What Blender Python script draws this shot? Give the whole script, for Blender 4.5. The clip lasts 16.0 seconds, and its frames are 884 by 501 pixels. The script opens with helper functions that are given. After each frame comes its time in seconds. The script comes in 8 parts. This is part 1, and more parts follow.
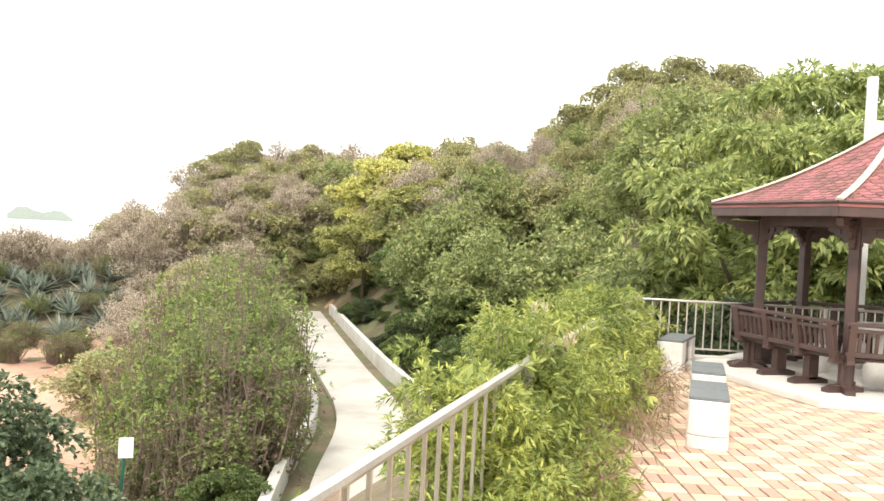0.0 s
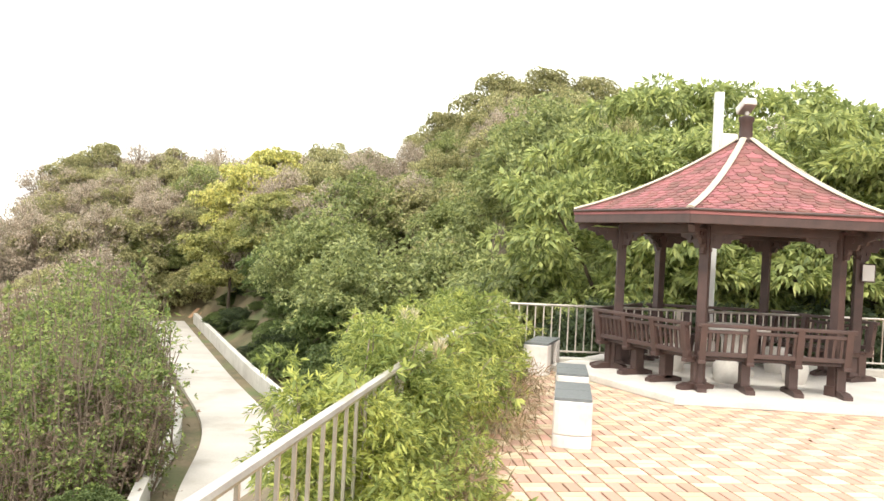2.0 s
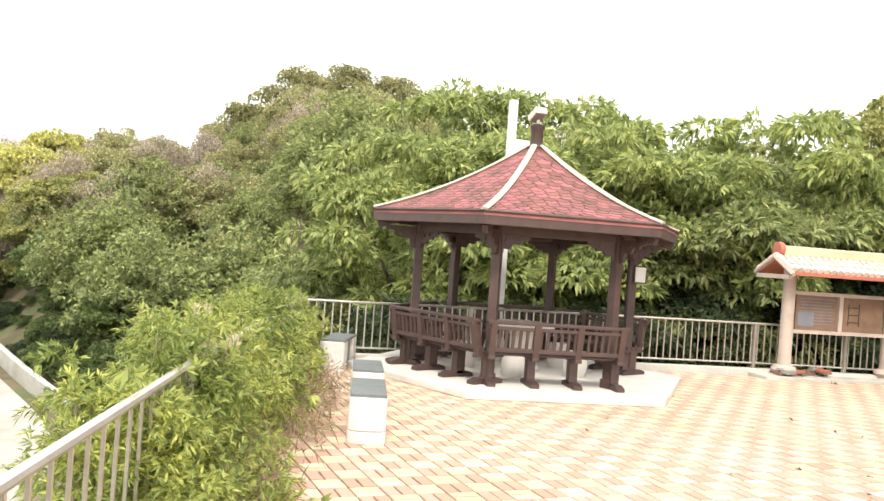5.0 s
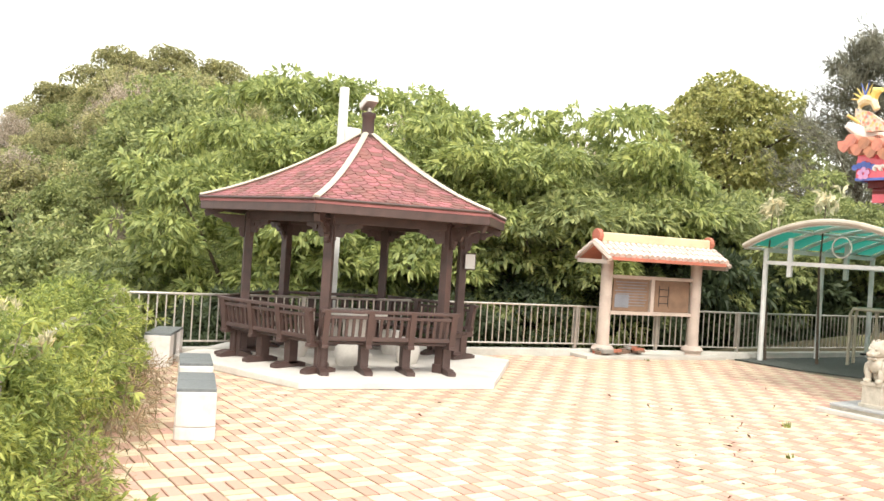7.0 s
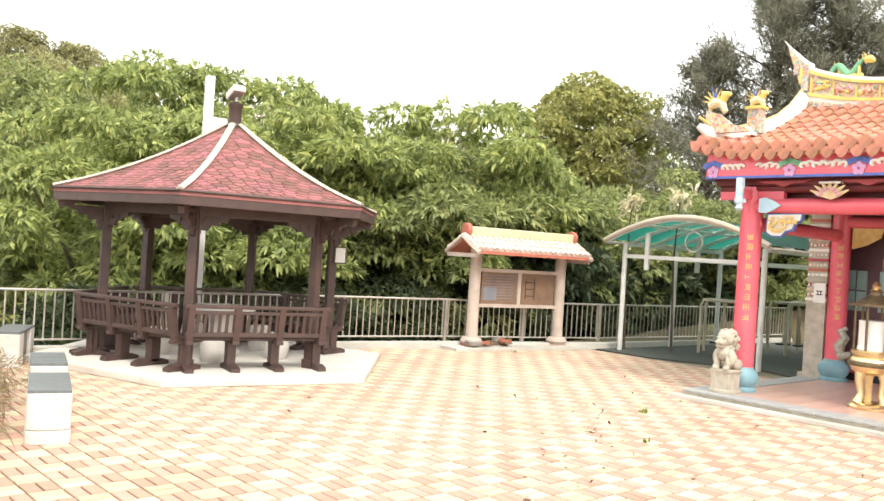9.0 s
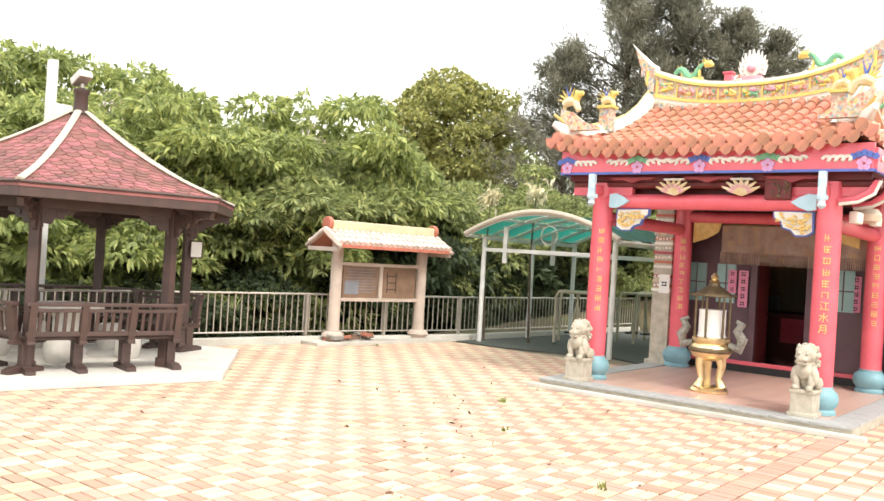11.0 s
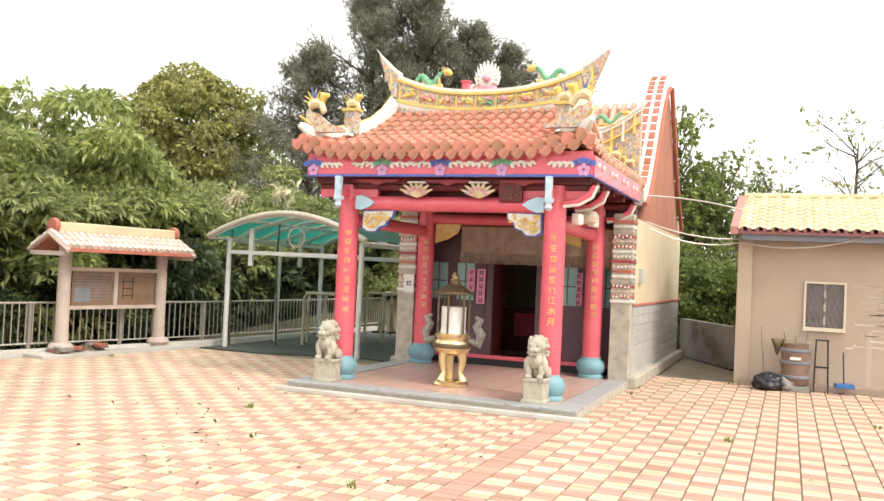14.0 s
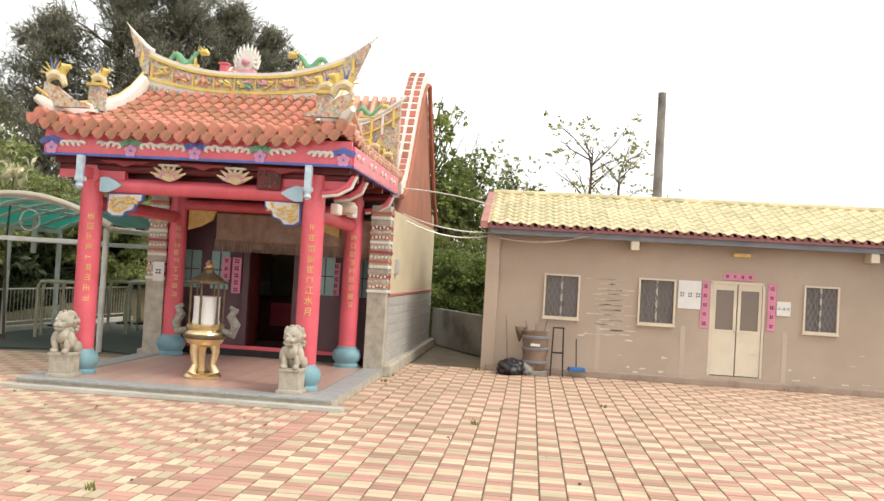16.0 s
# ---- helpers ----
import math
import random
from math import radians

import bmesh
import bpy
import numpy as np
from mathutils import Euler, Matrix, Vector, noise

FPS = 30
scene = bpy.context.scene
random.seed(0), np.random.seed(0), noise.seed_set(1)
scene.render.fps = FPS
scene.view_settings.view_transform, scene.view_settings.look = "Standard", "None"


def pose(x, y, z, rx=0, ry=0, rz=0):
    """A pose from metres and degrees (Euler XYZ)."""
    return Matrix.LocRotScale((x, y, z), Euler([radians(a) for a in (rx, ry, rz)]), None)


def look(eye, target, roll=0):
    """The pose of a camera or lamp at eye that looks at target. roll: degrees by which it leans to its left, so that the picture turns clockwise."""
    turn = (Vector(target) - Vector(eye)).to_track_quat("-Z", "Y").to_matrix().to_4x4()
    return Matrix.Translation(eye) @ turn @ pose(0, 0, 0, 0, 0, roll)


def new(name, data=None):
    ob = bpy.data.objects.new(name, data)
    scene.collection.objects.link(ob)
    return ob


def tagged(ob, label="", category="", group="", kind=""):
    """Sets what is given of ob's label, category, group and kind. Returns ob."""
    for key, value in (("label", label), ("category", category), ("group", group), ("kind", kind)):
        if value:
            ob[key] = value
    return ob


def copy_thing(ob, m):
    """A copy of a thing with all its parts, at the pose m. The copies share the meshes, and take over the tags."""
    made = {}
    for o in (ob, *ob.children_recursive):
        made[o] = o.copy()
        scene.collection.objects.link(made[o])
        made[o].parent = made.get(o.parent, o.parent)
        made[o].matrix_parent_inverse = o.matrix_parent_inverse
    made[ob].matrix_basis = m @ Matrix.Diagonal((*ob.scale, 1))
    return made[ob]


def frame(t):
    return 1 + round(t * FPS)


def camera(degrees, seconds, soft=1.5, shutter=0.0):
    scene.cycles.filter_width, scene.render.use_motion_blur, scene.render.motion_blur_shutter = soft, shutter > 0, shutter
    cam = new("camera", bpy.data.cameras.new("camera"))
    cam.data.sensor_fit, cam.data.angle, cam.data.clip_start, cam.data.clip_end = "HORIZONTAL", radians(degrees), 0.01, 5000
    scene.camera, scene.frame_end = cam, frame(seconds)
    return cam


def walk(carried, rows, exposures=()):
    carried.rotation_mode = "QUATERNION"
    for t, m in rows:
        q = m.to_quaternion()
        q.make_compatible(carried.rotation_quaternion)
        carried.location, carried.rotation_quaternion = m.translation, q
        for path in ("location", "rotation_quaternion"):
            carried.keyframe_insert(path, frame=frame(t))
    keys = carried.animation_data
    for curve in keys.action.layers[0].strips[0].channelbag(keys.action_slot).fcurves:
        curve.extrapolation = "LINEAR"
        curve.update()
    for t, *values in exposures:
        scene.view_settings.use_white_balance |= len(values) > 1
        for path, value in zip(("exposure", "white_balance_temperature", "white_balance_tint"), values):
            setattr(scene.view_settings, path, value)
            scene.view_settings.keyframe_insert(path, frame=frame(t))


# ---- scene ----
# ---------------------------------------------------------------- camera
cam = camera(54.6, 16.0, soft=1.5)
EYE = (0.0, 0.0, 1.9)
# seconds, yaw to the left, pitch, roll
ROWS = [
    (0, -0, -1.47, 2.94),
    (0.5, -1.21, -1.12, 2.95),
    (1, -3.42, -1.01, 2.73),
    (1.5, -6, -0.79, 2.71),
    (2, -8.65, -0.6, 2.8),
    (2.5, -11.5, -0.42, 3.06),
    (3, -12.94, -0.43, 3.33),
    (3.5, -15.1, -0.36, 3.56),
    (6, -27.5, -0.06, 4.04),
    (6.5, -30.63, -0.19, 3.72),
    (7, -33.24, -0.03, 3.67),
    (7.5, -35.88, 0.15, 3.94),
    (8, -38.4, 0.28, 3.9),
    (10.5, -47.9, -0.01, 3.58),
    (11, -51.14, 0.28, 3.53),
    (11.5, -53.91, 0.52, 3.58),
    (12, -56.36, 0.59, 3.68),
    (12.5, -56.97, 0.58, 3.41),
    (13, -58.48, 0.53, 2.98),
    (13.5, -62.99, 0.84, 2.51),
    (14, -67.9, 1.29, 2.66),
    (14.5, -71.96, 1.28, 2.58),
    (15, -75.96, 1.19, 2.82),
    (15.5, -81.21, 1.37, 2.99),
    (16, -83.99, 1.45, 3.33),
]


def aim(yaw, pitch, roll):
    a, b = radians(yaw), radians(pitch)
    way = Vector((-math.sin(a) * math.cos(b), math.cos(a) * math.cos(b), math.sin(b)))
    return look(EYE, Vector(EYE) + way, roll)


EXPOSURES = [(0.0, 0.65), (3.5, 0.65), (8.0, 0.66), (11.0, 0.62), (13.0, 0.5), (14.5, 0.32), (15.4, 0.17), (16.0, -0.07)]
walk(cam, [(t, aim(yaw, pitch, roll)) for t, yaw, pitch, roll in ROWS], EXPOSURES)

# ---------------------------------------------------------------- sky and sun
world = bpy.data.worlds.new("sky")
scene.world = world
world.use_nodes = True
wn, wl = world.node_tree.nodes, world.node_tree.links
sky = wn.new("ShaderNodeTexSky")
sky.sky_type = "NISHITA"
sky.sun_disc = False
SUN_ELEVATION, SUN_AZIMUTH = radians(50), radians(200)
sky.sun_elevation, sky.sun_rotation = SUN_ELEVATION, SUN_AZIMUTH
sky.dust_density, sky.air_density = 6.0, 1.0
SKY_STRENGTH, CLOUD = 0.13, 1.65
sky_scaled = wn.new("ShaderNodeVectorMath")
sky_scaled.operation = "SCALE"
sky_scaled.inputs["Scale"].default_value = SKY_STRENGTH
wl.new(sky.outputs[0], sky_scaled.inputs[0])
mixer = wn.new("ShaderNodeMix")
mixer.data_type = "RGBA"
mixer.inputs[0].default_value = 0.85
wl.new(sky_scaled.outputs[0], mixer.inputs[6])
mixer.inputs[7].default_value = (CLOUD * 1.0, CLOUD * 1.0, CLOUD * 0.975, 1)
wl.new(mixer.outputs[2], wn["Background"].inputs[0])
wn["Background"].inputs[1].default_value = 1.0

sun_data = bpy.data.lights.new("sun", "SUN")
sun_data.energy, sun_data.angle, sun_data.color = 2.0, radians(14), (1.0, 0.95, 0.86)
sun = new("sun", sun_data)
sun_from = Vector((math.sin(SUN_AZIMUTH) * math.cos(SUN_ELEVATION), math.cos(SUN_AZIMUTH) * math.cos(SUN_ELEVATION), math.sin(SUN_ELEVATION)))
sun.matrix_world = look(sun_from * 50, (0, 0, 0))


# ---------------------------------------------------------------- materials
def material(name, base, dark=None, rough=0.7, metal=0.0, scale=4.0, fine=40.0, vary=0.5, bump=0.15, island=0.0, pieces=0.0,
             through_light=0.0, coat=0.0, stain=None, stain_scale=1.2, stain_amount=0.0):
    """Base colour mottled towards dark at two scales, with fine relief; island and pieces vary brightness piece by piece."""
    m = bpy.data.materials.new(name)
    m.use_nodes = True
    n, l = m.node_tree.nodes, m.node_tree.links
    shader = n["Principled BSDF"]
    dark = dark or tuple(c * 0.72 for c in base)
    where = n.new("ShaderNodeTexCoord")
    big, small = n.new("ShaderNodeTexNoise"), n.new("ShaderNodeTexNoise")
    for node, s, d in ((big, scale, 4.0), (small, fine, 6.0)):
        node.inputs["Scale"].default_value, node.inputs["Detail"].default_value = s, d
        l.new(where.outputs["Object"], node.inputs["Vector"])
    add = n.new("ShaderNodeMath")
    add.operation = "MULTIPLY_ADD"
    l.new(small.outputs["Fac"], add.inputs[0])
    add.inputs[1].default_value = 0.5
    l.new(big.outputs["Fac"], add.inputs[2])
    ramp = n.new("ShaderNodeMapRange")
    ramp.inputs["From Min"].default_value, ramp.inputs["From Max"].default_value = 0.5, 1.0
    ramp.inputs["To Min"].default_value, ramp.inputs["To Max"].default_value = 0.0, vary * 2
    l.new(add.outputs[0], ramp.inputs["Value"])
    mix = n.new("ShaderNodeMix")
    mix.data_type = "RGBA"
    mix.inputs[6].default_value, mix.inputs[7].default_value = (*base, 1), (*dark, 1)
    l.new(ramp.outputs[0], mix.inputs[0])
    out = mix.outputs[2]
    if stain_amount:
        spot = n.new("ShaderNodeTexNoise")
        spot.inputs["Scale"].default_value, spot.inputs["Detail"].default_value = stain_scale, 8.0
        l.new(where.outputs["Object"], spot.inputs["Vector"])
        cut = n.new("ShaderNodeMapRange")
        cut.inputs["From Min"].default_value, cut.inputs["From Max"].default_value = 0.52, 0.68
        cut.inputs["To Max"].default_value = stain_amount
        l.new(spot.outputs["Fac"], cut.inputs["Value"])
        over = n.new("ShaderNodeMix")
        over.data_type = "RGBA"
        l.new(cut.outputs[0], over.inputs[0])
        l.new(out, over.inputs[6])
        over.inputs[7].default_value = (*stain, 1)
        out = over.outputs[2]
    if island or pieces:
        hsv = n.new("ShaderNodeHueSaturation")
        value = n.new("ShaderNodeMapRange")
        if island:
            info = n.new("ShaderNodeNewGeometry")
            l.new(info.outputs["Random Per Island"], value.inputs["Value"])
        else:
            info = n.new("ShaderNodeObjectInfo")
            l.new(info.outputs["Random"], value.inputs["Value"])
        amount = island or pieces
        value.inputs["To Min"].default_value, value.inputs["To Max"].default_value = 1 - amount, 1 + amount
        l.new(value.outputs[0], hsv.inputs["Value"])
        hue = n.new("ShaderNodeMapRange")
        l.new(value.inputs["Value"].links[0].from_socket, hue.inputs["Value"])
        hue.inputs["To Min"].default_value, hue.inputs["To Max"].default_value = 0.5 + amount * 0.05, 0.5 - amount * 0.05
        l.new(hue.outputs[0], hsv.inputs["Hue"])
        l.new(out, hsv.inputs["Color"])
        out = hsv.outputs[0]
    l.new(out, shader.inputs["Base Color"])
    shader.inputs["Roughness"].default_value, shader.inputs["Metallic"].default_value = rough, metal
    if coat:
        shader.inputs["Coat Weight"].default_value, shader.inputs["Coat Roughness"].default_value = coat, 0.15
    if bump:
        relief = n.new("ShaderNodeBump")
        relief.inputs["Strength"].default_value, relief.inputs["Distance"].default_value = bump, 0.02
        l.new(add.outputs[0], relief.inputs["Height"])
        l.new(relief.outputs[0], shader.inputs["Normal"])
    if through_light:
        leaf = n.new("ShaderNodeBsdfTranslucent")
        l.new(out, leaf.inputs["Color"])
        both = n.new("ShaderNodeMixShader")
        both.inputs[0].default_value = through_light
        l.new(shader.outputs[0], both.inputs[1])
        l.new(leaf.outputs[0], both.inputs[2])
        l.new(both.outputs[0], n["Material Output"].inputs["Surface"])
    return m


M = {}
M["soil"] = material("soil", (0.20, 0.15, 0.09), (0.09, 0.08, 0.04), 0.95, scale=0.6, fine=9, vary=0.6, bump=0.6, stain=(0.10, 0.13, 0.045), stain_scale=0.35, stain_amount=0.8)
M["red_earth"] = material("red_earth", (0.42, 0.24, 0.14), (0.25, 0.16, 0.085), 0.95, scale=1.5, fine=12, bump=0.8, stain=(0.14, 0.13, 0.06), stain_scale=0.9, stain_amount=0.8)
M["sand_tone"] = material("sand_tone", (0.52, 0.36, 0.25), (0.38, 0.22, 0.15), 0.9, scale=0.15, fine=4, vary=0.7)
M["sea"] = material("sea", (0.66, 0.66, 0.63), (0.50, 0.48, 0.45), 0.3, scale=0.02, fine=0.2, vary=0.6, bump=0.0)
M["concrete"] = material("concrete", (0.60, 0.58, 0.53), (0.45, 0.43, 0.38), 0.85, scale=0.8, fine=20, stain=(0.30, 0.28, 0.24), stain_amount=0.4)
M["pale_concrete"] = material("pale_concrete", (0.66, 0.63, 0.58), (0.52, 0.49, 0.44), 0.8, scale=1.5, fine=30, stain=(0.42, 0.38, 0.33), stain_scale=2.5, stain_amount=0.35)
M["lane_concrete"] = material("lane_concrete", (0.50, 0.47, 0.42), (0.38, 0.35, 0.31), 0.85, scale=0.5, fine=14, stain=(0.30, 0.27, 0.22), stain_scale=0.7, stain_amount=0.5)
M["old_concrete"] = material("old_concrete", (0.36, 0.34, 0.30), (0.20, 0.18, 0.16), 0.9, scale=1.2, fine=18, stain=(0.10, 0.09, 0.08), stain_amount=0.7)
M["joint"] = material("joint", (0.30, 0.25, 0.19), (0.18, 0.15, 0.10), 0.95, scale=2, fine=30, stain=(0.16, 0.17, 0.07), stain_amount=0.5)
M["yellow_paver"] = material("yellow_paver", (0.62, 0.50, 0.34), (0.50, 0.395, 0.27), 0.8, scale=1.2, fine=60, island=0.2, stain=(0.42, 0.33, 0.22), stain_scale=0.5, stain_amount=0.5)
M["red_paver"] = material("red_paver", (0.50, 0.29, 0.22), (0.40, 0.225, 0.17), 0.8, scale=1.2, fine=60, island=0.2, stain=(0.36, 0.22, 0.15), stain_scale=0.5, stain_amount=0.5)
M["yellow_piece"] = material("yellow_piece", (0.62, 0.50, 0.34), (0.50, 0.395, 0.27), 0.8, scale=1.2, fine=60, pieces=0.2, stain=(0.42, 0.33, 0.22), stain_scale=0.5, stain_amount=0.5)
M["red_piece"] = material("red_piece", (0.50, 0.29, 0.22), (0.40, 0.225, 0.17), 0.8, scale=1.2, fine=60, pieces=0.2, stain=(0.36, 0.22, 0.15), stain_scale=0.5, stain_amount=0.5)


def glare_paled(m, sand_tone, low, high, amount):
    """Overexposure painted into the paver colour: paler and less red as y grows."""
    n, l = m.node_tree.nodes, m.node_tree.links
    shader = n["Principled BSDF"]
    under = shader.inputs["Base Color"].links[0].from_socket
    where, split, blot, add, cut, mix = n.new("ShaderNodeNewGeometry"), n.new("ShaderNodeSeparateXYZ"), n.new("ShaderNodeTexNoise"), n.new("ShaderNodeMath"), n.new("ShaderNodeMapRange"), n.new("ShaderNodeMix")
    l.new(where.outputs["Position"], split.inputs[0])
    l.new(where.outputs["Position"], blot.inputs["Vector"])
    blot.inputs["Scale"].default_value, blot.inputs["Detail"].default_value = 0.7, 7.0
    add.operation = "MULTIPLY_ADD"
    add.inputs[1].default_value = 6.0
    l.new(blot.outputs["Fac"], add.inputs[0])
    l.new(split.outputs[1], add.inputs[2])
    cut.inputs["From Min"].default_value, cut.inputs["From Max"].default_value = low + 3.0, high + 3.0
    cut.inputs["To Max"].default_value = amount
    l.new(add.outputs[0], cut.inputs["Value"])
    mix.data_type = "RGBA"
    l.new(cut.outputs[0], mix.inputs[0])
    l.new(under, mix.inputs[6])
    mix.inputs[7].default_value = (*sand_tone, 1)
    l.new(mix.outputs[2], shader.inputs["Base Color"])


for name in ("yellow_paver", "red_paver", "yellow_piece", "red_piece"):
    glare_paled(M[name], (0.58, 0.47, 0.34), 3.0, 11.0, 0.30)
M["brown_wood"] = material("brown_wood", (0.085, 0.048, 0.040), (0.05, 0.03, 0.026), 0.5, scale=5, fine=60, bump=0.2)
M["shingle"] = material("shingle", (0.30, 0.115, 0.105), (0.17, 0.075, 0.07), 0.85, scale=3, fine=120, bump=0.4, island=0.35)
M["cream_trim"] = material("cream_trim", (0.50, 0.45, 0.36), (0.40, 0.35, 0.28), 0.6, scale=3, fine=40)
M["steel"] = material("steel", (0.62, 0.58, 0.52), (0.48, 0.43, 0.38), 0.35, metal=0.75, scale=4, fine=50, bump=0.05)
M["granite_dark"] = material("granite_dark", (0.16, 0.17, 0.17), (0.10, 0.11, 0.11), 0.45, scale=30, fine=200, bump=0.05)
M["granite"] = material("granite", (0.42, 0.42, 0.41), (0.30, 0.31, 0.31), 0.45, scale=12, fine=200, bump=0.05)
M["stone"] = material("stone", (0.55, 0.50, 0.41), (0.33, 0.30, 0.24), 0.85, scale=7, fine=60, bump=0.5)
M["pink_tile"] = material("pink_tile", (0.60, 0.40, 0.33), (0.50, 0.32, 0.26), 0.3, scale=1.5, fine=90, bump=0.05, pieces=0.05)
M["blue_stone"] = material("blue_stone", (0.22, 0.40, 0.45), (0.15, 0.29, 0.34), 0.5, scale=4, fine=50)
M["temple_red"] = material("temple_red", (0.76, 0.145, 0.185), (0.65, 0.105, 0.14), 0.25, scale=2.5, fine=40, bump=0.08)
M["maroon"] = material("maroon", (0.40, 0.06, 0.07), (0.28, 0.04, 0.05), 0.5, scale=3, fine=40)
# Own dark red of doors and altar; doubles as painted shade under the eave.
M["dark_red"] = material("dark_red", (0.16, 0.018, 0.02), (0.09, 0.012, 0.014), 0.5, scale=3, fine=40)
M["roof_clay"] = material("roof_clay", (0.70, 0.43, 0.30), (0.52, 0.27, 0.18), 0.5, scale=3, fine=40, island=0.25, stain=(0.22, 0.13, 0.09), stain_scale=4, stain_amount=0.5)
M["brick_red"] = material("brick_red", (0.50, 0.17, 0.11), (0.36, 0.12, 0.08), 0.8, scale=4, fine=50, pieces=0.15)
M["gable_red"] = material("gable_red", (0.42, 0.17, 0.10), (0.30, 0.12, 0.08), 0.85, scale=1.5, fine=30)
M["white_paint"] = material("white_paint", (0.80, 0.78, 0.72), (0.66, 0.63, 0.56), 0.6, scale=3, fine=50)
M["yellow_paint"] = material("yellow_paint", (0.78, 0.60, 0.16), (0.60, 0.44, 0.12), 0.45, scale=5, fine=50)
M["green_paint"] = material("green_paint", (0.20, 0.46, 0.25), (0.12, 0.32, 0.20), 0.45, scale=8, fine=60)
M["blue_paint"] = material("blue_paint", (0.10, 0.16, 0.50), (0.07, 0.11, 0.36), 0.45, scale=6, fine=50)
M["sky_paint"] = material("sky_paint", (0.36, 0.58, 0.68), (0.24, 0.44, 0.55), 0.45, scale=6, fine=50)
M["pink_paint"] = material("pink_paint", (0.72, 0.40, 0.46), (0.58, 0.26, 0.32), 0.5, scale=6, fine=50)
M["gold"] = material("gold", (0.92, 0.78, 0.50), (0.72, 0.56, 0.28), 0.3, metal=1.0, scale=9, fine=70, bump=0.1)
M["bronze"] = material("bronze", (0.22, 0.17, 0.10), (0.12, 0.09, 0.05), 0.45, metal=0.7, scale=9, fine=70)
M["gold_paint"] = material("gold_paint", (0.80, 0.58, 0.22), (0.62, 0.42, 0.13), 0.4, scale=10, fine=70)
M["cream_wall"] = material("cream_wall", (0.62, 0.53, 0.36), (0.52, 0.44, 0.30), 0.85, scale=0.9, fine=30, stain=(0.40, 0.35, 0.26), stain_amount=0.3)
M["grey_tile"] = material("grey_tile", (0.50, 0.485, 0.455), (0.41, 0.40, 0.38), 0.5, scale=3, fine=60, pieces=0.08)
M["house_wall"] = material("house_wall", (0.49, 0.395, 0.315), (0.41, 0.325, 0.255), 0.9, scale=0.7, fine=35, bump=0.1, stain=(0.34, 0.29, 0.23), stain_scale=0.8, stain_amount=0.4)
M["yellow_tile"] = material("yellow_tile", (0.70, 0.62, 0.38), (0.54, 0.46, 0.27), 0.6, scale=2, fine=40, island=0.16, stain=(0.30, 0.24, 0.14), stain_scale=3, stain_amount=0.5)
M["purple_edge"] = material("purple_edge", (0.36, 0.15, 0.15), (0.24, 0.10, 0.10), 0.7, scale=3, fine=40)
M["grey_paint"] = material("grey_paint", (0.22, 0.23, 0.26), (0.16, 0.17, 0.19), 0.5, scale=3, fine=40)
M["cream_paint"] = material("cream_paint", (0.74, 0.66, 0.52), (0.63, 0.55, 0.43), 0.5, scale=3, fine=40)
M["rubber"] = material("rubber", (0.085, 0.092, 0.08), (0.055, 0.062, 0.052), 0.9, scale=1, fine=150, bump=0.3)
M["black"] = material("black", (0.02, 0.02, 0.02), (0.012, 0.012, 0.012), 0.6, scale=5, fine=40)
M["black_bag"] = material("black_bag", (0.025, 0.025, 0.03), (0.015, 0.015, 0.018), 0.3, scale=8, fine=40, bump=0.6)
M["blue_plastic"] = material("blue_plastic", (0.04, 0.16, 0.42), None, 0.4)
M["drum_brown"] = material("drum_brown", (0.24, 0.15, 0.10), (0.14, 0.09, 0.065), 0.5, scale=5, fine=40)
M["post_white"] = material("post_white", (0.72, 0.73, 0.70), (0.58, 0.58, 0.55), 0.45, scale=3, fine=40)
M["paper"] = material("paper", (0.80, 0.79, 0.76), (0.72, 0.71, 0.68), 0.8, scale=5, fine=40, bump=0.05)
M["pink_paper"] = material("pink_paper", (0.72, 0.28, 0.40), (0.62, 0.22, 0.34), 0.8, scale=5, fine=40, bump=0.05)
M["notice_wood"] = material("notice_wood", (0.25, 0.155, 0.10), (0.16, 0.10, 0.065), 0.6, scale=5, fine=60)
M["bark"] = material("bark", (0.15, 0.11, 0.08), (0.07, 0.055, 0.04), 0.95, scale=6, fine=50, bump=0.8)
M["stem_bark"] = material("stem_bark", (0.25, 0.19, 0.14), (0.13, 0.10, 0.072), 0.95, scale=6, fine=50, bump=0.6)
M["pale_bark"] = material("pale_bark", (0.33, 0.27, 0.21), (0.20, 0.16, 0.12), 0.95, scale=6, fine=50, bump=0.6)


def leaf_material(name, base, dark):
    return material(name, base, dark, 0.6, scale=0.8, fine=6, vary=0.5, bump=0.0, island=0.45, through_light=0.42)


M["leaf_bright"] = leaf_material("leaf_bright", (0.45, 0.50, 0.18), (0.24, 0.29, 0.10))
M["leaf_mid"] = leaf_material("leaf_mid", (0.37, 0.41, 0.155), (0.20, 0.235, 0.095))
M["leaf_vine"] = leaf_material("leaf_vine", (0.20, 0.265, 0.085), (0.095, 0.13, 0.045))
M["leaf_olive"] = leaf_material("leaf_olive", (0.48, 0.46, 0.22), (0.29, 0.29, 0.135))
M["leaf_yellow"] = leaf_material("leaf_yellow", (0.70, 0.68, 0.25), (0.50, 0.50, 0.17))
M["leaf_dry"] = leaf_material("leaf_dry", (0.58, 0.50, 0.39), (0.42, 0.36, 0.27))
# Deep shade behind the fence is painted into this near-black green.
M["leaf_shaded"] = leaf_material("leaf_shaded", (0.085, 0.115, 0.05), (0.045, 0.065, 0.03))
M["needle"] = leaf_material("needle", (0.29, 0.28, 0.205), (0.17, 0.17, 0.12))
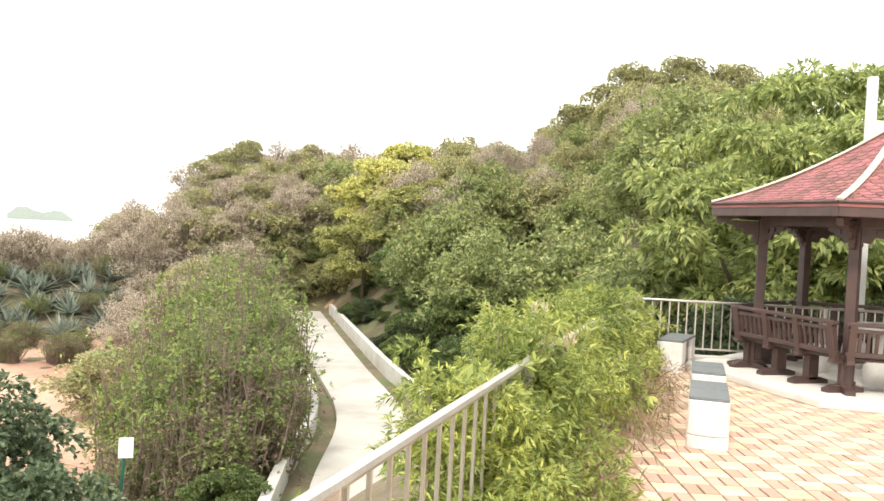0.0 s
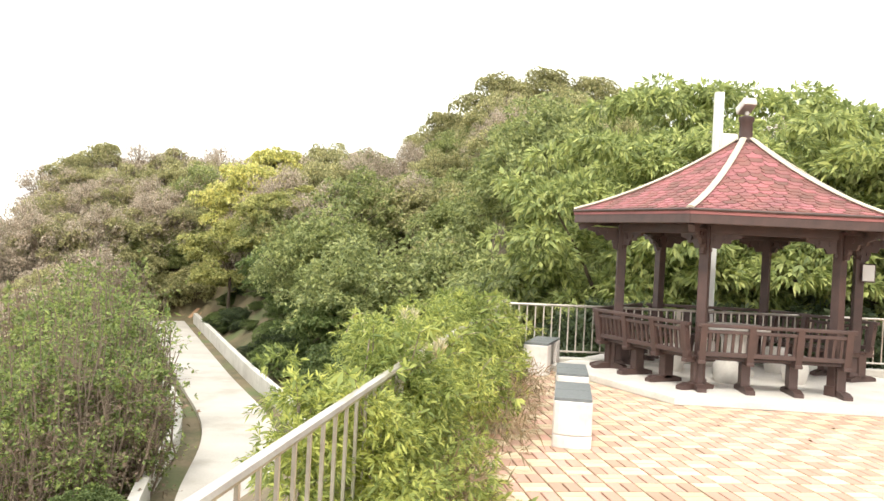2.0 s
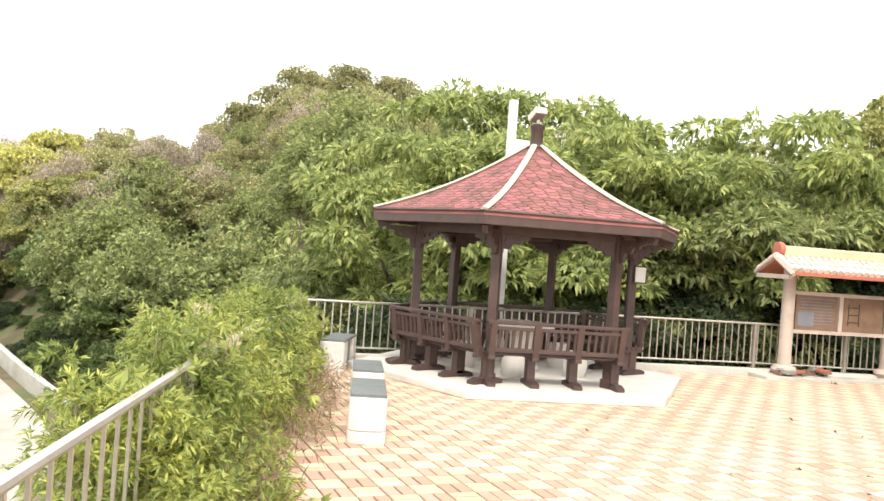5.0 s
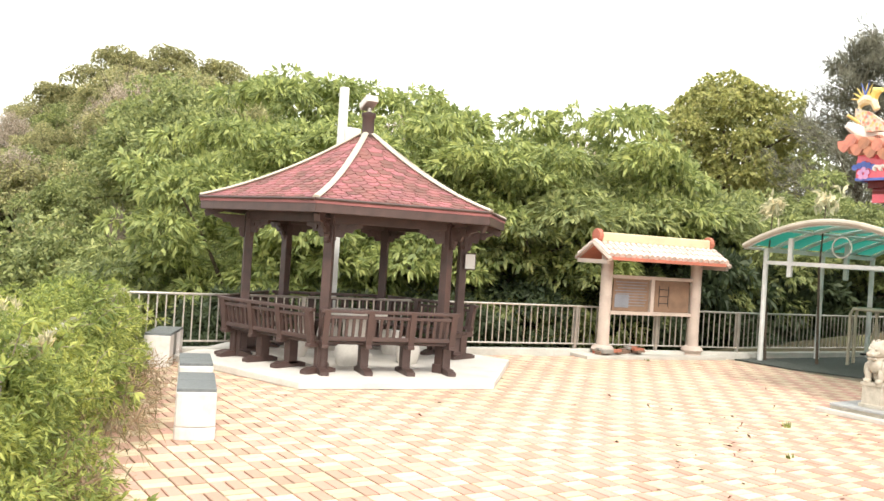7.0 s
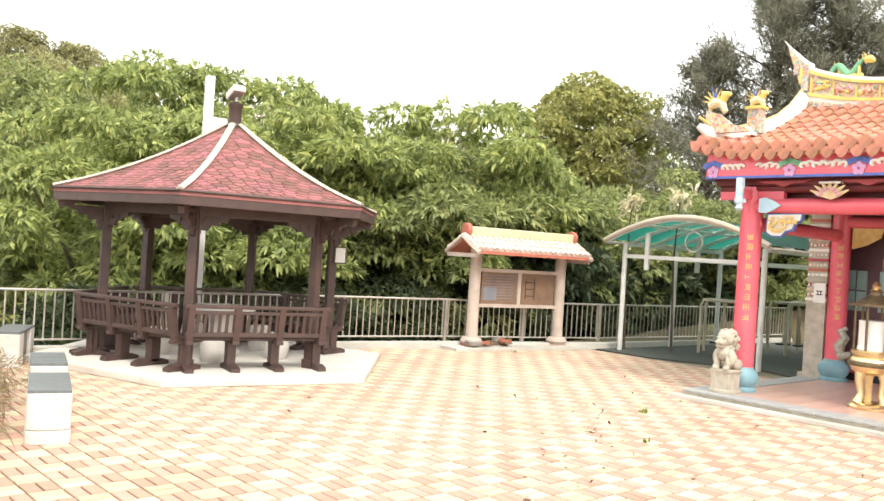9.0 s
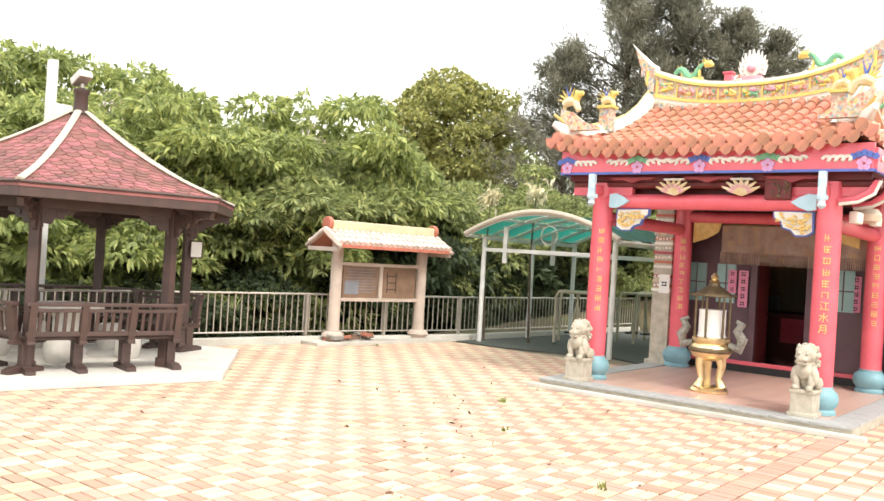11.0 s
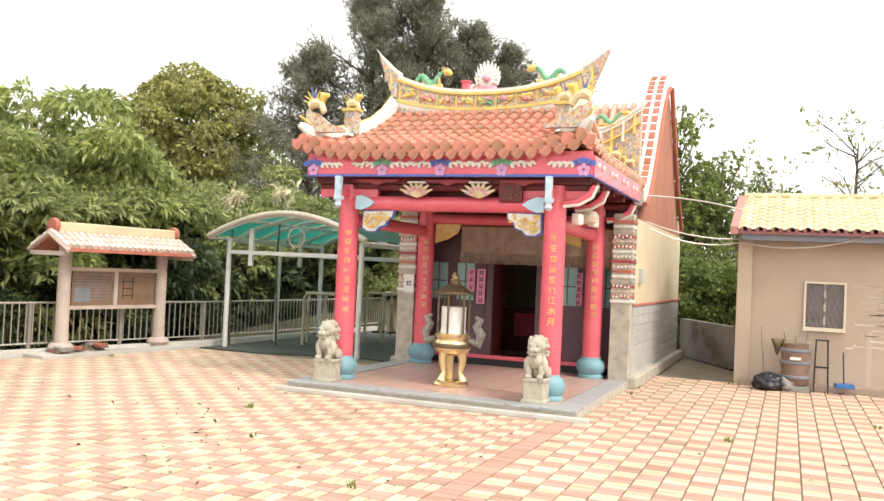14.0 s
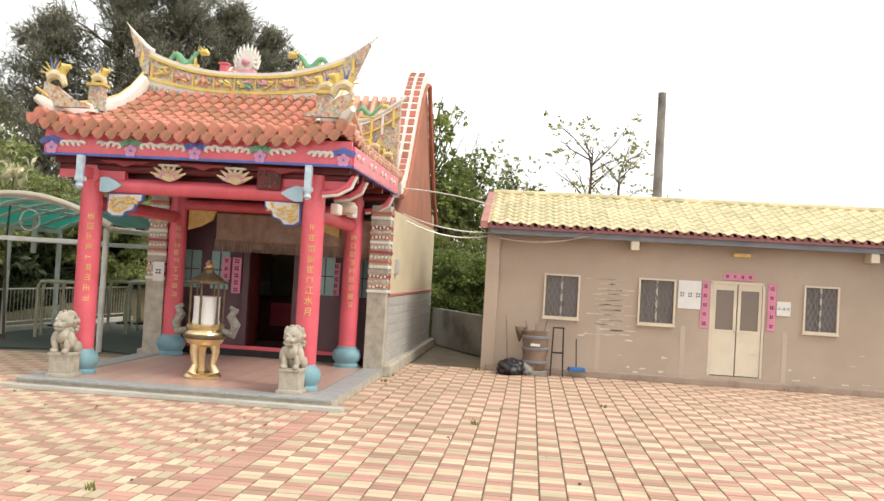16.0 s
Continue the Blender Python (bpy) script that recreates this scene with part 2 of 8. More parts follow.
M["grass"] = leaf_material("grass", (0.24, 0.27, 0.06), (0.12, 0.16, 0.04))
M["leaf_hedge"] = leaf_material("leaf_hedge", (0.44, 0.475, 0.125), (0.19, 0.25, 0.065))
M["plume"] = leaf_material("plume", (0.72, 0.68, 0.46), (0.58, 0.53, 0.34))
M["agave"] = leaf_material("agave", (0.30, 0.34, 0.27), (0.19, 0.22, 0.175))
M["leaf_blue"] = leaf_material("leaf_blue", (0.20, 0.255, 0.135), (0.11, 0.15, 0.08))
M["leaf_thicket"] = leaf_material("leaf_thicket", (0.29, 0.36, 0.10), (0.13, 0.175, 0.055))
M["leaf_brown"] = leaf_material("leaf_brown", (0.27, 0.20, 0.13), (0.14, 0.105, 0.07))
# Leaf green greyed and paled: distance haze put into the headland's colour.
M["leaf_hazed"] = leaf_material("leaf_hazed", (0.36, 0.40, 0.36), (0.28, 0.32, 0.28))
M["leaf_fallen"] = leaf_material("leaf_fallen", (0.20, 0.11, 0.06), (0.10, 0.06, 0.04))
M["wall_patch"] = material("wall_patch", (0.54, 0.45, 0.37), (0.47, 0.39, 0.32), 0.9, scale=1.0, fine=35)
M["scar_white"] = material("scar_white", (0.70, 0.66, 0.58), (0.56, 0.50, 0.43), 0.9, scale=9, fine=60)
M["leaf_gold"] = leaf_material("leaf_gold", (0.50, 0.50, 0.18), (0.32, 0.33, 0.12))
M["straw"] = leaf_material("straw", (0.36, 0.27, 0.15), (0.20, 0.15, 0.08))

teal = bpy.data.materials.new("teal_sheet")
teal.use_nodes = True
tn, tl = teal.node_tree.nodes, teal.node_tree.links
teal_glow = tn.new("ShaderNodeBsdfTranslucent")
teal_glow.inputs["Color"].default_value = (0.02, 0.22, 0.165, 1)
teal_mix = tn.new("ShaderNodeMixShader")
teal_mix.inputs[0].default_value = 0.55
tn["Principled BSDF"].inputs["Base Color"].default_value = (0.015, 0.13, 0.10, 1)
tn["Principled BSDF"].inputs["Roughness"].default_value = 0.3
tl.new(tn["Principled BSDF"].outputs[0], teal_mix.inputs[1])
tl.new(teal_glow.outputs[0], teal_mix.inputs[2])
tl.new(teal_mix.outputs[0], tn["Material Output"].inputs["Surface"])
M["teal"] = teal

glass = bpy.data.materials.new("window_glass")
glass.use_nodes = True
gs = glass.node_tree.nodes["Principled BSDF"]
gs.inputs["Base Color"].default_value = (0.34, 0.28, 0.235, 1)
gs.inputs["Roughness"].default_value = 0.12
gs.inputs["Specular IOR Level"].default_value = 0.25
gs.inputs["Transmission Weight"].default_value = 0.35
M["glass"] = glass


# ---------------------------------------------------------------- building blocks
class Geo:
    """Collects points and faces of one part."""

    def __init__(self):
        self.v, self.f = [], []

    def add(self, points, faces, m=None):
        k = len(self.v)
        self.v += [tuple(m @ Vector(p)) for p in points] if m else [tuple(p) for p in points]
        self.f += [tuple(k + i for i in face) for face in faces]
        return self

    def box(self, c, s, m=None):
        (x, y, z), (a, b, h) = c, (s[0] / 2, s[1] / 2, s[2] / 2)
        p = [(x + i * a, y + j * b, z + k * h) for k in (-1, 1) for j in (-1, 1) for i in (-1, 1)]
        return self.add(p, [(0, 2, 3, 1), (4, 5, 7, 6), (0, 1, 5, 4), (2, 6, 7, 3), (0, 4, 6, 2), (1, 3, 7, 5)], m)

    def tube(self, path, radii, n=10, squash=1.0, caps=True):
        """A round bar along a path of points."""
        path = [Vector(p) for p in path]
        radii = radii if isinstance(radii, (list, tuple)) else [radii] * len(path)
        rings, side = [], None
        for i, p in enumerate(path):
            way = (path[min(i + 1, len(path) - 1)] - path[max(i - 1, 0)]).normalized()
            if side is None or abs(side.dot(way)) > 0.98:
                side = way.cross(Vector((0, 0, 1)) if abs(way.z) < 0.9 else Vector((1, 0, 0)))
            side = (side - way * side.dot(way)).normalized()
            up = side.cross(way)
            rings.append([p + radii[i] * (math.cos(2 * math.pi * k / n) * side + squash * math.sin(2 * math.pi * k / n) * up) for k in range(n)])
        pts = [q for ring in rings for q in ring]
        faces = [(i * n + k, i * n + (k + 1) % n, (i + 1) * n + (k + 1) % n, (i + 1) * n + k) for i in range(len(path) - 1) for k in range(n)]
        if caps:
            faces += [tuple(range(n))[::-1], tuple((len(path) - 1) * n + k for k in range(n))]
        return self.add(pts, faces)

    def lathe(self, c, profile, n=20):
        """A turned form round the upright through c; the profile is rows of radius and height."""
        pts = [(c[0] + r * math.cos(2 * math.pi * k / n), c[1] + r * math.sin(2 * math.pi * k / n), c[2] + h) for r, h in profile for k in range(n)]
        faces = [(i * n + k, i * n + (k + 1) % n, (i + 1) * n + (k + 1) % n, (i + 1) * n + k) for i in range(len(profile) - 1) for k in range(n)]
        faces += [tuple(range(n))[::-1], tuple((len(profile) - 1) * n + k for k in range(n))]
        return self.add(pts, faces)

    def slab(self, outline, z0, z1):
        """An upright prism on an outline seen from above, counter-clockwise."""
        n = len(outline)
        pts = [(x, y, z0) for x, y in outline] + [(x, y, z1) for x, y in outline]
        faces = [tuple(range(n))[::-1], tuple(range(n, 2 * n))] + [(k, (k + 1) % n, n + (k + 1) % n, n + k) for k in range(n)]
        return self.add(pts, faces)

    def plate(self, outline, m, thick):
        """A flat cut-out: the outline in x and z of the pose m, thick along its y."""
        n = len(outline)
        pts = [(x, -thick / 2, z) for x, z in outline] + [(x, thick / 2, z) for x, z in outline]
        faces = [tuple(range(n)), tuple(range(n, 2 * n))[::-1]] + [((k + 1) % n, k, n + k, n + (k + 1) % n) for k in range(n)]
        return self.add(pts, faces, m)

    def sheet(self, rows, thick=0.0):
        """A surface through rows of points; thick gives it an underside that much lower."""
        w, k = len(rows[0]), len(rows)
        top = [tuple(p) for row in rows for p in row]
        faces = [(i * w + j, i * w + j + 1, (i + 1) * w + j + 1, (i + 1) * w + j) for i in range(k - 1) for j in range(w - 1)]
        if thick:
            o = len(top)
            edge = [j for j in range(w)] + [i * w + w - 1 for i in range(1, k)] + [(k - 1) * w + j for j in range(w - 2, -1, -1)] + [i * w for i in range(k - 2, 0, -1)]
            faces += [tuple(o + q for q in face[::-1]) for face in faces]
            faces += [(edge[(i + 1) % len(edge)], edge[i], o + edge[i], o + edge[(i + 1) % len(edge)]) for i in range(len(edge))]
            top = top + [(x, y, z - thick) for x, y, z in top]
        return self.add(top, faces)


def part(name, geo, mat, parent=None, label="", bevel=0.0, smooth=False):
    mesh = bpy.data.meshes.new(name)
    mesh.from_pydata(geo.v, [], geo.f)
    if bevel:
        bm = bmesh.new()
        bm.from_mesh(mesh)
        bmesh.ops.recalc_face_normals(bm, faces=bm.faces)
        bmesh.ops.bevel(bm, geom=[e for e in bm.edges if len(e.link_faces) == 2 and e.calc_face_angle() > 0.6], offset=bevel, segments=2, affect="EDGES", profile=0.6)
        bm.to_mesh(mesh)
        bm.free()
    mesh.materials.append(M[mat])
    if smooth:
        mesh.shade_smooth()
        mesh.set_sharp_from_angle(angle=radians(40))
    ob = new(name, mesh)
    if parent:
        ob.parent = parent
    return tagged(ob, label=label) if label else ob


def thing(name, label, category, at=(0, 0, 0), turn=0.0, group="", kind=""):
    ob = new(name)
    ob.empty_display_size = 0.2
    ob.matrix_basis = pose(*at, 0, 0, turn)
    return tagged(ob, label, category, group, kind)


def structure(name, geo, mat, label, category, bevel=0.0, smooth=False):
    return tagged(part(name, geo, mat, None, label, bevel, smooth), category=category, kind="structure")


# ---------------------------------------------------------------- lie of the land
EDGE = [(-2.2, -3.0), (-0.33, 2.92), (0.43, 5.37), (2.2, 10.64), (3.14, 13.6), (9.0, 13.25), (11.6, 12.85), (15.4, 11.95), (24.0, 11.6)]
SKYLINE = [(-60, -12), (-23.5, -12), (-20.5, -5), (-17, 1.2), (-10, 2.6), (0, 3.0), (5, 4.2), (10, 6.5), (15, 7.6), (22, 6.0), (30, 5.0), (40, 4.5), (55, 4.5), (75, 3.0), (95, 1.5), (115, 0.5), (180, 0)]


def along(table, x):
    for (a, p), (b, q) in zip(table, table[1:]):
        if x <= b:
            return p + (q - p) * max(0.0, (x - a) / (b - a))
    return table[-1][1]


def ease(x):
    x = min(1.0, max(0.0, x))
    return x * x * (3 - 2 * x)


def outside(x, y):
    """How far a place lies beyond the edge of the terrace; negative on it."""
    left = -(x - (-0.33 + 0.325 * (y - 2.92))) * 0.951
    back = y - along(sorted(EDGE[4:]), x) if x > 3.14 else -9.0
    if y > 13.6 and x <= 3.14:
        back = y - 13.6
    return max(left, back)


def land(x, y):
    out = outside(x, y)
    if out < 0.25:
        return -0.12
    az, r = math.degrees(math.atan2(x, y)), math.hypot(x, y)
    if az < -150:
        az = -60
    valley = -5.2 - 3.0 * ease((-12 - az) / 10) - 6.0 * ease((-17 - az) / 8) * ease((r - 60) / 60)
    if az > 9:
        valley += 3.6 * ease((az - 9) / 12)
    z = -0.12 + (valley + 0.12) * ease((out - 0.25) / (8.0 if az < 12 else 5.0))
    top = 1.9 + 85 * math.tan(radians(along(SKYLINE, az))) - 1.0
    foot = 34 + 26 * ease((-az) / 9) if az < 12 else 16
    climb = ease((r - foot) / (95 - foot)) ** 0.8
    if top > valley:
        z += (top - valley) * climb
    z -= 12 * ease((r - 130) / 250)
    # low bank of scrub along the shore
    z += 5.2 * ease((r - 64) / 12) * (1 - ease((r - 90) / 16)) * ease((-18.0 - az) / 3)
    return z + (0.5 * noise.noise(Vector((x * 0.12, y * 0.12, 0))) + 0.2 * noise.noise(Vector((x * 0.6, y * 0.6, 3)))) * ease((out - 1) / 4)


ROAD = [(-1.0, 9.0), (-1.4, 15.0), (-1.9, 22.6), (-2.3, 31.2), (-5.1, 43.0), (-10.4, 66.0)]
ROAD_Z = -5.0


def nearest_road(x, y):
    best = 1e9
    for (ax, ay), (bx, by) in zip(ROAD, ROAD[1:]):
        u = ((x - ax) * (bx - ax) + (y - ay) * (by - ay)) / ((bx - ax) ** 2 + (by - ay) ** 2)
        u = min(1, max(0, u))
        best = min(best, math.hypot(x - ax - u * (bx - ax), y - ay - u * (by - ay)))
    return best


def ground_z(x, y):
    z = land(x, y)
    if y > 8 and outside(x, y) > 0.3:
        near = nearest_road(x, y)
        z = z + (ROAD_Z - 0.15 - z) * (1 - ease((near - 2.2) / 4.0)) * ease((y - 9) / 9)
    return z


def spaced(a, b, fine, coarse, lo, hi):
    out, x = [], a
    while x < b:
        out.append(x)
        far = max(lo - x, x - hi, 0)
        x += fine + min(coarse, far * 0.09)
    return out + [b]


gx, gy = spaced(-1500, 1500, 0.7, 160, -26, 26), spaced(-700, 2600, 0.7, 160, -6, 48)
structure("ground", Geo().sheet([[(x, y, ground_z(x, y)) for x in gx] for y in gy]), "soil", "hillside of brown soil and low green growth", "ground", smooth=True)

sea = Geo().add([(-2500, 56, -9.6), (-27, 56, -9.6), (-52, 150, -9.6), (-160, 2500, -9.6), (-2500, 2500, -9.6)], [(0, 1, 2, 3, 4)])
structure("water", sea, "sea", "pale calm sea with tidal flats", "sea")

shore = Geo()
shore_rows = []
for k in range(14):
    r = 20 + k * 3.6
    shore_rows.append([(r * math.sin(radians(a)), r * math.cos(radians(a)), ground_z(r * math.sin(radians(a)), r * math.cos(radians(a))) + 0.10) for a in range(-60, -15, 2)])
structure("beach", shore.sheet(shore_rows), "sand_tone", "tan and reddish sandy flat below the terrace", "beach", smooth=True)

# ---------------------------------------------------------------- the road in the valley


def offset_line(line, d):
    out = []
    for i, p in enumerate(line):
        a, b = Vector(line[max(i - 1, 0)]), Vector(line[min(i + 1, len(line) - 1)])
        w = (b - a).normalized()
        out.append((p[0] + w.y * d, p[1] - w.x * d))
    return out


def smooth_line(line, step=8):
    out = []
    for i in range(len(line) - 1):
        p = [Vector(line[min(max(i + k, 0), len(line) - 1)]) for k in (-1, 0, 1, 2)]
        for j in range(step):
            t = j / step
            out.append(tuple(0.5 * (2 * p[1] + (p[2] - p[0]) * t + (2 * p[0] - 5 * p[1] + 4 * p[2] - p[3]) * t * t + (3 * p[1] - p[0] - 3 * p[2] + p[3]) * t ** 3)))
    return out + [tuple(line[-1])]


road_line = smooth_line(ROAD)
rl, rr = offset_line(road_line, -1.25), offset_line(road_line, 1.25)
structure("road", Geo().sheet([[(*a, ROAD_Z), (*b, ROAD_Z)] for a, b in zip(rl, rr)], 0.15), "lane_concrete", "pale concrete lane winding through the valley", "road")


def low_wall(name, d, thick, height, label, first=0, last=None):
    a, b = offset_line(road_line, d), offset_line(road_line, d + thick)
    a, b = a[first:last], b[first:last]
    geo = Geo()
    n = len(a)
    pts = [(*p, ROAD_Z - 0.8) for p in a] + [(*p, ROAD_Z - 0.8) for p in b] + [(*p, ROAD_Z + height) for p in a] + [(*p, ROAD_Z + height) for p in b]
    faces = []
    for i in range(n - 1):
        faces += [(i, i + 1, 2 * n + i + 1, 2 * n + i), (n + i + 1, n + i, 3 * n + i, 3 * n + i + 1), (2 * n + i, 2 * n + i + 1, 3 * n + i + 1, 3 * n + i)]
    faces += [(n, 0, 2 * n, 3 * n), (n - 1, 2 * n - 1, 4 * n - 1, 3 * n - 1)]
    structure(name, geo.add(pts, faces), "concrete", label, "wall")


low_wall("wall_road_right", 1.9, 0.28, 0.6, "low pale concrete parapet beside the lane")
low_wall("wall_road_left", -2.2, 0.28, 0.5, "low pale concrete kerb wall of the lane", first=12, last=33)

# ---------------------------------------------------------------- terrace
TERRACE = [(-2.2, -3.0), (-0.33, 2.92), (0.43, 5.37), (2.2, 10.64), (3.14, 13.6), (9.0, 13.25), (11.6, 12.85), (15.4, 11.95), (24.0, 11.6), (24.0, -14.0), (-6.0, -14.0)]
structure("terrace_bed", Geo().slab(TERRACE[::-1], -1.2, -0.02), "joint", "sandy bed of the paved terrace with weedy joints", "terrace")


# ---------------------------------------------------------------- plants


def leaf_mesh(name, spots, size, mat, rng, narrow=0.45, droop=0.35, sprays=5):
    """Sprays of leaflets: spots is an array of places and outward directions."""
    place, way = spots[:, :3], spots[:, 3:]
    n = len(place)
    way = way + rng.normal(0, 0.45, (n, 3)) + np.array([0, 0, -droop])
    way /= np.linalg.norm(way, axis=1, keepdims=True) + 1e-9
    side = np.cross(way, rng.normal(0, 1, (n, 3)))
    side /= np.linalg.norm(side, axis=1, keepdims=True) + 1e-9
    verts = []
    for k in range(sprays):
        lean = (k - (sprays - 1) / 2) / max(1, sprays - 1) * 2.0
        d = way + side * lean * 0.9 + np.array([0, 0, -0.25 * abs(lean)])
        d /= np.linalg.norm(d, axis=1, keepdims=True)
        s = size * rng.uniform(0.6, 1.25, (n, 1))
        flat = np.cross(d, rng.normal(0, 1, (n, 3)) * 0.5 + np.array([0, 0, 1.0]))
        flat /= np.linalg.norm(flat, axis=1, keepdims=True) + 1e-9
        mid = place + d * s * 0.5
        verts.append(np.stack([place, mid + flat * s * narrow * 0.5, place + d * s - np.array([0, 0, 0.12]) * s, mid - flat * s * narrow * 0.5], 1))
    v = np.concatenate(verts, 0).reshape(-1, 3)
    q = len(v) // 4
    mesh = bpy.data.meshes.new(name)
    mesh.vertices.add(len(v))
    mesh.vertices.foreach_set("co", v.astype(np.float32).ravel())
    mesh.loops.add(4 * q)
    mesh.loops.foreach_set("vertex_index", np.arange(4 * q, dtype=np.int32))
    mesh.polygons.add(q)
    mesh.polygons.foreach_set("loop_start", np.arange(0, 4 * q, 4, dtype=np.int32))
    mesh.update(calc_edges=True)
    mesh.materials.append(M[mat])
    return mesh


def shell_spots(blobs, count, rng, inner=0.55):
    """Places on and a little inside lumpy blobs (x, y, z, rx, ry, rz), with outward directions."""
    blobs = np.array(blobs, float)
    area = blobs[:, 3] * blobs[:, 4] + blobs[:, 5] * blobs[:, 3]
    pick = rng.choice(len(blobs), count, p=area / area.sum())
    d = rng.normal(0, 1, (count, 3))
    d[:, 2] = np.where(d[:, 2] < -0.2, -d[:, 2] * 0.6, d[:, 2])
    d /= np.linalg.norm(d, axis=1, keepdims=True)
    r = rng.uniform(inner, 1.0, (count, 1)) ** 0.5
    return np.hstack([blobs[pick, :3] + d * r * blobs[pick, 3:], d])


def crown_blobs(height, width, base, rng, lumps=26, flat=0.6, lump=(0.16, 0.30)):
    """Lumps of a crown between base and height."""
    out, mid = [], (height + base) / 2
    for k in range(lumps):
        a, e = rng.uniform(0, 2 * math.pi), rng.uniform(-0.8, 1.0)
        reach = math.sqrt(max(0.05, 1 - e * e)) * rng.uniform(0.45, 1.0)
        r = width * rng.uniform(*lump)
        out.append((math.cos(a) * reach * width * 0.5, math.sin(a) * reach * width * 0.5, mid + e * (height - base) * 0.5 * rng.uniform(0.75, 1.0) - r * 0.3, r, r, r * flat))
    return out


def limbs(height, base, blobs, rng, thick, count=9):
    geo = Geo()
    lean = (rng.uniform(-0.3, 0.3), rng.uniform(-0.3, 0.3))
    fork = base + (height - base) * 0.25
    trunk = [(lean[0] * t * t, lean[1] * t * t, fork * t - 0.6 * (1 - t)) for t in (0, 0.3, 0.6, 1.0)]
    geo.tube(trunk, [thick, thick * 0.8, thick * 0.7, thick * 0.55], 7)
    for b in list(blobs)[:count]:
        p, q = Vector(trunk[-1]), Vector(b[:3])
        m = (p + q) / 2 + Vector((rng.uniform(-0.2, 0.2), rng.uniform(-0.2, 0.2), rng.uniform(0, 0.3)))
        geo.tube([p, m, q], [thick * 0.42, thick * 0.28, thick * 0.10], 5, caps=False)
    return geo


def make_tree(name, label, leaf, height, width, base, count, size, seed, thick=0.14, bark="bark", narrow=0.45, droop=0.35, lumps=26, flat=0.6, sprays=5, category="tree", group="", twigs=0, lump=(0.10, 0.19)):
    rng = np.random.default_rng(seed)
    tree = thing(name, label, category, group=group)
    blobs = crown_blobs(height, width, base, rng, round(lumps * 2.1), flat, lump)
    geo = limbs(height, base, blobs, rng, thick, 12 if twigs else 9)
    for k in range(twigs):
        b = blobs[k % len(blobs)]
        p = Vector((b[0] * 0.3, b[1] * 0.3, max(base, b[2] - rng.uniform(0.8, 1.6))))
        q = Vector(b[:3]) + Vector(rng.normal(0, 1, 3)) * b[3] * 0.9 + Vector((0, 0, b[5]))
        geo.tube([p, (p + q) / 2 + Vector(rng.normal(0, 0.12, 3)), q], [0.03, 0.02, 0.008], 3, caps=False)
    part("trunk", geo, bark, tree, smooth=True)
    crown = new("crown", leaf_mesh("crown", shell_spots(blobs, count, rng), size, leaf, rng, narrow, droop, sprays))
    crown.parent = tree
    return tree


def polar(az, r, dz=0.0):
    x, y = r * math.sin(radians(az)), r * math.cos(radians(az))
    return x, y, ground_z(x, y) + dz


def scatter(first, spots, rng, keep=2.0):
    """The first tree moved to the first spot and copied to the others: spots are azimuth, range, scale, sink."""
    spots = [q for q in spots if nearest_road(*polar(q[0], q[1])[:2]) > keep]
    for k, (az, r, s, sink) in enumerate(spots):
        x, y, z = polar(az, r, -sink)
        m = pose(x, y, z, 0, 0, rng.uniform(0, 360)) @ Matrix.Diagonal((s, s, s * rng.uniform(0.92, 1.08), 1))
        if k:
            ob = copy_thing(first, m)
            ob.matrix_basis = m
        else:
            held = m
    first.matrix_basis = held


pick = np.random.default_rng(5)
# tall wood right behind the back fence
near_a = make_tree("tree", "leafy tree with drooping bright green compound leaves behind the fence", "leaf_bright", 7.4, 6.4, 1.0, 7600, 0.25, 11, 0.16, narrow=0.30, droop=0.6, lumps=27, flat=0.5, lump=(0.09, 0.17), sprays=4, group="trees behind the fence")
scatter(near_a, [(19.5, 20, 0.86, 0.5), (25.5, 20.5, 0.92, 0.2), (31.5, 21, 0.95, 0.2), (37, 21.2, 0.94, 0.4), (43, 22.5, 0.96, 0.4), (29, 25, 1.1, 0), (22.5, 25, 1.0, 0)], pick)
near_b = make_tree("tree", "dense green tree with hanging leaf sprays behind the fence", "leaf_mid", 6.8, 6.6, 0.6, 7600, 0.25, 12, 0.16, narrow=0.29, droop=0.65, lumps=27, flat=0.5, lump=(0.09, 0.17), sprays=4, group="trees behind the fence")
scatter(near_b, [(15, 22, 0.8, 0.6), (34, 20.6, 0.82, 0.6), (40, 21.6, 0.97, 0.6), (46, 23.5, 0.98, 0.4), (51, 25.5, 0.88, 0.5), (56, 29, 0.86, 0.5), (49, 25, 0.85, 0.4), (41, 26, 0.95, 0.3), (61, 27, 0.7, 0.4), (66, 30, 0.7, 0.4)], pick)
low_c = make_tree("shrub", "undergrowth shrub behind the fence, shade painted into its green", "leaf_shaded", 2.6, 3.6, 0.1, 2400, 0.24, 13, 0.06, narrow=0.36, droop=0.4, lumps=18, sprays=3, category="shrub", group="undergrowth behind the fence")
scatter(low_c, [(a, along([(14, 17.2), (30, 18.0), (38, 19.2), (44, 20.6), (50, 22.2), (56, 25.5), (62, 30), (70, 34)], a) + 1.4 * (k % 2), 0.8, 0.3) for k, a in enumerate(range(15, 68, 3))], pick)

# extra row of the darkened shrubs, added to imitate shade under the wood
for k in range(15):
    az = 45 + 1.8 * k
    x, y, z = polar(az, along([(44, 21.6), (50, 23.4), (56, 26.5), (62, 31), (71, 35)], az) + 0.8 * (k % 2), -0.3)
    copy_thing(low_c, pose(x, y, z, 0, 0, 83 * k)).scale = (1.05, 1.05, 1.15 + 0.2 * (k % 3))

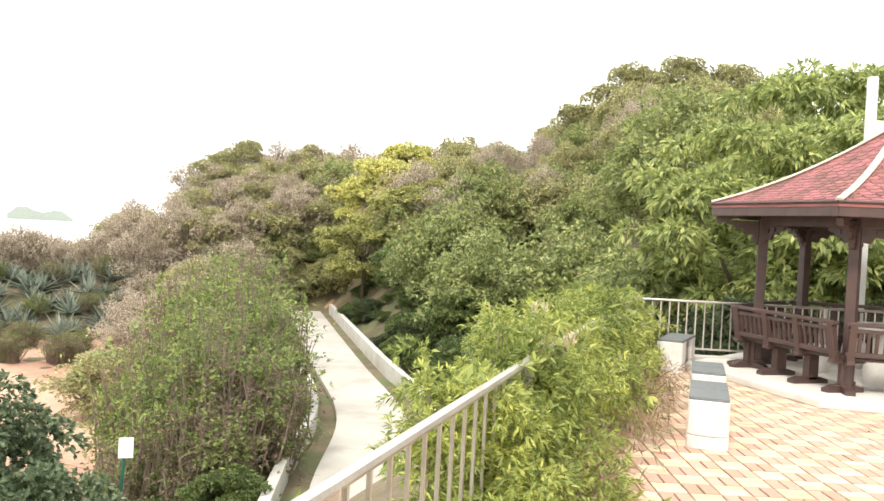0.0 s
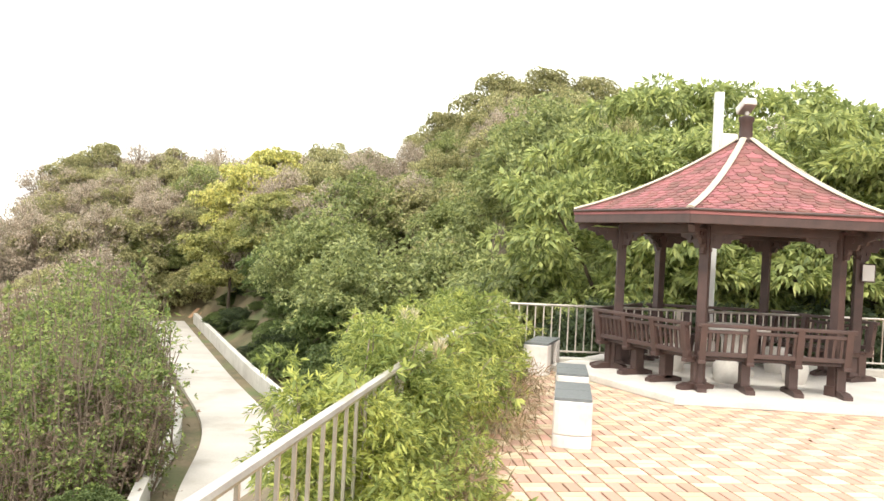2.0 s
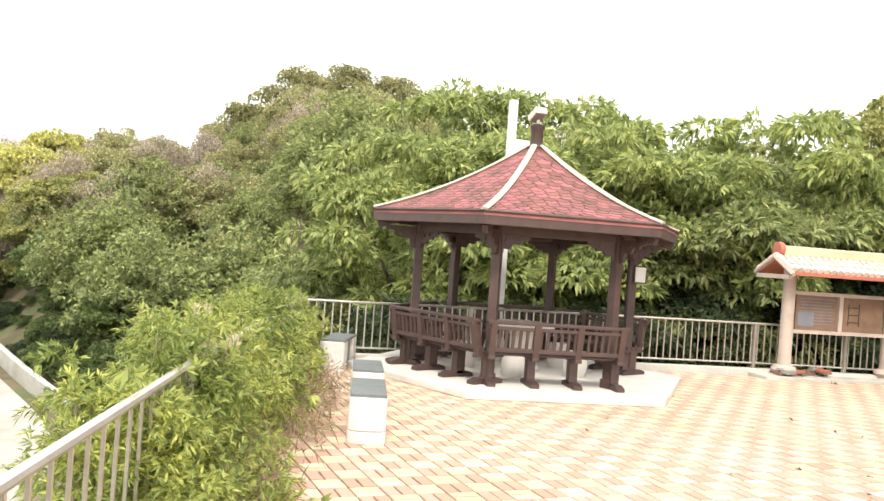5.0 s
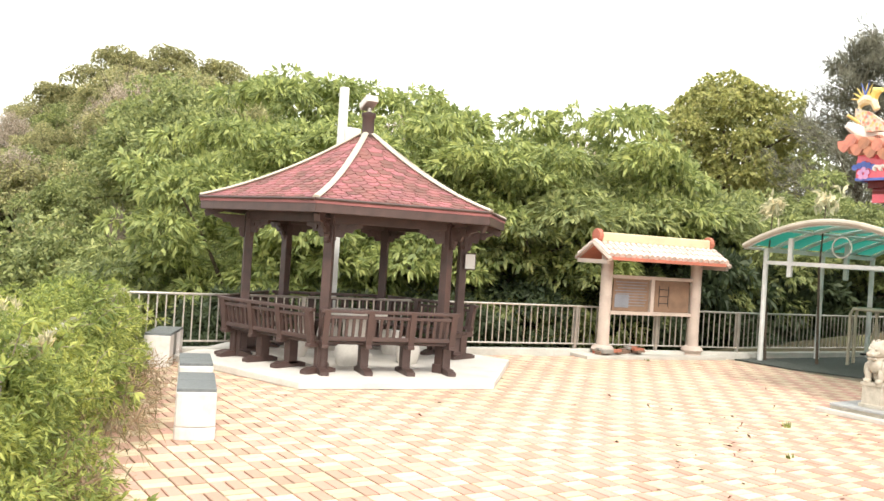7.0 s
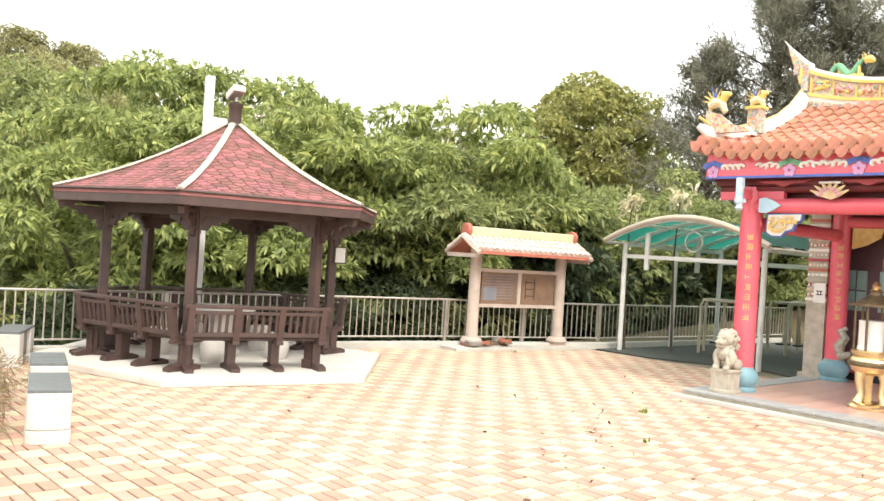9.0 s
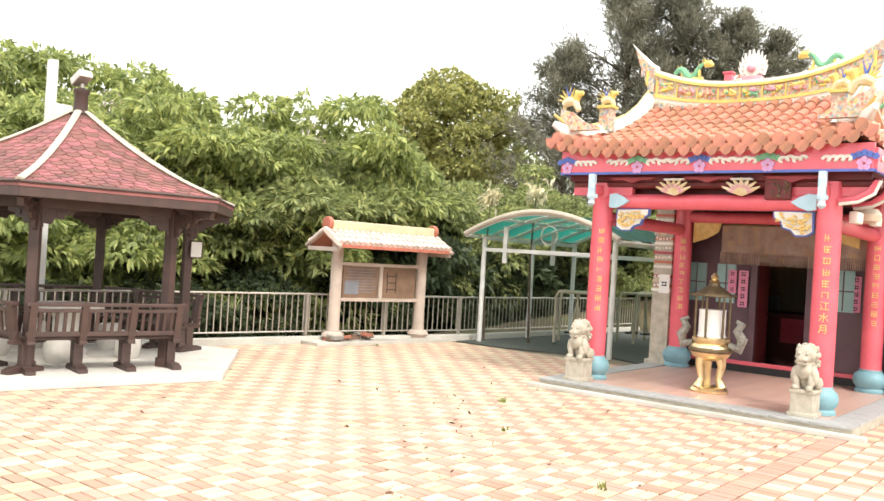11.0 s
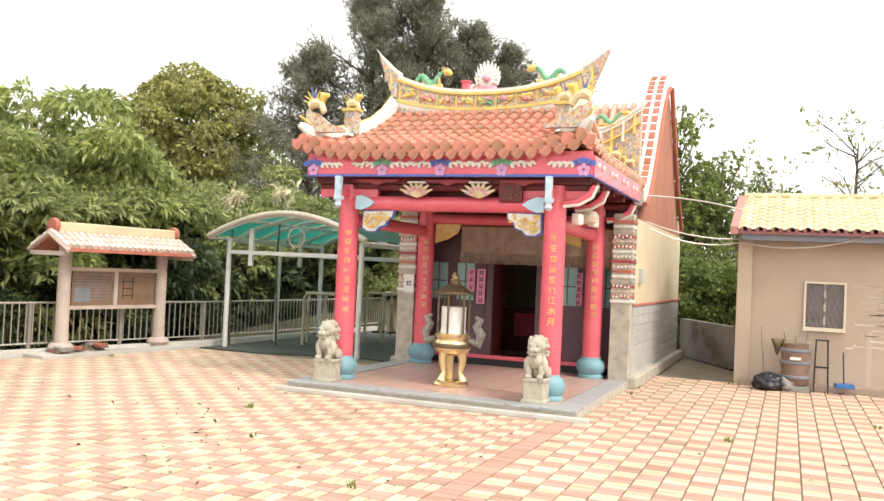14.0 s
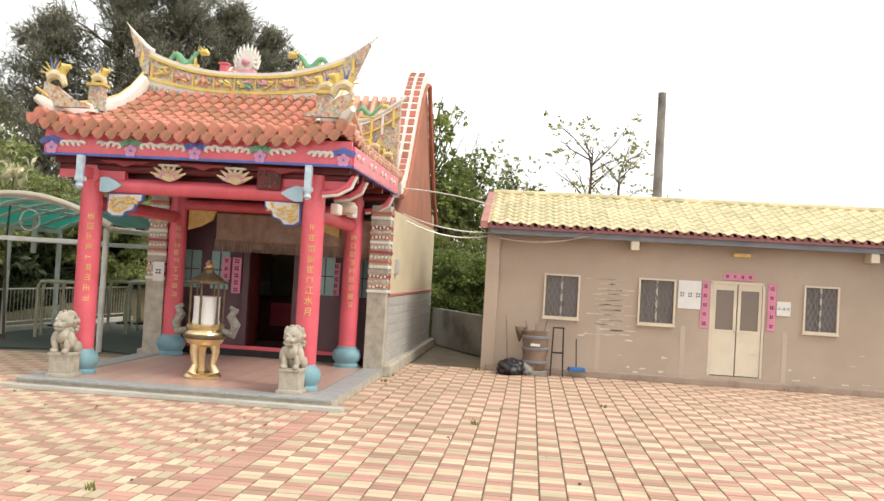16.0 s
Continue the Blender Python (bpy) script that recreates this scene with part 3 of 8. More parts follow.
# the wooded hill
hill_green = make_tree("hill_tree", "green broadleaf tree on the hillside", "leaf_mid", 6.5, 7.0, 0.6, 5600, 0.25, 21, 0.15, lumps=44, flat=0.95, lump=(0.06, 0.15), sprays=3, group="woods on the hill")
spots = [(a + pick.uniform(-2, 2), r + pick.uniform(-4, 4), pick.uniform(0.75, 1.1), 0.6) for r in (40, 50, 62, 76) for a in range(-7, 22, 5) if not (r < 50 and a < 2)] + [(38, 50, 1.0, 0.5), (44, 52, 1.0, 0.5), (56, 52, 1.0, 0.4), (33, 48, 1.0, 0.4)]
scatter(hill_green, spots, pick, 5.0)
hill_olive = make_tree("hill_tree", "olive green tree on the hillside", "leaf_olive", 6.0, 6.5, 0.5, 5600, 0.23, 22, 0.14, lumps=44, flat=1.0, lump=(0.05, 0.14), twigs=50, sprays=3, group="woods on the hill")
spots = [(a + pick.uniform(-2, 2), r + pick.uniform(-4, 4), pick.uniform(0.7, 1.05), 0.6) for r in (46, 56, 69, 84, 96) for a in range(-10, 22, 4) if not (r < 50 and a < 4)] + [(35.5, 42, 0.9, 0.5), (41, 44, 0.9, 0.5), (47, 50, 1.0, 0.4)]
scatter(hill_olive, spots, pick, 5.0)
hill_dry = make_tree("bare_tree", "half bare brown-grey tree on the hillside", "leaf_dry", 6.5, 5.5, 0.8, 3400, 0.16, 23, 0.13, "pale_bark", lumps=40, flat=1.5, lump=(0.05, 0.13), twigs=170, sprays=3, group="woods on the hill")
spots = [(a + pick.uniform(-2, 2), r + pick.uniform(-4, 4), pick.uniform(0.7, 1.0), 0.4) for r in (60, 74, 90) for a in range(-19, 18, 3)] + [(30, 70, 1.0, 0), (42, 66, 0.9, 0), (52, 60, 0.9, 0)]
scatter(hill_dry, spots, pick, 5.0)
yellow = make_tree("yellow_tree", "tree with bright yellow-green blossom on the hillside", "leaf_yellow", 6.5, 7.5, 1.2, 7600, 0.24, 24, 0.16, lumps=40, flat=0.6, lump=(0.06, 0.15))
scatter(yellow, [(-4.2, 68, 1.05, 0.2), (-2.4, 77, 0.9, -0.4)], pick)
gold_green = make_tree("hill_tree", "yellow-green leafy tree at the bend of the lane", "leaf_gold", 7.0, 6.5, 1.4, 6000, 0.23, 27, 0.16, lumps=22, flat=0.45, lump=(0.08, 0.17), group="woods on the hill")
scatter(gold_green, [(-5.2, 63, 1.0, 0.2), (-2.4, 60, 0.95, 0.4), (-0.2, 62, 0.85, 0.3), (1.4, 50, 0.6, 0.3)], pick)
round_tree = make_tree("tree", "round-crowned olive tree standing above the wood", "leaf_gold", 10.5, 9.0, 3.4, 9500, 0.28, 25, 0.28, lumps=40, flat=0.55)
scatter(round_tree, [(51.3, 44, 0.88, 0.4)], pick)
crest = make_tree("tree", "tall wind-shaped tree on the crest of the hill", "leaf_olive", 10, 9, 1.2, 7500, 0.30, 26, 0.28, lumps=46, flat=0.85, twigs=60, lump=(0.07, 0.19), group="trees on the crest")
scatter(crest, [(11.5, 82, 0.78, 0), (15.0, 84, 0.8, 0), (18.4, 86, 0.76, 0), (13.2, 80, 0.66, 0), (20.8, 84, 0.7, 0), (8.6, 84, 0.6, 0), (-14.6, 88, 0.6, 0), (-13, 90, 0.62, 0)], pick)

# ---------------------------------------------------------------- pavilion
PAV = (6.41, 12.16)
PAV_TURN = 228
HEX = [(math.cos(radians(60 * k)), math.sin(radians(60 * k))) for k in range(6)]


def hexagon(r, z0, z1):
    return Geo().slab([(r * x, r * y) for x, y in HEX], z0, z1)


def shared(name, mesh, parent, m, label=""):
    ob = new(name, mesh)
    ob.parent = parent
    ob.matrix_basis = m
    return tagged(ob, label=label) if label else ob


def roof_at(side, s, u, lift=0.0):
    """A place on one side of the pavilion's roof: s from eave to top, u from 0 to 1 across."""
    r = 2.52 * (1 - s) + 0.13 * s
    z = 2.46 + 1.17 * (0.60 * s + 0.40 * s * s)
    a, b = HEX[side], HEX[(side + 1) % 6]
    return Vector((r * (a[0] + (b[0] - a[0]) * u), r * (a[1] + (b[1] - a[1]) * u), z + lift))


def shingle_corners(side, row, rows, col, cols):
    s0, s1 = row / rows - 0.012, (row + 1.35) / rows
    off = 0.5 / cols if row % 2 else 0.0
    u0, u1 = max(0.0, col / cols - off), min(1.0, (col + 1) / cols - off)
    if u1 - u0 < 0.01:
        return None
    e = (u1 - u0) * 0.10
    sm = s0 + (s1 - s0) * 0.45
    p = [(max(0, s0), u0 + e * 2, 0.022), (max(0, s0), u1 - e * 2, 0.022), (sm, u1 - e * 0.2, 0.016), (min(1, s1), u1 - e, 0.004), (min(1, s1), u0 + e, 0.004), (sm, u0 + e * 0.2, 0.016)]
    top = [roof_at(side, a, b, l) for a, b, l in p]
    return top + [q - Vector((0, 0, 0.014)) for q in top]


SHINGLE_FACES = [(0, 1, 2, 3, 4, 5), (7, 6, 0, 1)[::-1], (8, 7, 1, 2)[::-1], (6, 11, 5, 0)[::-1]]


def pavilion():
    pav = thing("pavilion", "hexagonal dark brown timber pavilion with a red shingle roof", "pavilion", (*PAV, 0), PAV_TURN)
    part("floor_slab", hexagon(2.76, 0.0, 0.10), "pale_concrete", pav, "pale concrete floor slab", bevel=0.015)
    post = Geo().box((0, 0, 1.18), (0.13, 0.13, 2.2)).box((0, 0, 0.16), (0.17, 0.17, 0.14))
    first = None
    for k, (x, y) in enumerate(HEX):
        m = pose(1.77 * x, 1.77 * y, 0, 0, 0, 60 * k)
        if first is None:
            first = part("post", post, "brown_wood", pav, bevel=0.012)
            first.matrix_basis = m
        else:
            shared("post", first.data, pav, m)
    beam = Geo().box((0, 0, 0), (1.82, 0.10, 0.16))
    fascia = Geo().box((0, 0, 0), (2.50, 0.05, 0.16))
    rafter = Geo().box((0, 0, 0), (2.3, 0.08, 0.10))
    held = {}
    for k in range(6):
        a = 60 * k + 30
        for name, geo, r, z in (("beam", beam, 1.77 * 0.866, 2.26), ("fascia", fascia, 2.48 * 0.866, 2.37)):
            m = pose(r * math.cos(radians(a)), r * math.sin(radians(a)), z, 0, 0, a + 90)
            if name not in held:
                held[name] = part(name, geo, "brown_wood", pav, bevel=0.01)
                held[name].matrix_basis = m
            else:
                shared(name, held[name].data, pav, m)
        c = HEX[k]
        m = pose(1.35 * c[0], 1.35 * c[1], 2.62, 0, 20, 60 * k)
        if "rafter" not in held:
            held["rafter"] = part("rafter", rafter, "brown_wood", pav)
            held["rafter"].matrix_basis = m
        else:
            shared("rafter", held["rafter"].data, pav, m)
        # carved bracket on each side of the post
        for sgn in (-1, 1):
            if "bracket" not in held:
                g = Geo()
                here = pose(0, 0, 0)
                g.plate([(0.0, 0.0), (0.46, 0.0), (0.46, -0.05), (0.34, -0.08), (0.32, -0.13), (0.22, -0.12), (0.18, -0.20), (0.08, -0.19), (0.06, -0.32), (0.0, -0.34)], here, 0.05)
                for bx, bz in ((0.13, -0.07), (0.26, -0.06), (0.05, -0.22)):
                    g.tube([(bx, -0.04, bz), (bx, 0.04, bz)], 0.035, 8)
                held["bracket"] = part("bracket", g, "brown_wood", pav, "carved bracket")
                held["bracket"].matrix_basis = pose(1.77 * c[0], 1.77 * c[1], 2.18, 0, 0, 60 * k + 180 - sgn * 60)
            else:
                shared("bracket", held["bracket"].data, pav, pose(1.77 * c[0], 1.77 * c[1], 2.18, 0, 0, 60 * k + 180 - sgn * 60), "carved bracket")
        # bracket reaching out to the eave
        shared("bracket", held["bracket"].data, pav, pose(1.84 * c[0], 1.84 * c[1], 2.24, 0, 0, 60 * k), "carved bracket")
    # roof shell, hips and top
    shells = []
    for side in range(6):
        shells.append(part("roof_side", Geo().sheet([[roof_at(side, s / 10, u / 4) for u in range(5)] for s in range(11)], 0.05), "shingle", pav, "flared roof side of red bitumen shingles"))
    hip = Geo().tube([roof_at(0, s / 12, 0, 0.035) for s in range(13)], 0.052, 8, 0.5)
    h0 = part("hip_cap", hip, "cream_trim", pav, "cream hip capping", smooth=True)
    for k in range(1, 6):
        shared("hip_cap", h0.data, pav, pose(0, 0, 0, 0, 0, 60 * k), "cream hip capping")
    edge = Geo().tube([roof_at(0, 0, u / 2, 0.01) for u in range(3)], 0.022, 6)
    e0 = part("eave_strip", edge, "brown_wood", pav)
    for k in range(1, 6):
        shared("eave_strip", e0.data, pav, pose(0, 0, 0, 0, 0, 60 * k))
    finial = Geo().lathe((0, 0, 3.58), [(0.16, 0), (0.17, 0.06), (0.10, 0.10), (0.095, 0.34), (0.115, 0.37), (0.115, 0.42), (0.03, 0.45)], 14)
    part("finial", finial, "brown_wood", pav, smooth=True)
    lamp = Geo().box((0, 0, 0), (0.30, 0.20, 0.12), pose(0.05, 0.0, 4.16, 0, -25, 40)).tube([(0, 0, 4.0), (0, 0, 4.14)], 0.03)
    part("floodlight", lamp, "steel", pav, "small grey floodlight", bevel=0.02)
    # shingles: single pieces on the two sides that face the terrace, joined on the others
    rows = 21
    for side in (5, 0):
        for row in range(rows):
            cols = max(2, round(13 * (1 - row / rows)))
            for col in range(cols + row % 2):
                c = shingle_corners(side, row, rows, col, cols)
                if c:
                    mesh = bpy.data.meshes.new("shingle")
                    mesh.from_pydata(c, [], SHINGLE_FACES)
                    mesh.materials.append(M["shingle_piece"])
                    ob = new("shingle", mesh)
                    ob.parent = shells[side]
    for side in (1, 2, 3, 4):
        rest = Geo()
        for row in range(rows):
            cols = max(2, round(13 * (1 - row / rows)))
            for col in range(cols + row % 2):
                c = shingle_corners(side, row, rows, col, cols)
                if c:
                    rest.add(c, SHINGLE_FACES)
        tagged(part("shingles", rest, "shingle", shells[side]), kind="stuff")


def pavilion_bench():
    """One straight settle; x runs along it, y outwards, from the floor slab up."""
    length = 1.98
    bench = thing("settle", "dark brown timber settle with a slatted back in the pavilion", "bench", group="settles round the pavilion")
    lean = 0.16

    def back_y(z):
        return 0.10 + lean * (z - 0.40)

    for k in range(4):
        y = -0.34 + 0.115 * k
        part("seat_board", Geo().box((0, y, 0.43), (length, 0.10, 0.035)), "brown_wood", bench, bevel=0.006)
    part("top_rail", Geo().box((0, back_y(0.88), 0.88), (length + 0.06, 0.075, 0.05)), "brown_wood", bench, bevel=0.012)
    part("middle_rail", Geo().box((0, back_y(0.80), 0.80), (length, 0.05, 0.045)), "brown_wood", bench, bevel=0.006)
    part("lower_rail", Geo().box((0, back_y(0.50), 0.50), (length, 0.06, 0.06)), "brown_wood", bench, bevel=0.008)
    slat = Geo().add([(-0.02, -0.012, 0), (0.02, -0.012, 0), (0.02, 0.012, 0), (-0.02, 0.012, 0), (-0.02, -0.012 + lean * 0.3, 0.3), (0.02, -0.012 + lean * 0.3, 0.3), (0.02, 0.012 + lean * 0.3, 0.3), (-0.02, 0.012 + lean * 0.3, 0.3)], [(0, 3, 2, 1), (4, 5, 6, 7), (0, 1, 5, 4), (1, 2, 6, 5), (2, 3, 7, 6), (3, 0, 4, 7)])
    s0 = None
    n = 20
    for k in range(n):
        m = pose(-length / 2 + length * (k + 0.5) / n, back_y(0.50), 0.50)
        if s0 is None:
            s0 = part("slat", slat, "brown_wood", bench)
            s0.matrix_basis = m
        else:
            shared("slat", s0.data, bench, m)
    upright = Geo().add([(-0.045, -0.04, 0), (0.045, -0.04, 0), (0.045, 0.04, 0), (-0.045, 0.04, 0), (-0.045, -0.04 + lean * 0.52, 0.52), (0.045, -0.04 + lean * 0.52, 0.52), (0.045, 0.04 + lean * 0.52, 0.52), (-0.045, 0.04 + lean * 0.52, 0.52)], [(0, 3, 2, 1), (4, 5, 6, 7), (0, 1, 5, 4), (1, 2, 6, 5), (2, 3, 7, 6), (3, 0, 4, 7)])
    leg = Geo().box((0, -0.10, 0.22), (0.12, 0.16, 0.36)).box((0, -0.10, 0.39), (0.10, 0.52, 0.05))
    foot = Geo().plate([(-0.34, 0.0), (0.22, 0.0), (0.22, 0.05), (0.10, 0.085), (-0.22, 0.085), (-0.34, 0.05)], pose(0, 0, 0, 0, 0, 90) , 0.12)
    u0 = l0 = f0 = None
    for k in range(4):
        x = -length / 2 + 0.06 + (length - 0.12) * k / 3
        mu, ml = pose(x, back_y(0.38), 0.38), pose(x, 0, 0)
        if u0 is None:
            u0, l0, f0 = part("upright", upright, "brown_wood", bench, bevel=0.008), part("leg", leg, "brown_wood", bench, bevel=0.01), part("foot", foot, "brown_wood", bench)
            u0.matrix_basis, l0.matrix_basis, f0.matrix_basis = mu, ml, ml
        else:
            shared("upright", u0.data, bench, mu)
            shared("leg", l0.data, bench, ml)
            shared("foot", f0.data, bench, ml)
    return bench


M["shingle_piece"] = material("shingle_piece", (0.30, 0.115, 0.105), (0.17, 0.075, 0.07), 0.85, scale=3, fine=120, bump=0.4, pieces=0.32)
pavilion()
settle = pavilion_bench()
base_m = pose(*PAV, 0.10, 0, 0, PAV_TURN)
sides = [0, 2, 3, 4, 5]
for k in sides:
    a = 60 * k + 30
    r = 2.10 * 0.866 - 0.12
    m = base_m @ pose(r * math.cos(radians(a)), r * math.sin(radians(a)), 0, 0, 0, a - 90)
    if k == 0:
        first_m = m
    else:
        copy_thing(settle, m)
settle.matrix_basis = first_m

# stone table and stools
table = thing("stone_table", "round pale stone table in the middle of the pavilion", "table", (*PAV, 0.10))
part("tabletop", Geo().lathe((0, 0, 0.66), [(0.02, 0), (0.46, 0.0), (0.50, 0.03), (0.50, 0.07), (0.46, 0.09), (0.02, 0.09)], 28), "pale_concrete", table, smooth=True)
part("pedestal", Geo().lathe((0, 0, 0.0), [(0.30, 0), (0.30, 0.05), (0.20, 0.15), (0.18, 0.5), (0.26, 0.66)], 20), "pale_concrete", table, smooth=True)
stool_mesh = None
for k in range(5):
    a = radians(72 * k + 20)
    stool = thing("stone_stool", "drum-shaped pale stone stool at the stone table", "stool", (PAV[0] + 0.92 * math.cos(a), PAV[1] + 0.92 * math.sin(a), 0.10), group="stools round the stone table")
    g = Geo().lathe((0, 0, 0), [(0.14, 0), (0.17, 0.06), (0.19, 0.2), (0.17, 0.34), (0.15, 0.40), (0.02, 0.41)], 16)
    if stool_mesh is None:
        stool_mesh = part("drum", g, "pale_concrete", stool, smooth=True).data
    else:
        shared("drum", stool_mesh, stool, pose(0, 0, 0))

# notice hung on the right-hand post
notice = thing("notice", "small white notice in a frame on the pavilion post", "notice", (*(Vector((*PAV, 0)) + Vector((1.86 * math.cos(radians(346)), 1.86 * math.sin(radians(346)), 0)))[:2], 1.62), 242)
part("sheet", Geo().box((0.08, 0.02, 0.12), (0.015, 0.16, 0.24)), "paper", notice)
part("backing", Geo().box((0.065, 0.02, 0.12), (0.014, 0.19, 0.28)), "brown_wood", notice)


# ---------------------------------------------------------------- stone block seats
M["seat_white"] = material("seat_white", (0.70, 0.67, 0.63), (0.58, 0.53, 0.49), 0.75, scale=2.2, fine=30, stain=(0.44, 0.36, 0.31), stain_scale=3.0, stain_amount=0.45)


def block_seat(x, y, turn, length, label):
    seat = thing("block_seat", label, "bench", (x, y, 0), turn, group="block seats along the terrace edge")
    w, h = 0.37, 0.44
    out = []
    for k in range(9):
        a = math.pi * k / 8
        out.append((-length / 2 - 0.06 * math.sin(a), w / 2 * math.cos(a)))
    part("end_block", Geo().slab([(px, py) for px, py in [(-length / 2 + 0.26, -w / 2), (-length / 2 + 0.26, w / 2)] + out], 0.125, h), "seat_white", seat, "white weathered end block", bevel=0.012)
    part("end_block", Geo().slab([(-px, -py) for px, py in [(-length / 2 + 0.26, -w / 2), (-length / 2 + 0.26, w / 2)] + out], 0.125, h), "seat_white", seat, "white weathered end block", bevel=0.012)
    for sgn in (-1, 1):
        part("base_course", Geo().slab([(sgn * px * 1.004, sgn * py * 1.015) for px, py in [(-length / 2 + 0.26, -w / 2), (-length / 2 + 0.26, w / 2)] + out], 0.0, 0.12), "seat_white", seat, bevel=0.01)
    part("core", Geo().box((0, 0, 0.2), (length - 0.5, w * 0.72, 0.4)), "old_concrete", seat)
    n = max(2, round(length / 0.4))
    for k in range(n):
        part("seat_slab", Geo().box((-length / 2 + length * (k + 0.5) / n, 0, h + 0.012), (length / n - 0.008, w * 0.97, 0.04)), "granite_dark", seat, "dark grey granite seat slab", bevel=0.006)


block_seat(2.67, 8.31, 73, 1.0, "white block seat with a dark granite top")
block_seat(3.12, 9.80, 74, 0.86, "white block seat with a dark granite top and stained foot")
block_seat(3.56, 12.72, 64, 1.02, "white block seat with a dark granite top by the fence corner")


# ---------------------------------------------------------------- fences
def fence_run(name, label, points, step, height, base, mat, thick=0.016, rail=0.028):
    fence = thing(name, label, "fence")
    top = [(x, y, base + height) for x, y in points]
    part("top_rail", Geo().tube(top, rail, 8, 0.8), mat, fence, smooth=True)
    part("bottom_rail", Geo().tube([(x, y, base + 0.10) for x, y in points], 0.016, 6), mat, fence)
    bar = None
    for (ax, ay), (bx, by) in zip(points, points[1:]):
        long = math.hypot(bx - ax, by - ay)
        turn = math.degrees(math.atan2(by - ay, bx - ax))
        n = int(long / step)
        for k in range(n + 1):
            u = (k + 0.5) / (n + 1)
            m = pose(ax + (bx - ax) * u, ay + (by - ay) * u, base, 0, 0, turn)
            if bar is None:
                bar = part("baluster", Geo().box((0, 0, height / 2 + 0.04), (thick * 2, thick * 1.6, height - 0.08)), mat, fence)
                bar.matrix_basis = m
            else:
                shared("baluster", bar.data, fence, m)
    post = None
    for (ax, ay) in points:
        m = pose(ax, ay, base)
        if post is None:
            post = part("post", Geo().box((0, 0, height / 2), (0.06, 0.06, height)), mat, fence, bevel=0.006)
            post.matrix_basis = m
        else:
            shared("post", post.data, fence, m)
    return fence


fence_run("railing", "brushed steel railing half buried in a hedge", [(-1.3, 0.0), (-0.33, 2.92), (0.66, 6.05), (2.2, 10.64), (3.14, 13.45)], 0.225, 1.0, 0.0, "steel", 0.011, 0.034)
fence_run("back_fence", "steel bar fence on a low concrete kerb", [(3.14, 13.45), (6.0, 13.3), (9.0, 13.08), (11.6, 12.7), (13.4, 12.25), (15.4, 11.8), (18.0, 11.62), (23.6, 11.4)], 0.14, 0.84, 0.12, "steel", 0.010, 0.026)
kerb_pts = [(3.0, 13.45), (6.0, 13.3), (9.0, 13.08), (11.6, 12.7), (13.4, 12.25), (15.4, 11.8), (18.0, 11.62), (23.6, 11.4)]
kerb_in, kerb_out = offset_line(kerb_pts, 0.11), offset_line(kerb_pts, -0.11)
structure("kerb", Geo().slab(kerb_in + kerb_out[::-1], -0.05, 0.12), "concrete", "low concrete kerb under the fence", "kerb", bevel=0.01)

# ---------------------------------------------------------------- low house
HX = 17.4


def window_unit(house, y0, y1, z0, z1):
    win = thing("window", "", "", (0, 0, 0))
    win.parent = house
    for key in ("label", "category"):
        if key in win:
            del win[key]
    w, h, yc, zc = y1 - y0, z1 - z0, (y0 + y1) / 2, (z0 + z1) / 2
    fr = Geo()
    for s in (-1, 1):
        fr.box((HX - 0.01, yc + s * (w / 2 - 0.015), zc), (0.07, 0.036, h)).box((HX - 0.01, yc, zc + s * (h / 2 - 0.015)), (0.065, w - 0.06, 0.036))
    part("window_frame", fr, "cream_paint", win, "cream aluminium frame")
    part("window_sill", Geo().box((HX - 0.015, yc, z0 - 0.02), (0.08, w + 0.03, 0.03)), "cream_paint", win)
    part("mullion", Geo().box((HX + 0.02, yc, zc), (0.03, 0.035, h - 0.08)), "cream_paint", win)
    for s in (-1, 1):
        part("pane", Geo().box((HX + 0.035, yc + s * w / 4, zc), (0.006, w / 2 - 0.05, h - 0.08)), "glass", win).visible_shadow = False
    # diamond grille inside
    g = Geo()
    n = 6
    for k in range(-n, n + 4):
        for sgn in (-1, 1):
            y = y0 + 0.05 + k * (w - 0.1) / n
            pts = []
            for q in range(13):
                t = q / 12
                yy, zz = y + sgn * t * (h - 0.1) * 0.42 + (0 if sgn > 0 else 0.2), z0 + 0.05 + t * (h - 0.1)
                if y0 + 0.04 < yy < y1 - 0.04:
                    pts.append((HX - 0.012, yy, zz))
            if len(pts) > 1:
                g.tube([pts[0], pts[-1]], 0.009, 4)
    part("grille", g, "grey_paint", win, "diamond steel grille")


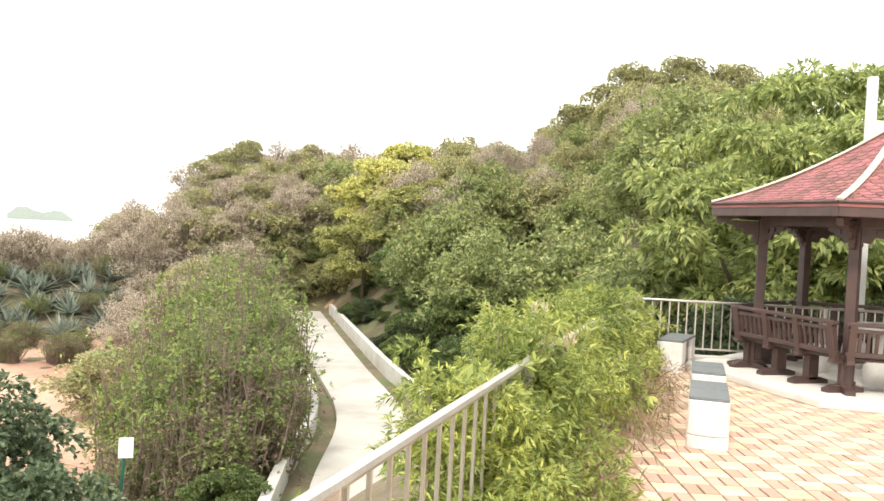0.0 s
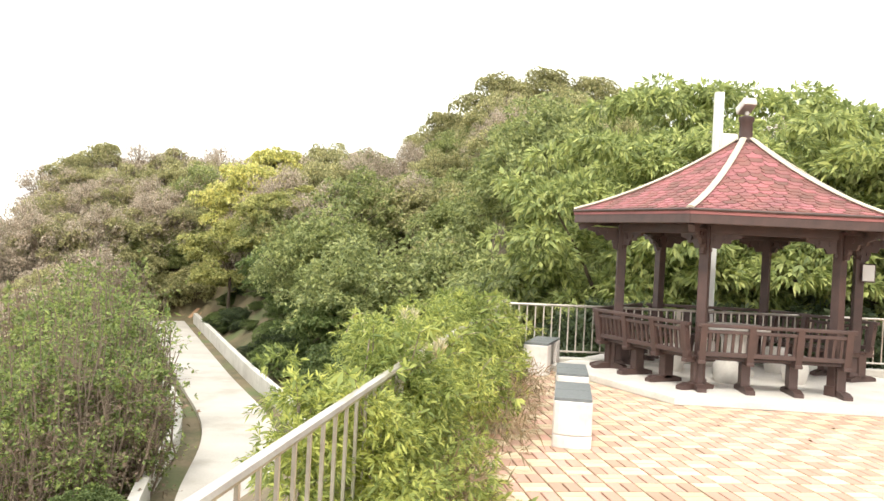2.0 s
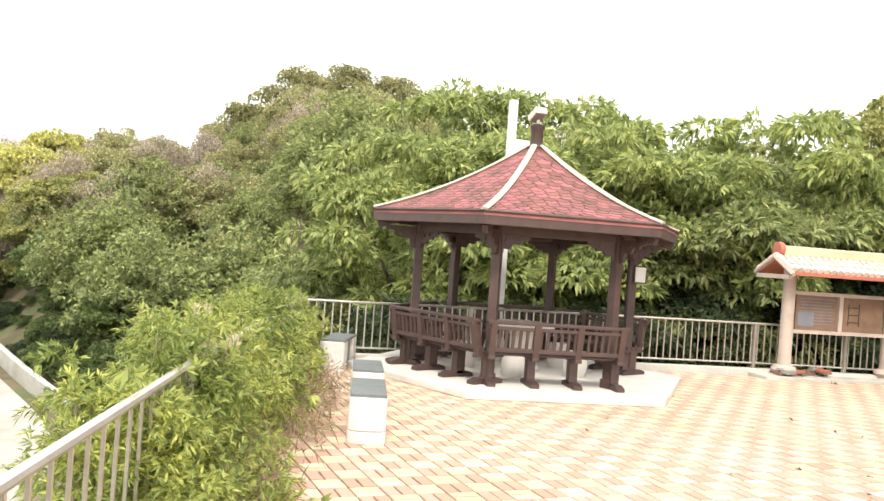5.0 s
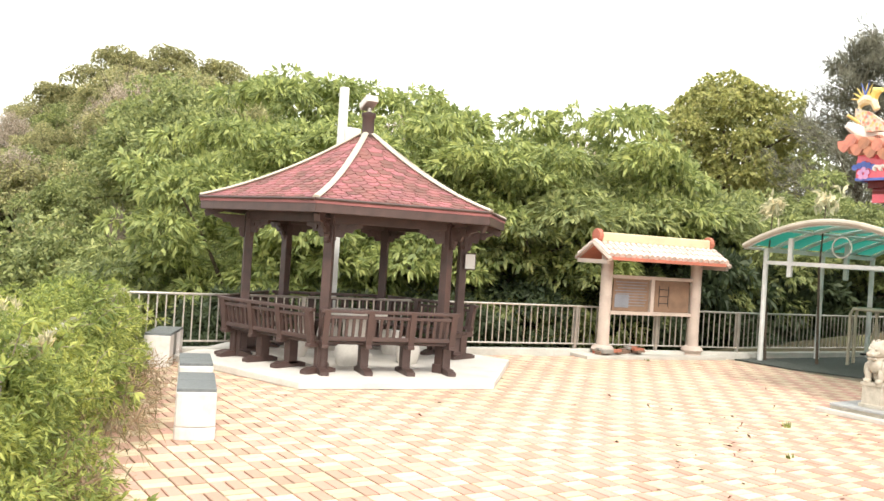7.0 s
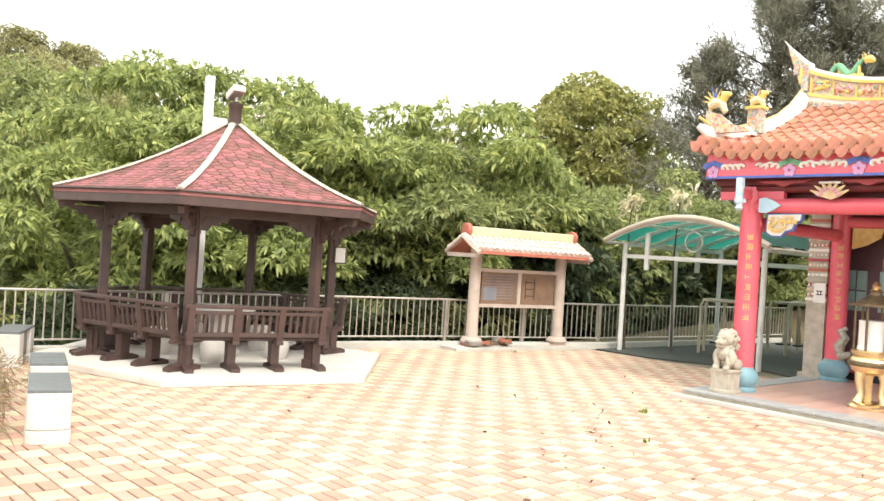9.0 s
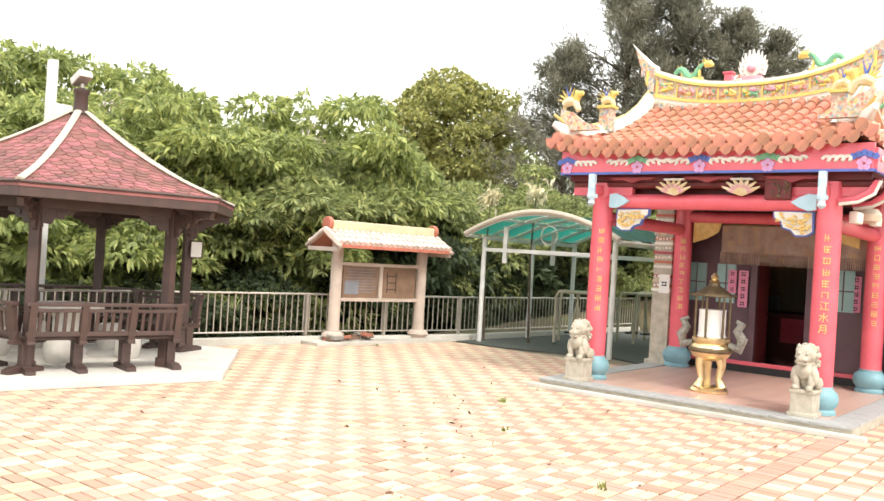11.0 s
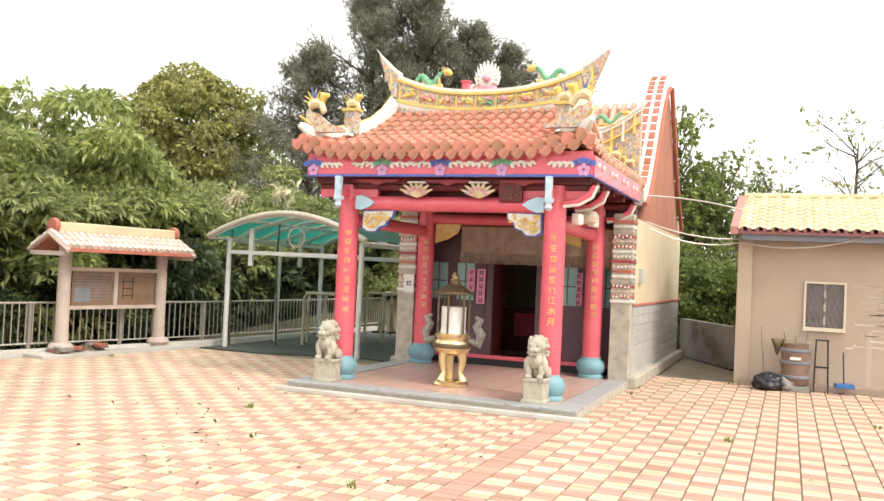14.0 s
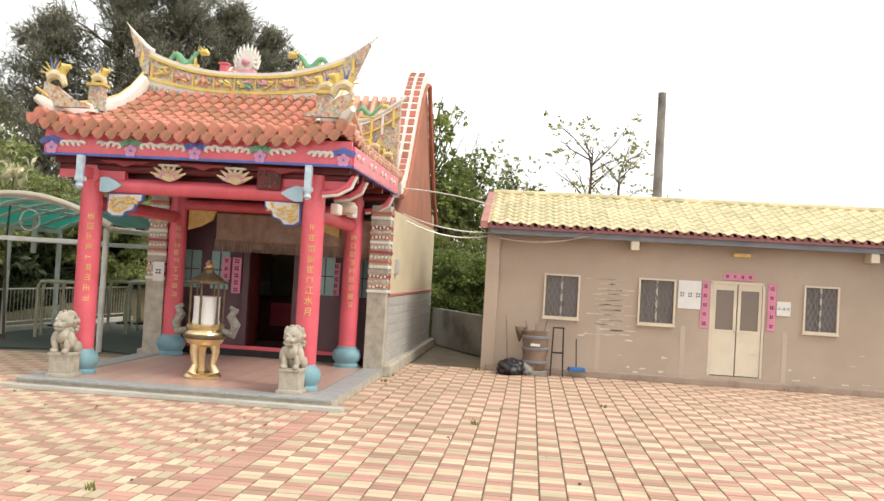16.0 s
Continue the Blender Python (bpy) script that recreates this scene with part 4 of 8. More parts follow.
def house():
    h = thing("house", "low beige rendered house with a yellow tiled roof", "house")
    y_left, y_right, depth, top = 0.80, -11.0, 4.2, 2.82
    holes = [(-0.99, -0.28, 1.12, 2.0), (-2.87, -2.15, 1.11, 2.02), (-4.60, -3.55, 0.18, 2.05), (-5.98, -5.32, 1.13, 2.05), (-8.3, -7.6, 1.13, 2.05)]
    wall = Geo()
    t = 0.2
    ys = sorted({y_right, y_left, *[v for a in holes for v in a[:2]]})
    zs = sorted({0.0, top, *[v for a in holes for v in a[2:]]})
    ny, nz = len(ys), len(zs)

    def solid(i, j):
        if not (0 <= i < ny - 1 and 0 <= j < nz - 1):
            return False
        y, z = (ys[i] + ys[i + 1]) / 2, (zs[j] + zs[j + 1]) / 2
        return not any(q[0] < y < q[1] and q[2] < z < q[3] for q in holes)

    def corner(i, j, back):
        return (i * nz + j) * 2 + back

    faces = []
    for i in range(ny - 1):
        for j in range(nz - 1):
            if not solid(i, j):
                continue
            ring = [(i, j), (i + 1, j), (i + 1, j + 1), (i, j + 1)]
            faces += [tuple(corner(p, q, 0) for p, q in ring[::-1]), tuple(corner(p, q, 1) for p, q in ring)]
            for (p, q), (u, v), there in zip(ring, ring[1:] + ring[:1], ((i, j - 1), (i + 1, j), (i, j + 1), (i - 1, j))):
                if not solid(*there):
                    faces.append((corner(p, q, 0), corner(u, v, 0), corner(u, v, 1), corner(p, q, 1)))
    wall.add([(HX + t * k, y, z) for y in ys for z in zs for k in (0, 1)], faces)
    part("front_wall", wall, "house_wall", h, "beige rendered wall")
    part("end_wall", Geo().add([(HX + 0.2, y_left - 0.2, 0), (HX + depth, y_left - 0.2, 0), (HX + depth, y_left - 0.2, top), (HX + depth / 2, y_left - 0.2, top + 0.75), (HX + 0.2, y_left - 0.2, top), (HX + 0.2, y_left, 0), (HX + depth, y_left, 0), (HX + depth, y_left, top), (HX + depth / 2, y_left, top + 0.75), (HX + 0.2, y_left, top)], [(0, 1, 2, 3, 4), (9, 8, 7, 6, 5), (0, 5, 6, 1), (1, 6, 7, 2), (4, 9, 5, 0)]), "house_wall", h)
    part("back_wall", Geo().box((HX + depth, (y_left + y_right) / 2, top / 2), (0.2, y_left - y_right, top)), "house_wall", h)
    part("end_wall", Geo().box((HX + depth / 2, y_right, top / 2), (depth, 0.2, top)), "house_wall", h)
    part("floor", Geo().box((HX + depth / 2, (y_left + y_right) / 2, 0.05), (depth, y_left - y_right - 0.1, 0.1)), "old_concrete", h)
    part("corner_pier", Geo().box((HX - 0.04, y_left - 0.02, 1.42), (0.24, 0.26, 2.84)), "house_wall", h, bevel=0.01)
    for y in (-1.4, -3.05, -5.0, -7.0):
        part("render_strip", Geo().box((HX + 0.0, y, 0.62), (0.008, 0.09, 1.0)), "wall_patch", h)
    part("plinth", Geo().box((HX - 0.10, (y_left + y_right) / 2, 0.06), (0.34, y_left - y_right, 0.12)), "step_brown", h, "stained brownish concrete step", bevel=0.015)
    part("eave_beam", Geo().box((HX - 0.30, (y_left + y_right) / 2, 2.80), (0.12, y_left - y_right + 0.1, 0.15)), "grey_paint", h, "grey painted eave beam", bevel=0.01)
    part("soffit", Geo().box((HX - 0.10, (y_left + y_right) / 2, 2.86), (0.5, y_left - y_right, 0.04)), "grey_paint", h)
    for y in (-2.0, -6.5, -10.2):
        part("eave_bracket", Geo().box((HX - 0.16, y, 2.66), (0.36, 0.16, 0.22)), "cream_paint", h, bevel=0.012)
    for a in holes[:2] + holes[3:]:
        window_unit(h, *a)
    door = part("door", Geo().box((HX + 0.06, -4.075, 2.02), (0.10, 1.05, 0.06)).box((HX + 0.06, -3.575, 1.1), (0.10, 0.05, 1.85)).box((HX + 0.06, -4.575, 1.1), (0.10, 0.05, 1.85)), "cream_paint", h, "cream aluminium double door", bevel=0.005)
    for s in (-1, 1):
        yc = -4.075 + s * 0.24
        leaf = Geo().box((HX + 0.05, yc, 0.62), (0.04, 0.46, 0.85)).box((HX + 0.05, yc, 1.93), (0.04, 0.46, 0.12))
        leaf.box((HX + 0.05, yc - 0.20, 1.46), (0.04, 0.06, 0.85)).box((HX + 0.05, yc + 0.20, 1.46), (0.04, 0.06, 0.85)).box((HX + 0.05, yc, 1.06), (0.05, 0.46, 0.06))
        part("door_leaf", leaf, "cream_paint", door, bevel=0.004)
        part("door_pane", Geo().box((HX + 0.055, yc, 1.47), (0.006, 0.34, 0.80)), "glass", door).visible_shadow = False
    part("door_handle", Geo().tube([(HX + 0.0, -4.06, 1.08), (HX + 0.03, -4.06, 1.08)], 0.03, 10), "steel", door, "round steel knob")
    # roof: wavy tiles in courses
    ridge_x, ridge_z, eave_x, eave_z = HX + 2.0, 3.74, HX - 0.42, 2.92
    deck = Geo().sheet([[(eave_x, y, eave_z - 0.03) for y in (y_left + 0.12, y_right - 0.1)], [(ridge_x, y, ridge_z - 0.03) for y in (y_left + 0.12, y_right - 0.1)], [(HX + depth + 0.4, y, 2.9) for y in (y_left + 0.12, y_right - 0.1)]], 0.05)
    roof = part("roof", deck, "purple_edge", h, "pale yellow tiled roof with a purplish edge")
    cols, rows = 44, 9
    span = y_left + 0.14 - (y_right - 0.1)
    pieces, rest = 0, Geo()
    tile_mesh = None
    w = span / cols
    run, rise = (ridge_x - eave_x) / rows, (ridge_z - eave_z) / rows
    prof = [(-0.5, 0.0), (-0.3, 0.005), (-0.15, 0.035), (0.0, 0.05), (0.15, 0.035), (0.3, 0.005), (0.5, 0.0)]
    top_pts = [(i * run * 1.08 - 0.02, -u * w, i * rise * 1.08 + hgt + (0.022 if i == 0 else 0.0)) for i in (0, 1) for u, hgt in prof]
    low = [(x, y, z - 0.018) for x, y, z in top_pts[:7]]
    k7 = len(prof)
    tile_faces = [(j, k7 + j, k7 + j + 1, j + 1)[::-1] for j in range(k7 - 1)] + [(14 + j, 14 + j + 1, j + 1, j) for j in range(k7 - 1)]
    for c in range(cols):
        for r in range(rows):
            at = Vector((eave_x + r * run, y_left + 0.14 - (c + 0.5) * w, eave_z + r * rise))
            if c < 32:
                if tile_mesh is None:
                    tile = part("roof_tile", Geo().add(top_pts + low, tile_faces), "yellow_tile_piece", roof)
                    tile_mesh = tile.data
                    tile.matrix_basis = Matrix.Translation(at)
                else:
                    shared("roof_tile", tile_mesh, roof, Matrix.Translation(at))
            else:
                rest.add([Vector(p) + at for p in top_pts + low], tile_faces)
    tagged(part("roof_tiles", rest, "yellow_tile", roof), kind="stuff")
    caps = Geo()
    n = 40
    for k in range(n):
        y = y_left + 0.12 - span * (k + 0.5) / n
        caps.tube([(ridge_x, y + span / n * 0.56, ridge_z + 0.03), (ridge_x, y - span / n * 0.5, ridge_z + 0.045)], 0.07, 8)
    part("ridge_tiles", caps, "yellow_tile", roof)
    edge = Geo()
    for k in range(cols * 2):
        y = y_left + 0.12 - span * (k + 0.5) / cols / 2
        edge.tube([(eave_x - 0.03, y, eave_z - 0.005), (eave_x + 0.05, y, eave_z + 0.01)], 0.036, 8)
    part("eave_edge", edge, "purple_edge", roof, "scalloped purplish eave edge")
    part("verge", Geo().add([(eave_x - 0.02, y_left + 0.11, eave_z - 0.09), (ridge_x, y_left + 0.11, ridge_z - 0.07), (ridge_x, y_left + 0.11, ridge_z + 0.05), (eave_x - 0.02, y_left + 0.11, eave_z + 0.05), (eave_x - 0.02, y_left + 0.25, eave_z - 0.09), (ridge_x, y_left + 0.25, ridge_z - 0.07), (ridge_x, y_left + 0.25, ridge_z + 0.05), (eave_x - 0.02, y_left + 0.25, eave_z + 0.05)], [(0, 1, 2, 3), (7, 6, 5, 4), (0, 4, 5, 1), (3, 2, 6, 7), (0, 3, 7, 4)]), "verge_pink", roof, "faded pink verge board")


M["yellow_tile_piece"] = material("yellow_tile_piece", (0.70, 0.62, 0.38), (0.54, 0.46, 0.27), 0.6, scale=2, fine=40, pieces=0.16, stain=(0.30, 0.24, 0.14), stain_scale=3, stain_amount=0.5)
M["step_brown"] = material("step_brown", (0.40, 0.31, 0.245), (0.28, 0.215, 0.17), 0.9, scale=1.4, fine=25, stain=(0.16, 0.13, 0.10), stain_scale=2.2, stain_amount=0.6)
M["verge_pink"] = material("verge_pink", (0.50, 0.25, 0.22), (0.38, 0.18, 0.16), 0.8, scale=3, fine=40)
house()

lean_wall = [(22.6, 2.45), (19.9, 1.0)]
wd = Vector((lean_wall[1][0] - lean_wall[0][0], lean_wall[1][1] - lean_wall[0][1], 0)).normalized()
wn2 = Vector((-wd.y, wd.x, 0)) * 0.1
structure("wall_alley", Geo().slab([(p[0] + s * wn2.x, p[1] + s * wn2.y) for p, s in ((lean_wall[0], 1), (lean_wall[1], 1), (lean_wall[1], -1), (lean_wall[0], -1))], 0.0, 0.95), "old_concrete", "stained grey concrete wall at the end of the alley", "wall", bevel=0.02)

# ---------------------------------------------------------------- temple
TC = 4.68  # the temple's middle line


def tile_run(v):
    """Place on the porch roof's front slope, by v from eave to ridge: x and z."""
    return 10.75 + 2.40 * v, 3.56 + 0.90 * (0.62 * v + 0.38 * v * v)


def corner_lift(y, v):
    return 0.16 * max(0.0, (abs(y - TC) - 1.3) / 1.1) ** 2 * (1 - v) ** 2


def ribbon(x, thick, ys, low, high):
    """An upright band along y with curved lower and upper edges."""
    g, n = Geo(), len(ys)
    pts = [(x + e * thick / 2, y, z) for y in ys for e in (-1, 1) for z in (low(y), high(y))]
    faces = [(0, 2, 3, 1), (4 * n - 4, 4 * n - 3, 4 * n - 1, 4 * n - 2)]
    for i in range(n - 1):
        k, m = 4 * i, 4 * i + 4
        faces += [(k, k + 1, m + 1, m), (k + 2, m + 2, m + 3, k + 3), (k + 1, k + 3, m + 3, m + 1), (k, m, m + 2, k + 2)]
    return g.add(pts, faces)


def between(a, b, n):
    return [a + (b - a) * k / n for k in range(n + 1)]


def swirl(c, size, m, thick=0.02):
    """A flat scroll like a carved cloud."""
    g = Geo()
    pts = []
    for k in range(15):
        a, r = k / 14 * 4.6, size * (1 - 0.055 * k)
        pts.append(m @ Vector((c[0] + r * math.cos(a), 0, c[1] + r * 0.8 * math.sin(a))))
    return g.tube(pts, thick, 5)


def dragon(name, parent, y, z, x, facing, size):
    """A glazed ridge dragon: an arched, spined body with a raised head and a curling tail."""
    body, pts = Geo(), []
    for k in range(19):
        t = k / 18
        pts.append((x, y + facing * size * (t - 0.5) * 1.6, z + size * (0.32 + 0.20 * math.sin(t * 9.0) + 0.30 * max(0, t - 0.65) * 2)))
    body.tube(pts, [size * (0.05 + 0.11 * math.sin(math.pi * min(1, 0.12 + k / 20))) for k in range(19)], 8)
    d = part(name, body, "green_paint", parent, "green and yellow glazed dragon", smooth=True)
    head = Geo().tube([pts[-2], (x, pts[-1][1] + facing * size * 0.18, pts[-1][2] + size * 0.05), (x, pts[-1][1] + facing * size * 0.34, pts[-1][2] - size * 0.04)], [size * 0.14, size * 0.17, size * 0.07], 8)
    for s in (-1, 1):
        head.tube([(x + s * size * 0.08, pts[-1][1], pts[-1][2] + size * 0.1), (x + s * size * 0.13, pts[-1][1] - facing * size * 0.15, pts[-1][2] + size * 0.34)], [size * 0.04, size * 0.008], 5)
    part("head", head, "yellow_paint", d, "yellow head with horns", smooth=True)
    fins = Geo()
    for k in range(2, 17, 2):
        p = Vector(pts[k])
        fins.tube([p, p + Vector((0, -facing * size * 0.06, size * 0.24))], [size * 0.05, size * 0.005], 5)
    for k in (4, 9, 14):
        for s in (-1, 1):
            fins.tube([pts[k], (x + s * size * 0.16, pts[k][1] + facing * size * 0.05, z + size * 0.02)], [size * 0.05, size * 0.03], 5)
    part("spines", fins, "yellow_paint", d)
    part("cloud_base", Geo().box((x, y, z + size * 0.03), (size * 0.26, size * 1.3, size * 0.16)), "gold_paint", d, bevel=0.02)
    return d


def beast(name, parent, x, y, z, size, s):
    """A crouching glazed beast with a curled tail and a crest of flames."""
    g = Geo()
    g.tube([(x, y - s * size * 0.5, z), (x, y - s * size * 0.3, z + size * 0.42), (x, y + s * size * 0.1, z + size * 0.5), (x, y + s * size * 0.42, z + size * 0.34)], [size * 0.16, size * 0.22, size * 0.26, size * 0.20], 8)
    for q in (-0.35, 0.35):
        g.tube([(x, y + q * size, z + size * 0.35), (x, y + q * size * 1.2, z)], [size * 0.13, size * 0.10], 6)
    b = part(name, g, "glaze_white", parent, "white and yellow glazed beast on the ridge end", smooth=True)
    head = Geo().tube([(x, y - s * size * 0.3, z + size * 0.45), (x, y - s * size * 0.42, z + size * 0.85), (x, y - s * size * 0.75, z + size * 0.86)], [size * 0.18, size * 0.24, size * 0.10], 8)
    part("head", head, "yellow_paint", b, smooth=True)
    fl = Geo()
    for k in range(7):
        a = radians(-50 + 22 * k)
        fl.tube([(x, y + s * size * 0.15, z + size * 0.5), (x, y + s * size * (0.15 + 0.75 * math.sin(a)), z + size * (0.5 + 0.75 * math.cos(a)))], [size * 0.09, size * 0.012], 5)
    part("crest", fl, "yellow_paint", b)
    tip = Geo()
    for k in (1, 3):
        a = radians(-40 + 22 * k)
        tip.tube([(x - 0.02, y + s * size * 0.1, z + size * 0.7), (x - 0.02, y + s * size * (0.1 + 0.6 * math.sin(a)), z + size * (0.75 + 0.6 * math.cos(a)))], [size * 0.06, size * 0.01], 5)
    part("blue_plume", tip, "blue_paint", b)
    return b


def temple():
    t = thing("temple", "small red temple with a porch and clay tiled swallowtail roofs", "temple")
    # platform
    plat = part("platform", Geo().slab([(11.1, 2.5), (22.0, 2.5), (22.0, 6.9), (11.1, 6.9)], 0.0, 0.11), "stone", t, "stone platform with worn edge", bevel=0.012)
    for k in range(9):
        y0, y1 = 2.5 + 4.4 * k / 9, 2.5 + 4.4 * (k + 1) / 9
        part("edge_stone", Geo().box((11.24, (y0 + y1) / 2, 0.125), (0.34, y1 - y0 - 0.006, 0.035)), "granite", plat, bevel=0.006)
    for s in (2.67, 6.73):
        for k in range(8):
            x0, x1 = 11.42 + 3.6 * k / 8, 11.42 + 3.6 * (k + 1) / 8
            part("edge_stone", Geo().box(((x0 + x1) / 2, s, 0.125), (x1 - x0 - 0.006, 0.34, 0.035)), "granite", plat, bevel=0.006)
    tile = None
    nx, ny = 10, 10
    for i in range(nx):
        for j in range(ny):
            m = pose(11.42 + 4.1 * (i + 0.5) / nx, 2.85 + 3.66 * (j + 0.5) / ny, 0.122)
            if tile is None:
                tile = part("floor_tile", Geo().box((0, 0, 0), (4.1 / nx - 0.006, 3.66 / ny - 0.006, 0.03)), "pink_tile", plat)
                tile.matrix_basis = m
            else:
                shared("floor_tile", tile.data, plat, m)
    # step course before the platform
    part("front_step", Geo().box((11.03, TC, 0.03), (0.16, 4.7, 0.06)), "concrete", t, bevel=0.01)
    # columns
    for x, y, big in ((11.90, 6.43, 0.85), (11.85, 3.10, 0.85), (14.95, 3.16, 0.9), (14.95, 6.40, 0.9)):
        col = part("column", Geo().lathe((x, y, 0.14), [(0.158, 0.2), (0.162, 0.9), (0.158, 2.2), (0.15, 3.02)], 22), "temple_red", t, "red lacquered round column", smooth=True)
        part("column_base", Geo().lathe((x, y, 0.14), [(r * big, h) for r, h in [(0.25, 0), (0.25, 0.04), (0.22, 0.07), (0.27, 0.13), (0.285, 0.20), (0.26, 0.28), (0.20, 0.32), (0.19, 0.36)]], 20), "blue_stone", col, "blue-grey stone drum", smooth=True)
        # gold couplet characters down the face towards the terrace
        g = Geo()
        way = Vector((-x, -y, 0)).normalized()
        flank = Vector((-way.y, way.x, 0))
        rng = random.Random(int(x * 100 + y * 10))
        for k in range(9):
            zc = 2.42 - 0.148 * k
            if y < 3.12 and x < 12 and k > 5:
                continue
            for q in range(6):
                horizontal = q < 3
                a = zc + (q % 3 - 1) * 0.035 if horizontal else zc
                o = 0.0 if horizontal else (q - 4) * 0.035
                w = rng.uniform(0.05, 0.095) if horizontal else 0.010
                hgt = 0.010 if horizontal else rng.uniform(0.06, 0.10)
                if rng.random() < 0.25:
                    continue
                c = Vector((x, y, a)) + way * 0.160 + flank * o
                g.add([c + flank * (sx * w / 2) + Vector((0, 0, sz * hgt / 2)) + way * dd for dd in (-0.01, 0.008 - 0.0) for sz in (-1, 1) for sx in (-1, 1)], [(4, 5, 7, 6), (0, 1, 5, 4), (2, 6, 7, 3), (0, 4, 6, 2), (1, 3, 7, 5)])
        part("couplet", g, "gold_paint", col, "column of worn gold characters")
        if y < 3.12 and x < 12:
            for k, sign in enumerate("\u6c5f\u6c34\u6708"):
                text = bpy.data.curves.new("writing", "FONT")
                text.body, text.size, text.extrude = sign, 0.125, 0.006
                text.align_x, text.align_y = "CENTER", "CENTER"
                flat = new("writing", text)
                mesh = bpy.data.meshes.new_from_object(flat)
                bpy.data.objects.remove(flat)
                mesh.materials.clear()
                mesh.materials.append(M["gold_paint"])
                word = new("writing", mesh)
                word.parent = col
                at = Vector((x, y, 1.532 - 0.148 * k)) + way * 0.164
                word.matrix_basis = pose(at.x, at.y, at.z, 90, 0, math.degrees(math.atan2(way.y, way.x)) + 90)
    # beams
    # upper beams coloured dark red to imitate the shade under the eave
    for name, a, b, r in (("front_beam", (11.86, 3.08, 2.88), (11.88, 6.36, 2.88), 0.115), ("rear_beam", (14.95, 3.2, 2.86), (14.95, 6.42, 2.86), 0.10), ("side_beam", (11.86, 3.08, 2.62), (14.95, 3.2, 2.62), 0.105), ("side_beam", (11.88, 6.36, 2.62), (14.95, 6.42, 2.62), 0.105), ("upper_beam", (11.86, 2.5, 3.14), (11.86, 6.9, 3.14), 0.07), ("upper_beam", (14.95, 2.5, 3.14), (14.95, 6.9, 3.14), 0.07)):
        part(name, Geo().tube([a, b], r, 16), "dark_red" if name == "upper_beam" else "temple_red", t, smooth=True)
    for y, w in ((3.24, 1), (6.24, -1)):
        tip = [(0, 0.10), (w * 0.10, 0.115), (w * 0.22, 0.07), (w * 0.33, 0.0), (w * 0.22, -0.07), (w * 0.10, -0.115), (0, -0.10)]
        part("beam_cap", Geo().plate(tip if w > 0 else tip[::-1], pose(11.745, y, 2.88, 0, 0, 90), 0.05), "pale_sky", t, "pale blue painted leaf on the beam end", bevel=0.01)
    for y, s in ((3.28, 1), (6.16, -1)):
        g = Geo().plate([(0, 0), (s * 0.54, 0), (s * 0.53, -0.10), (s * 0.44, -0.15), (s * 0.41, -0.24), (s * 0.30, -0.27), (s * 0.24, -0.34), (s * 0.10, -0.34), (0, -0.29)], pose(11.86, y, 2.77, 0, 0, 90), 0.06)
        sp = part("spandrel", g, "blue_paint", t, "carved gold spandrel with a blue edge")
        rng = random.Random(7 + int(y * 10))
        inner = Geo().plate([(s * 0.03, -0.02), (s * 0.52, -0.01), (s * 0.51, -0.09), (s * 0.42, -0.14), (s * 0.39, -0.22), (s * 0.29, -0.25), (s * 0.23, -0.32), (s * 0.10, -0.32), (s * 0.02, -0.27)], pose(11.83, y, 2.77, 0, 0, 90), 0.03)
        part("carved_ground", inner, "white_paint", sp)
        knots = Geo()
        for k in range(60):
            u, w = rng.uniform(0.05, 0.48), rng.uniform(0.04, 0.29)
            if w > 0.37 - u * 0.50:
                continue
            knots.tube([(11.79, y + s * u - 0.02, 2.77 - w), (11.79, y + s * u + 0.025, 2.77 - w + rng.uniform(-0.02, 0.02))], rng.uniform(0.008, 0.018), 6)
        part("carving", knots, "gold_paint", sp)
    for y, s in ((3.42, 1), (6.20, -1)):
        part("spandrel", Geo().plate([(0, 0), (s * 0.5, 0), (s * 0.45, -0.16), (s * 0.25, -0.28), (0, -0.36)], pose(14.93, y, 2.76, 0, 0, 90), 0.05), "gold_paint", t, "carved gold spandrel")
    # painted fascia boards
    front = part("fascia", Geo().box((10.92, TC, 3.36), (0.06, 4.46, 0.35)), "temple_red", t, "red fascia with white cloud scrolls", bevel=0.008)
    part("fascia_edge", Geo().box((10.90, TC, 3.19), (0.05, 4.48, 0.035)), "blue_paint", front)
    front.matrix_basis = pose(0.64, 0.085, 0.085)
    for y in (2.53, 7.0):
        side = part("fascia", Geo().box((13.51, y, 3.415), (3.88, 0.06, 0.29)), "temple_red", t, "red side fascia", bevel=0.008)
        part("fascia_edge", Geo().box((13.51, y, 3.275), (3.90, 0.05, 0.035)), "blue_paint", side)
        for k in range(4):
            xx = 11.95 + 0.95 * k
            for q in (-1, 1):
                part("cloud_scroll", swirl((0, 0), 0.07, pose(xx + q * 0.16, y + (-0.04 if y < TC else 0.04), 3.425), 0.016), "white_paint", side)
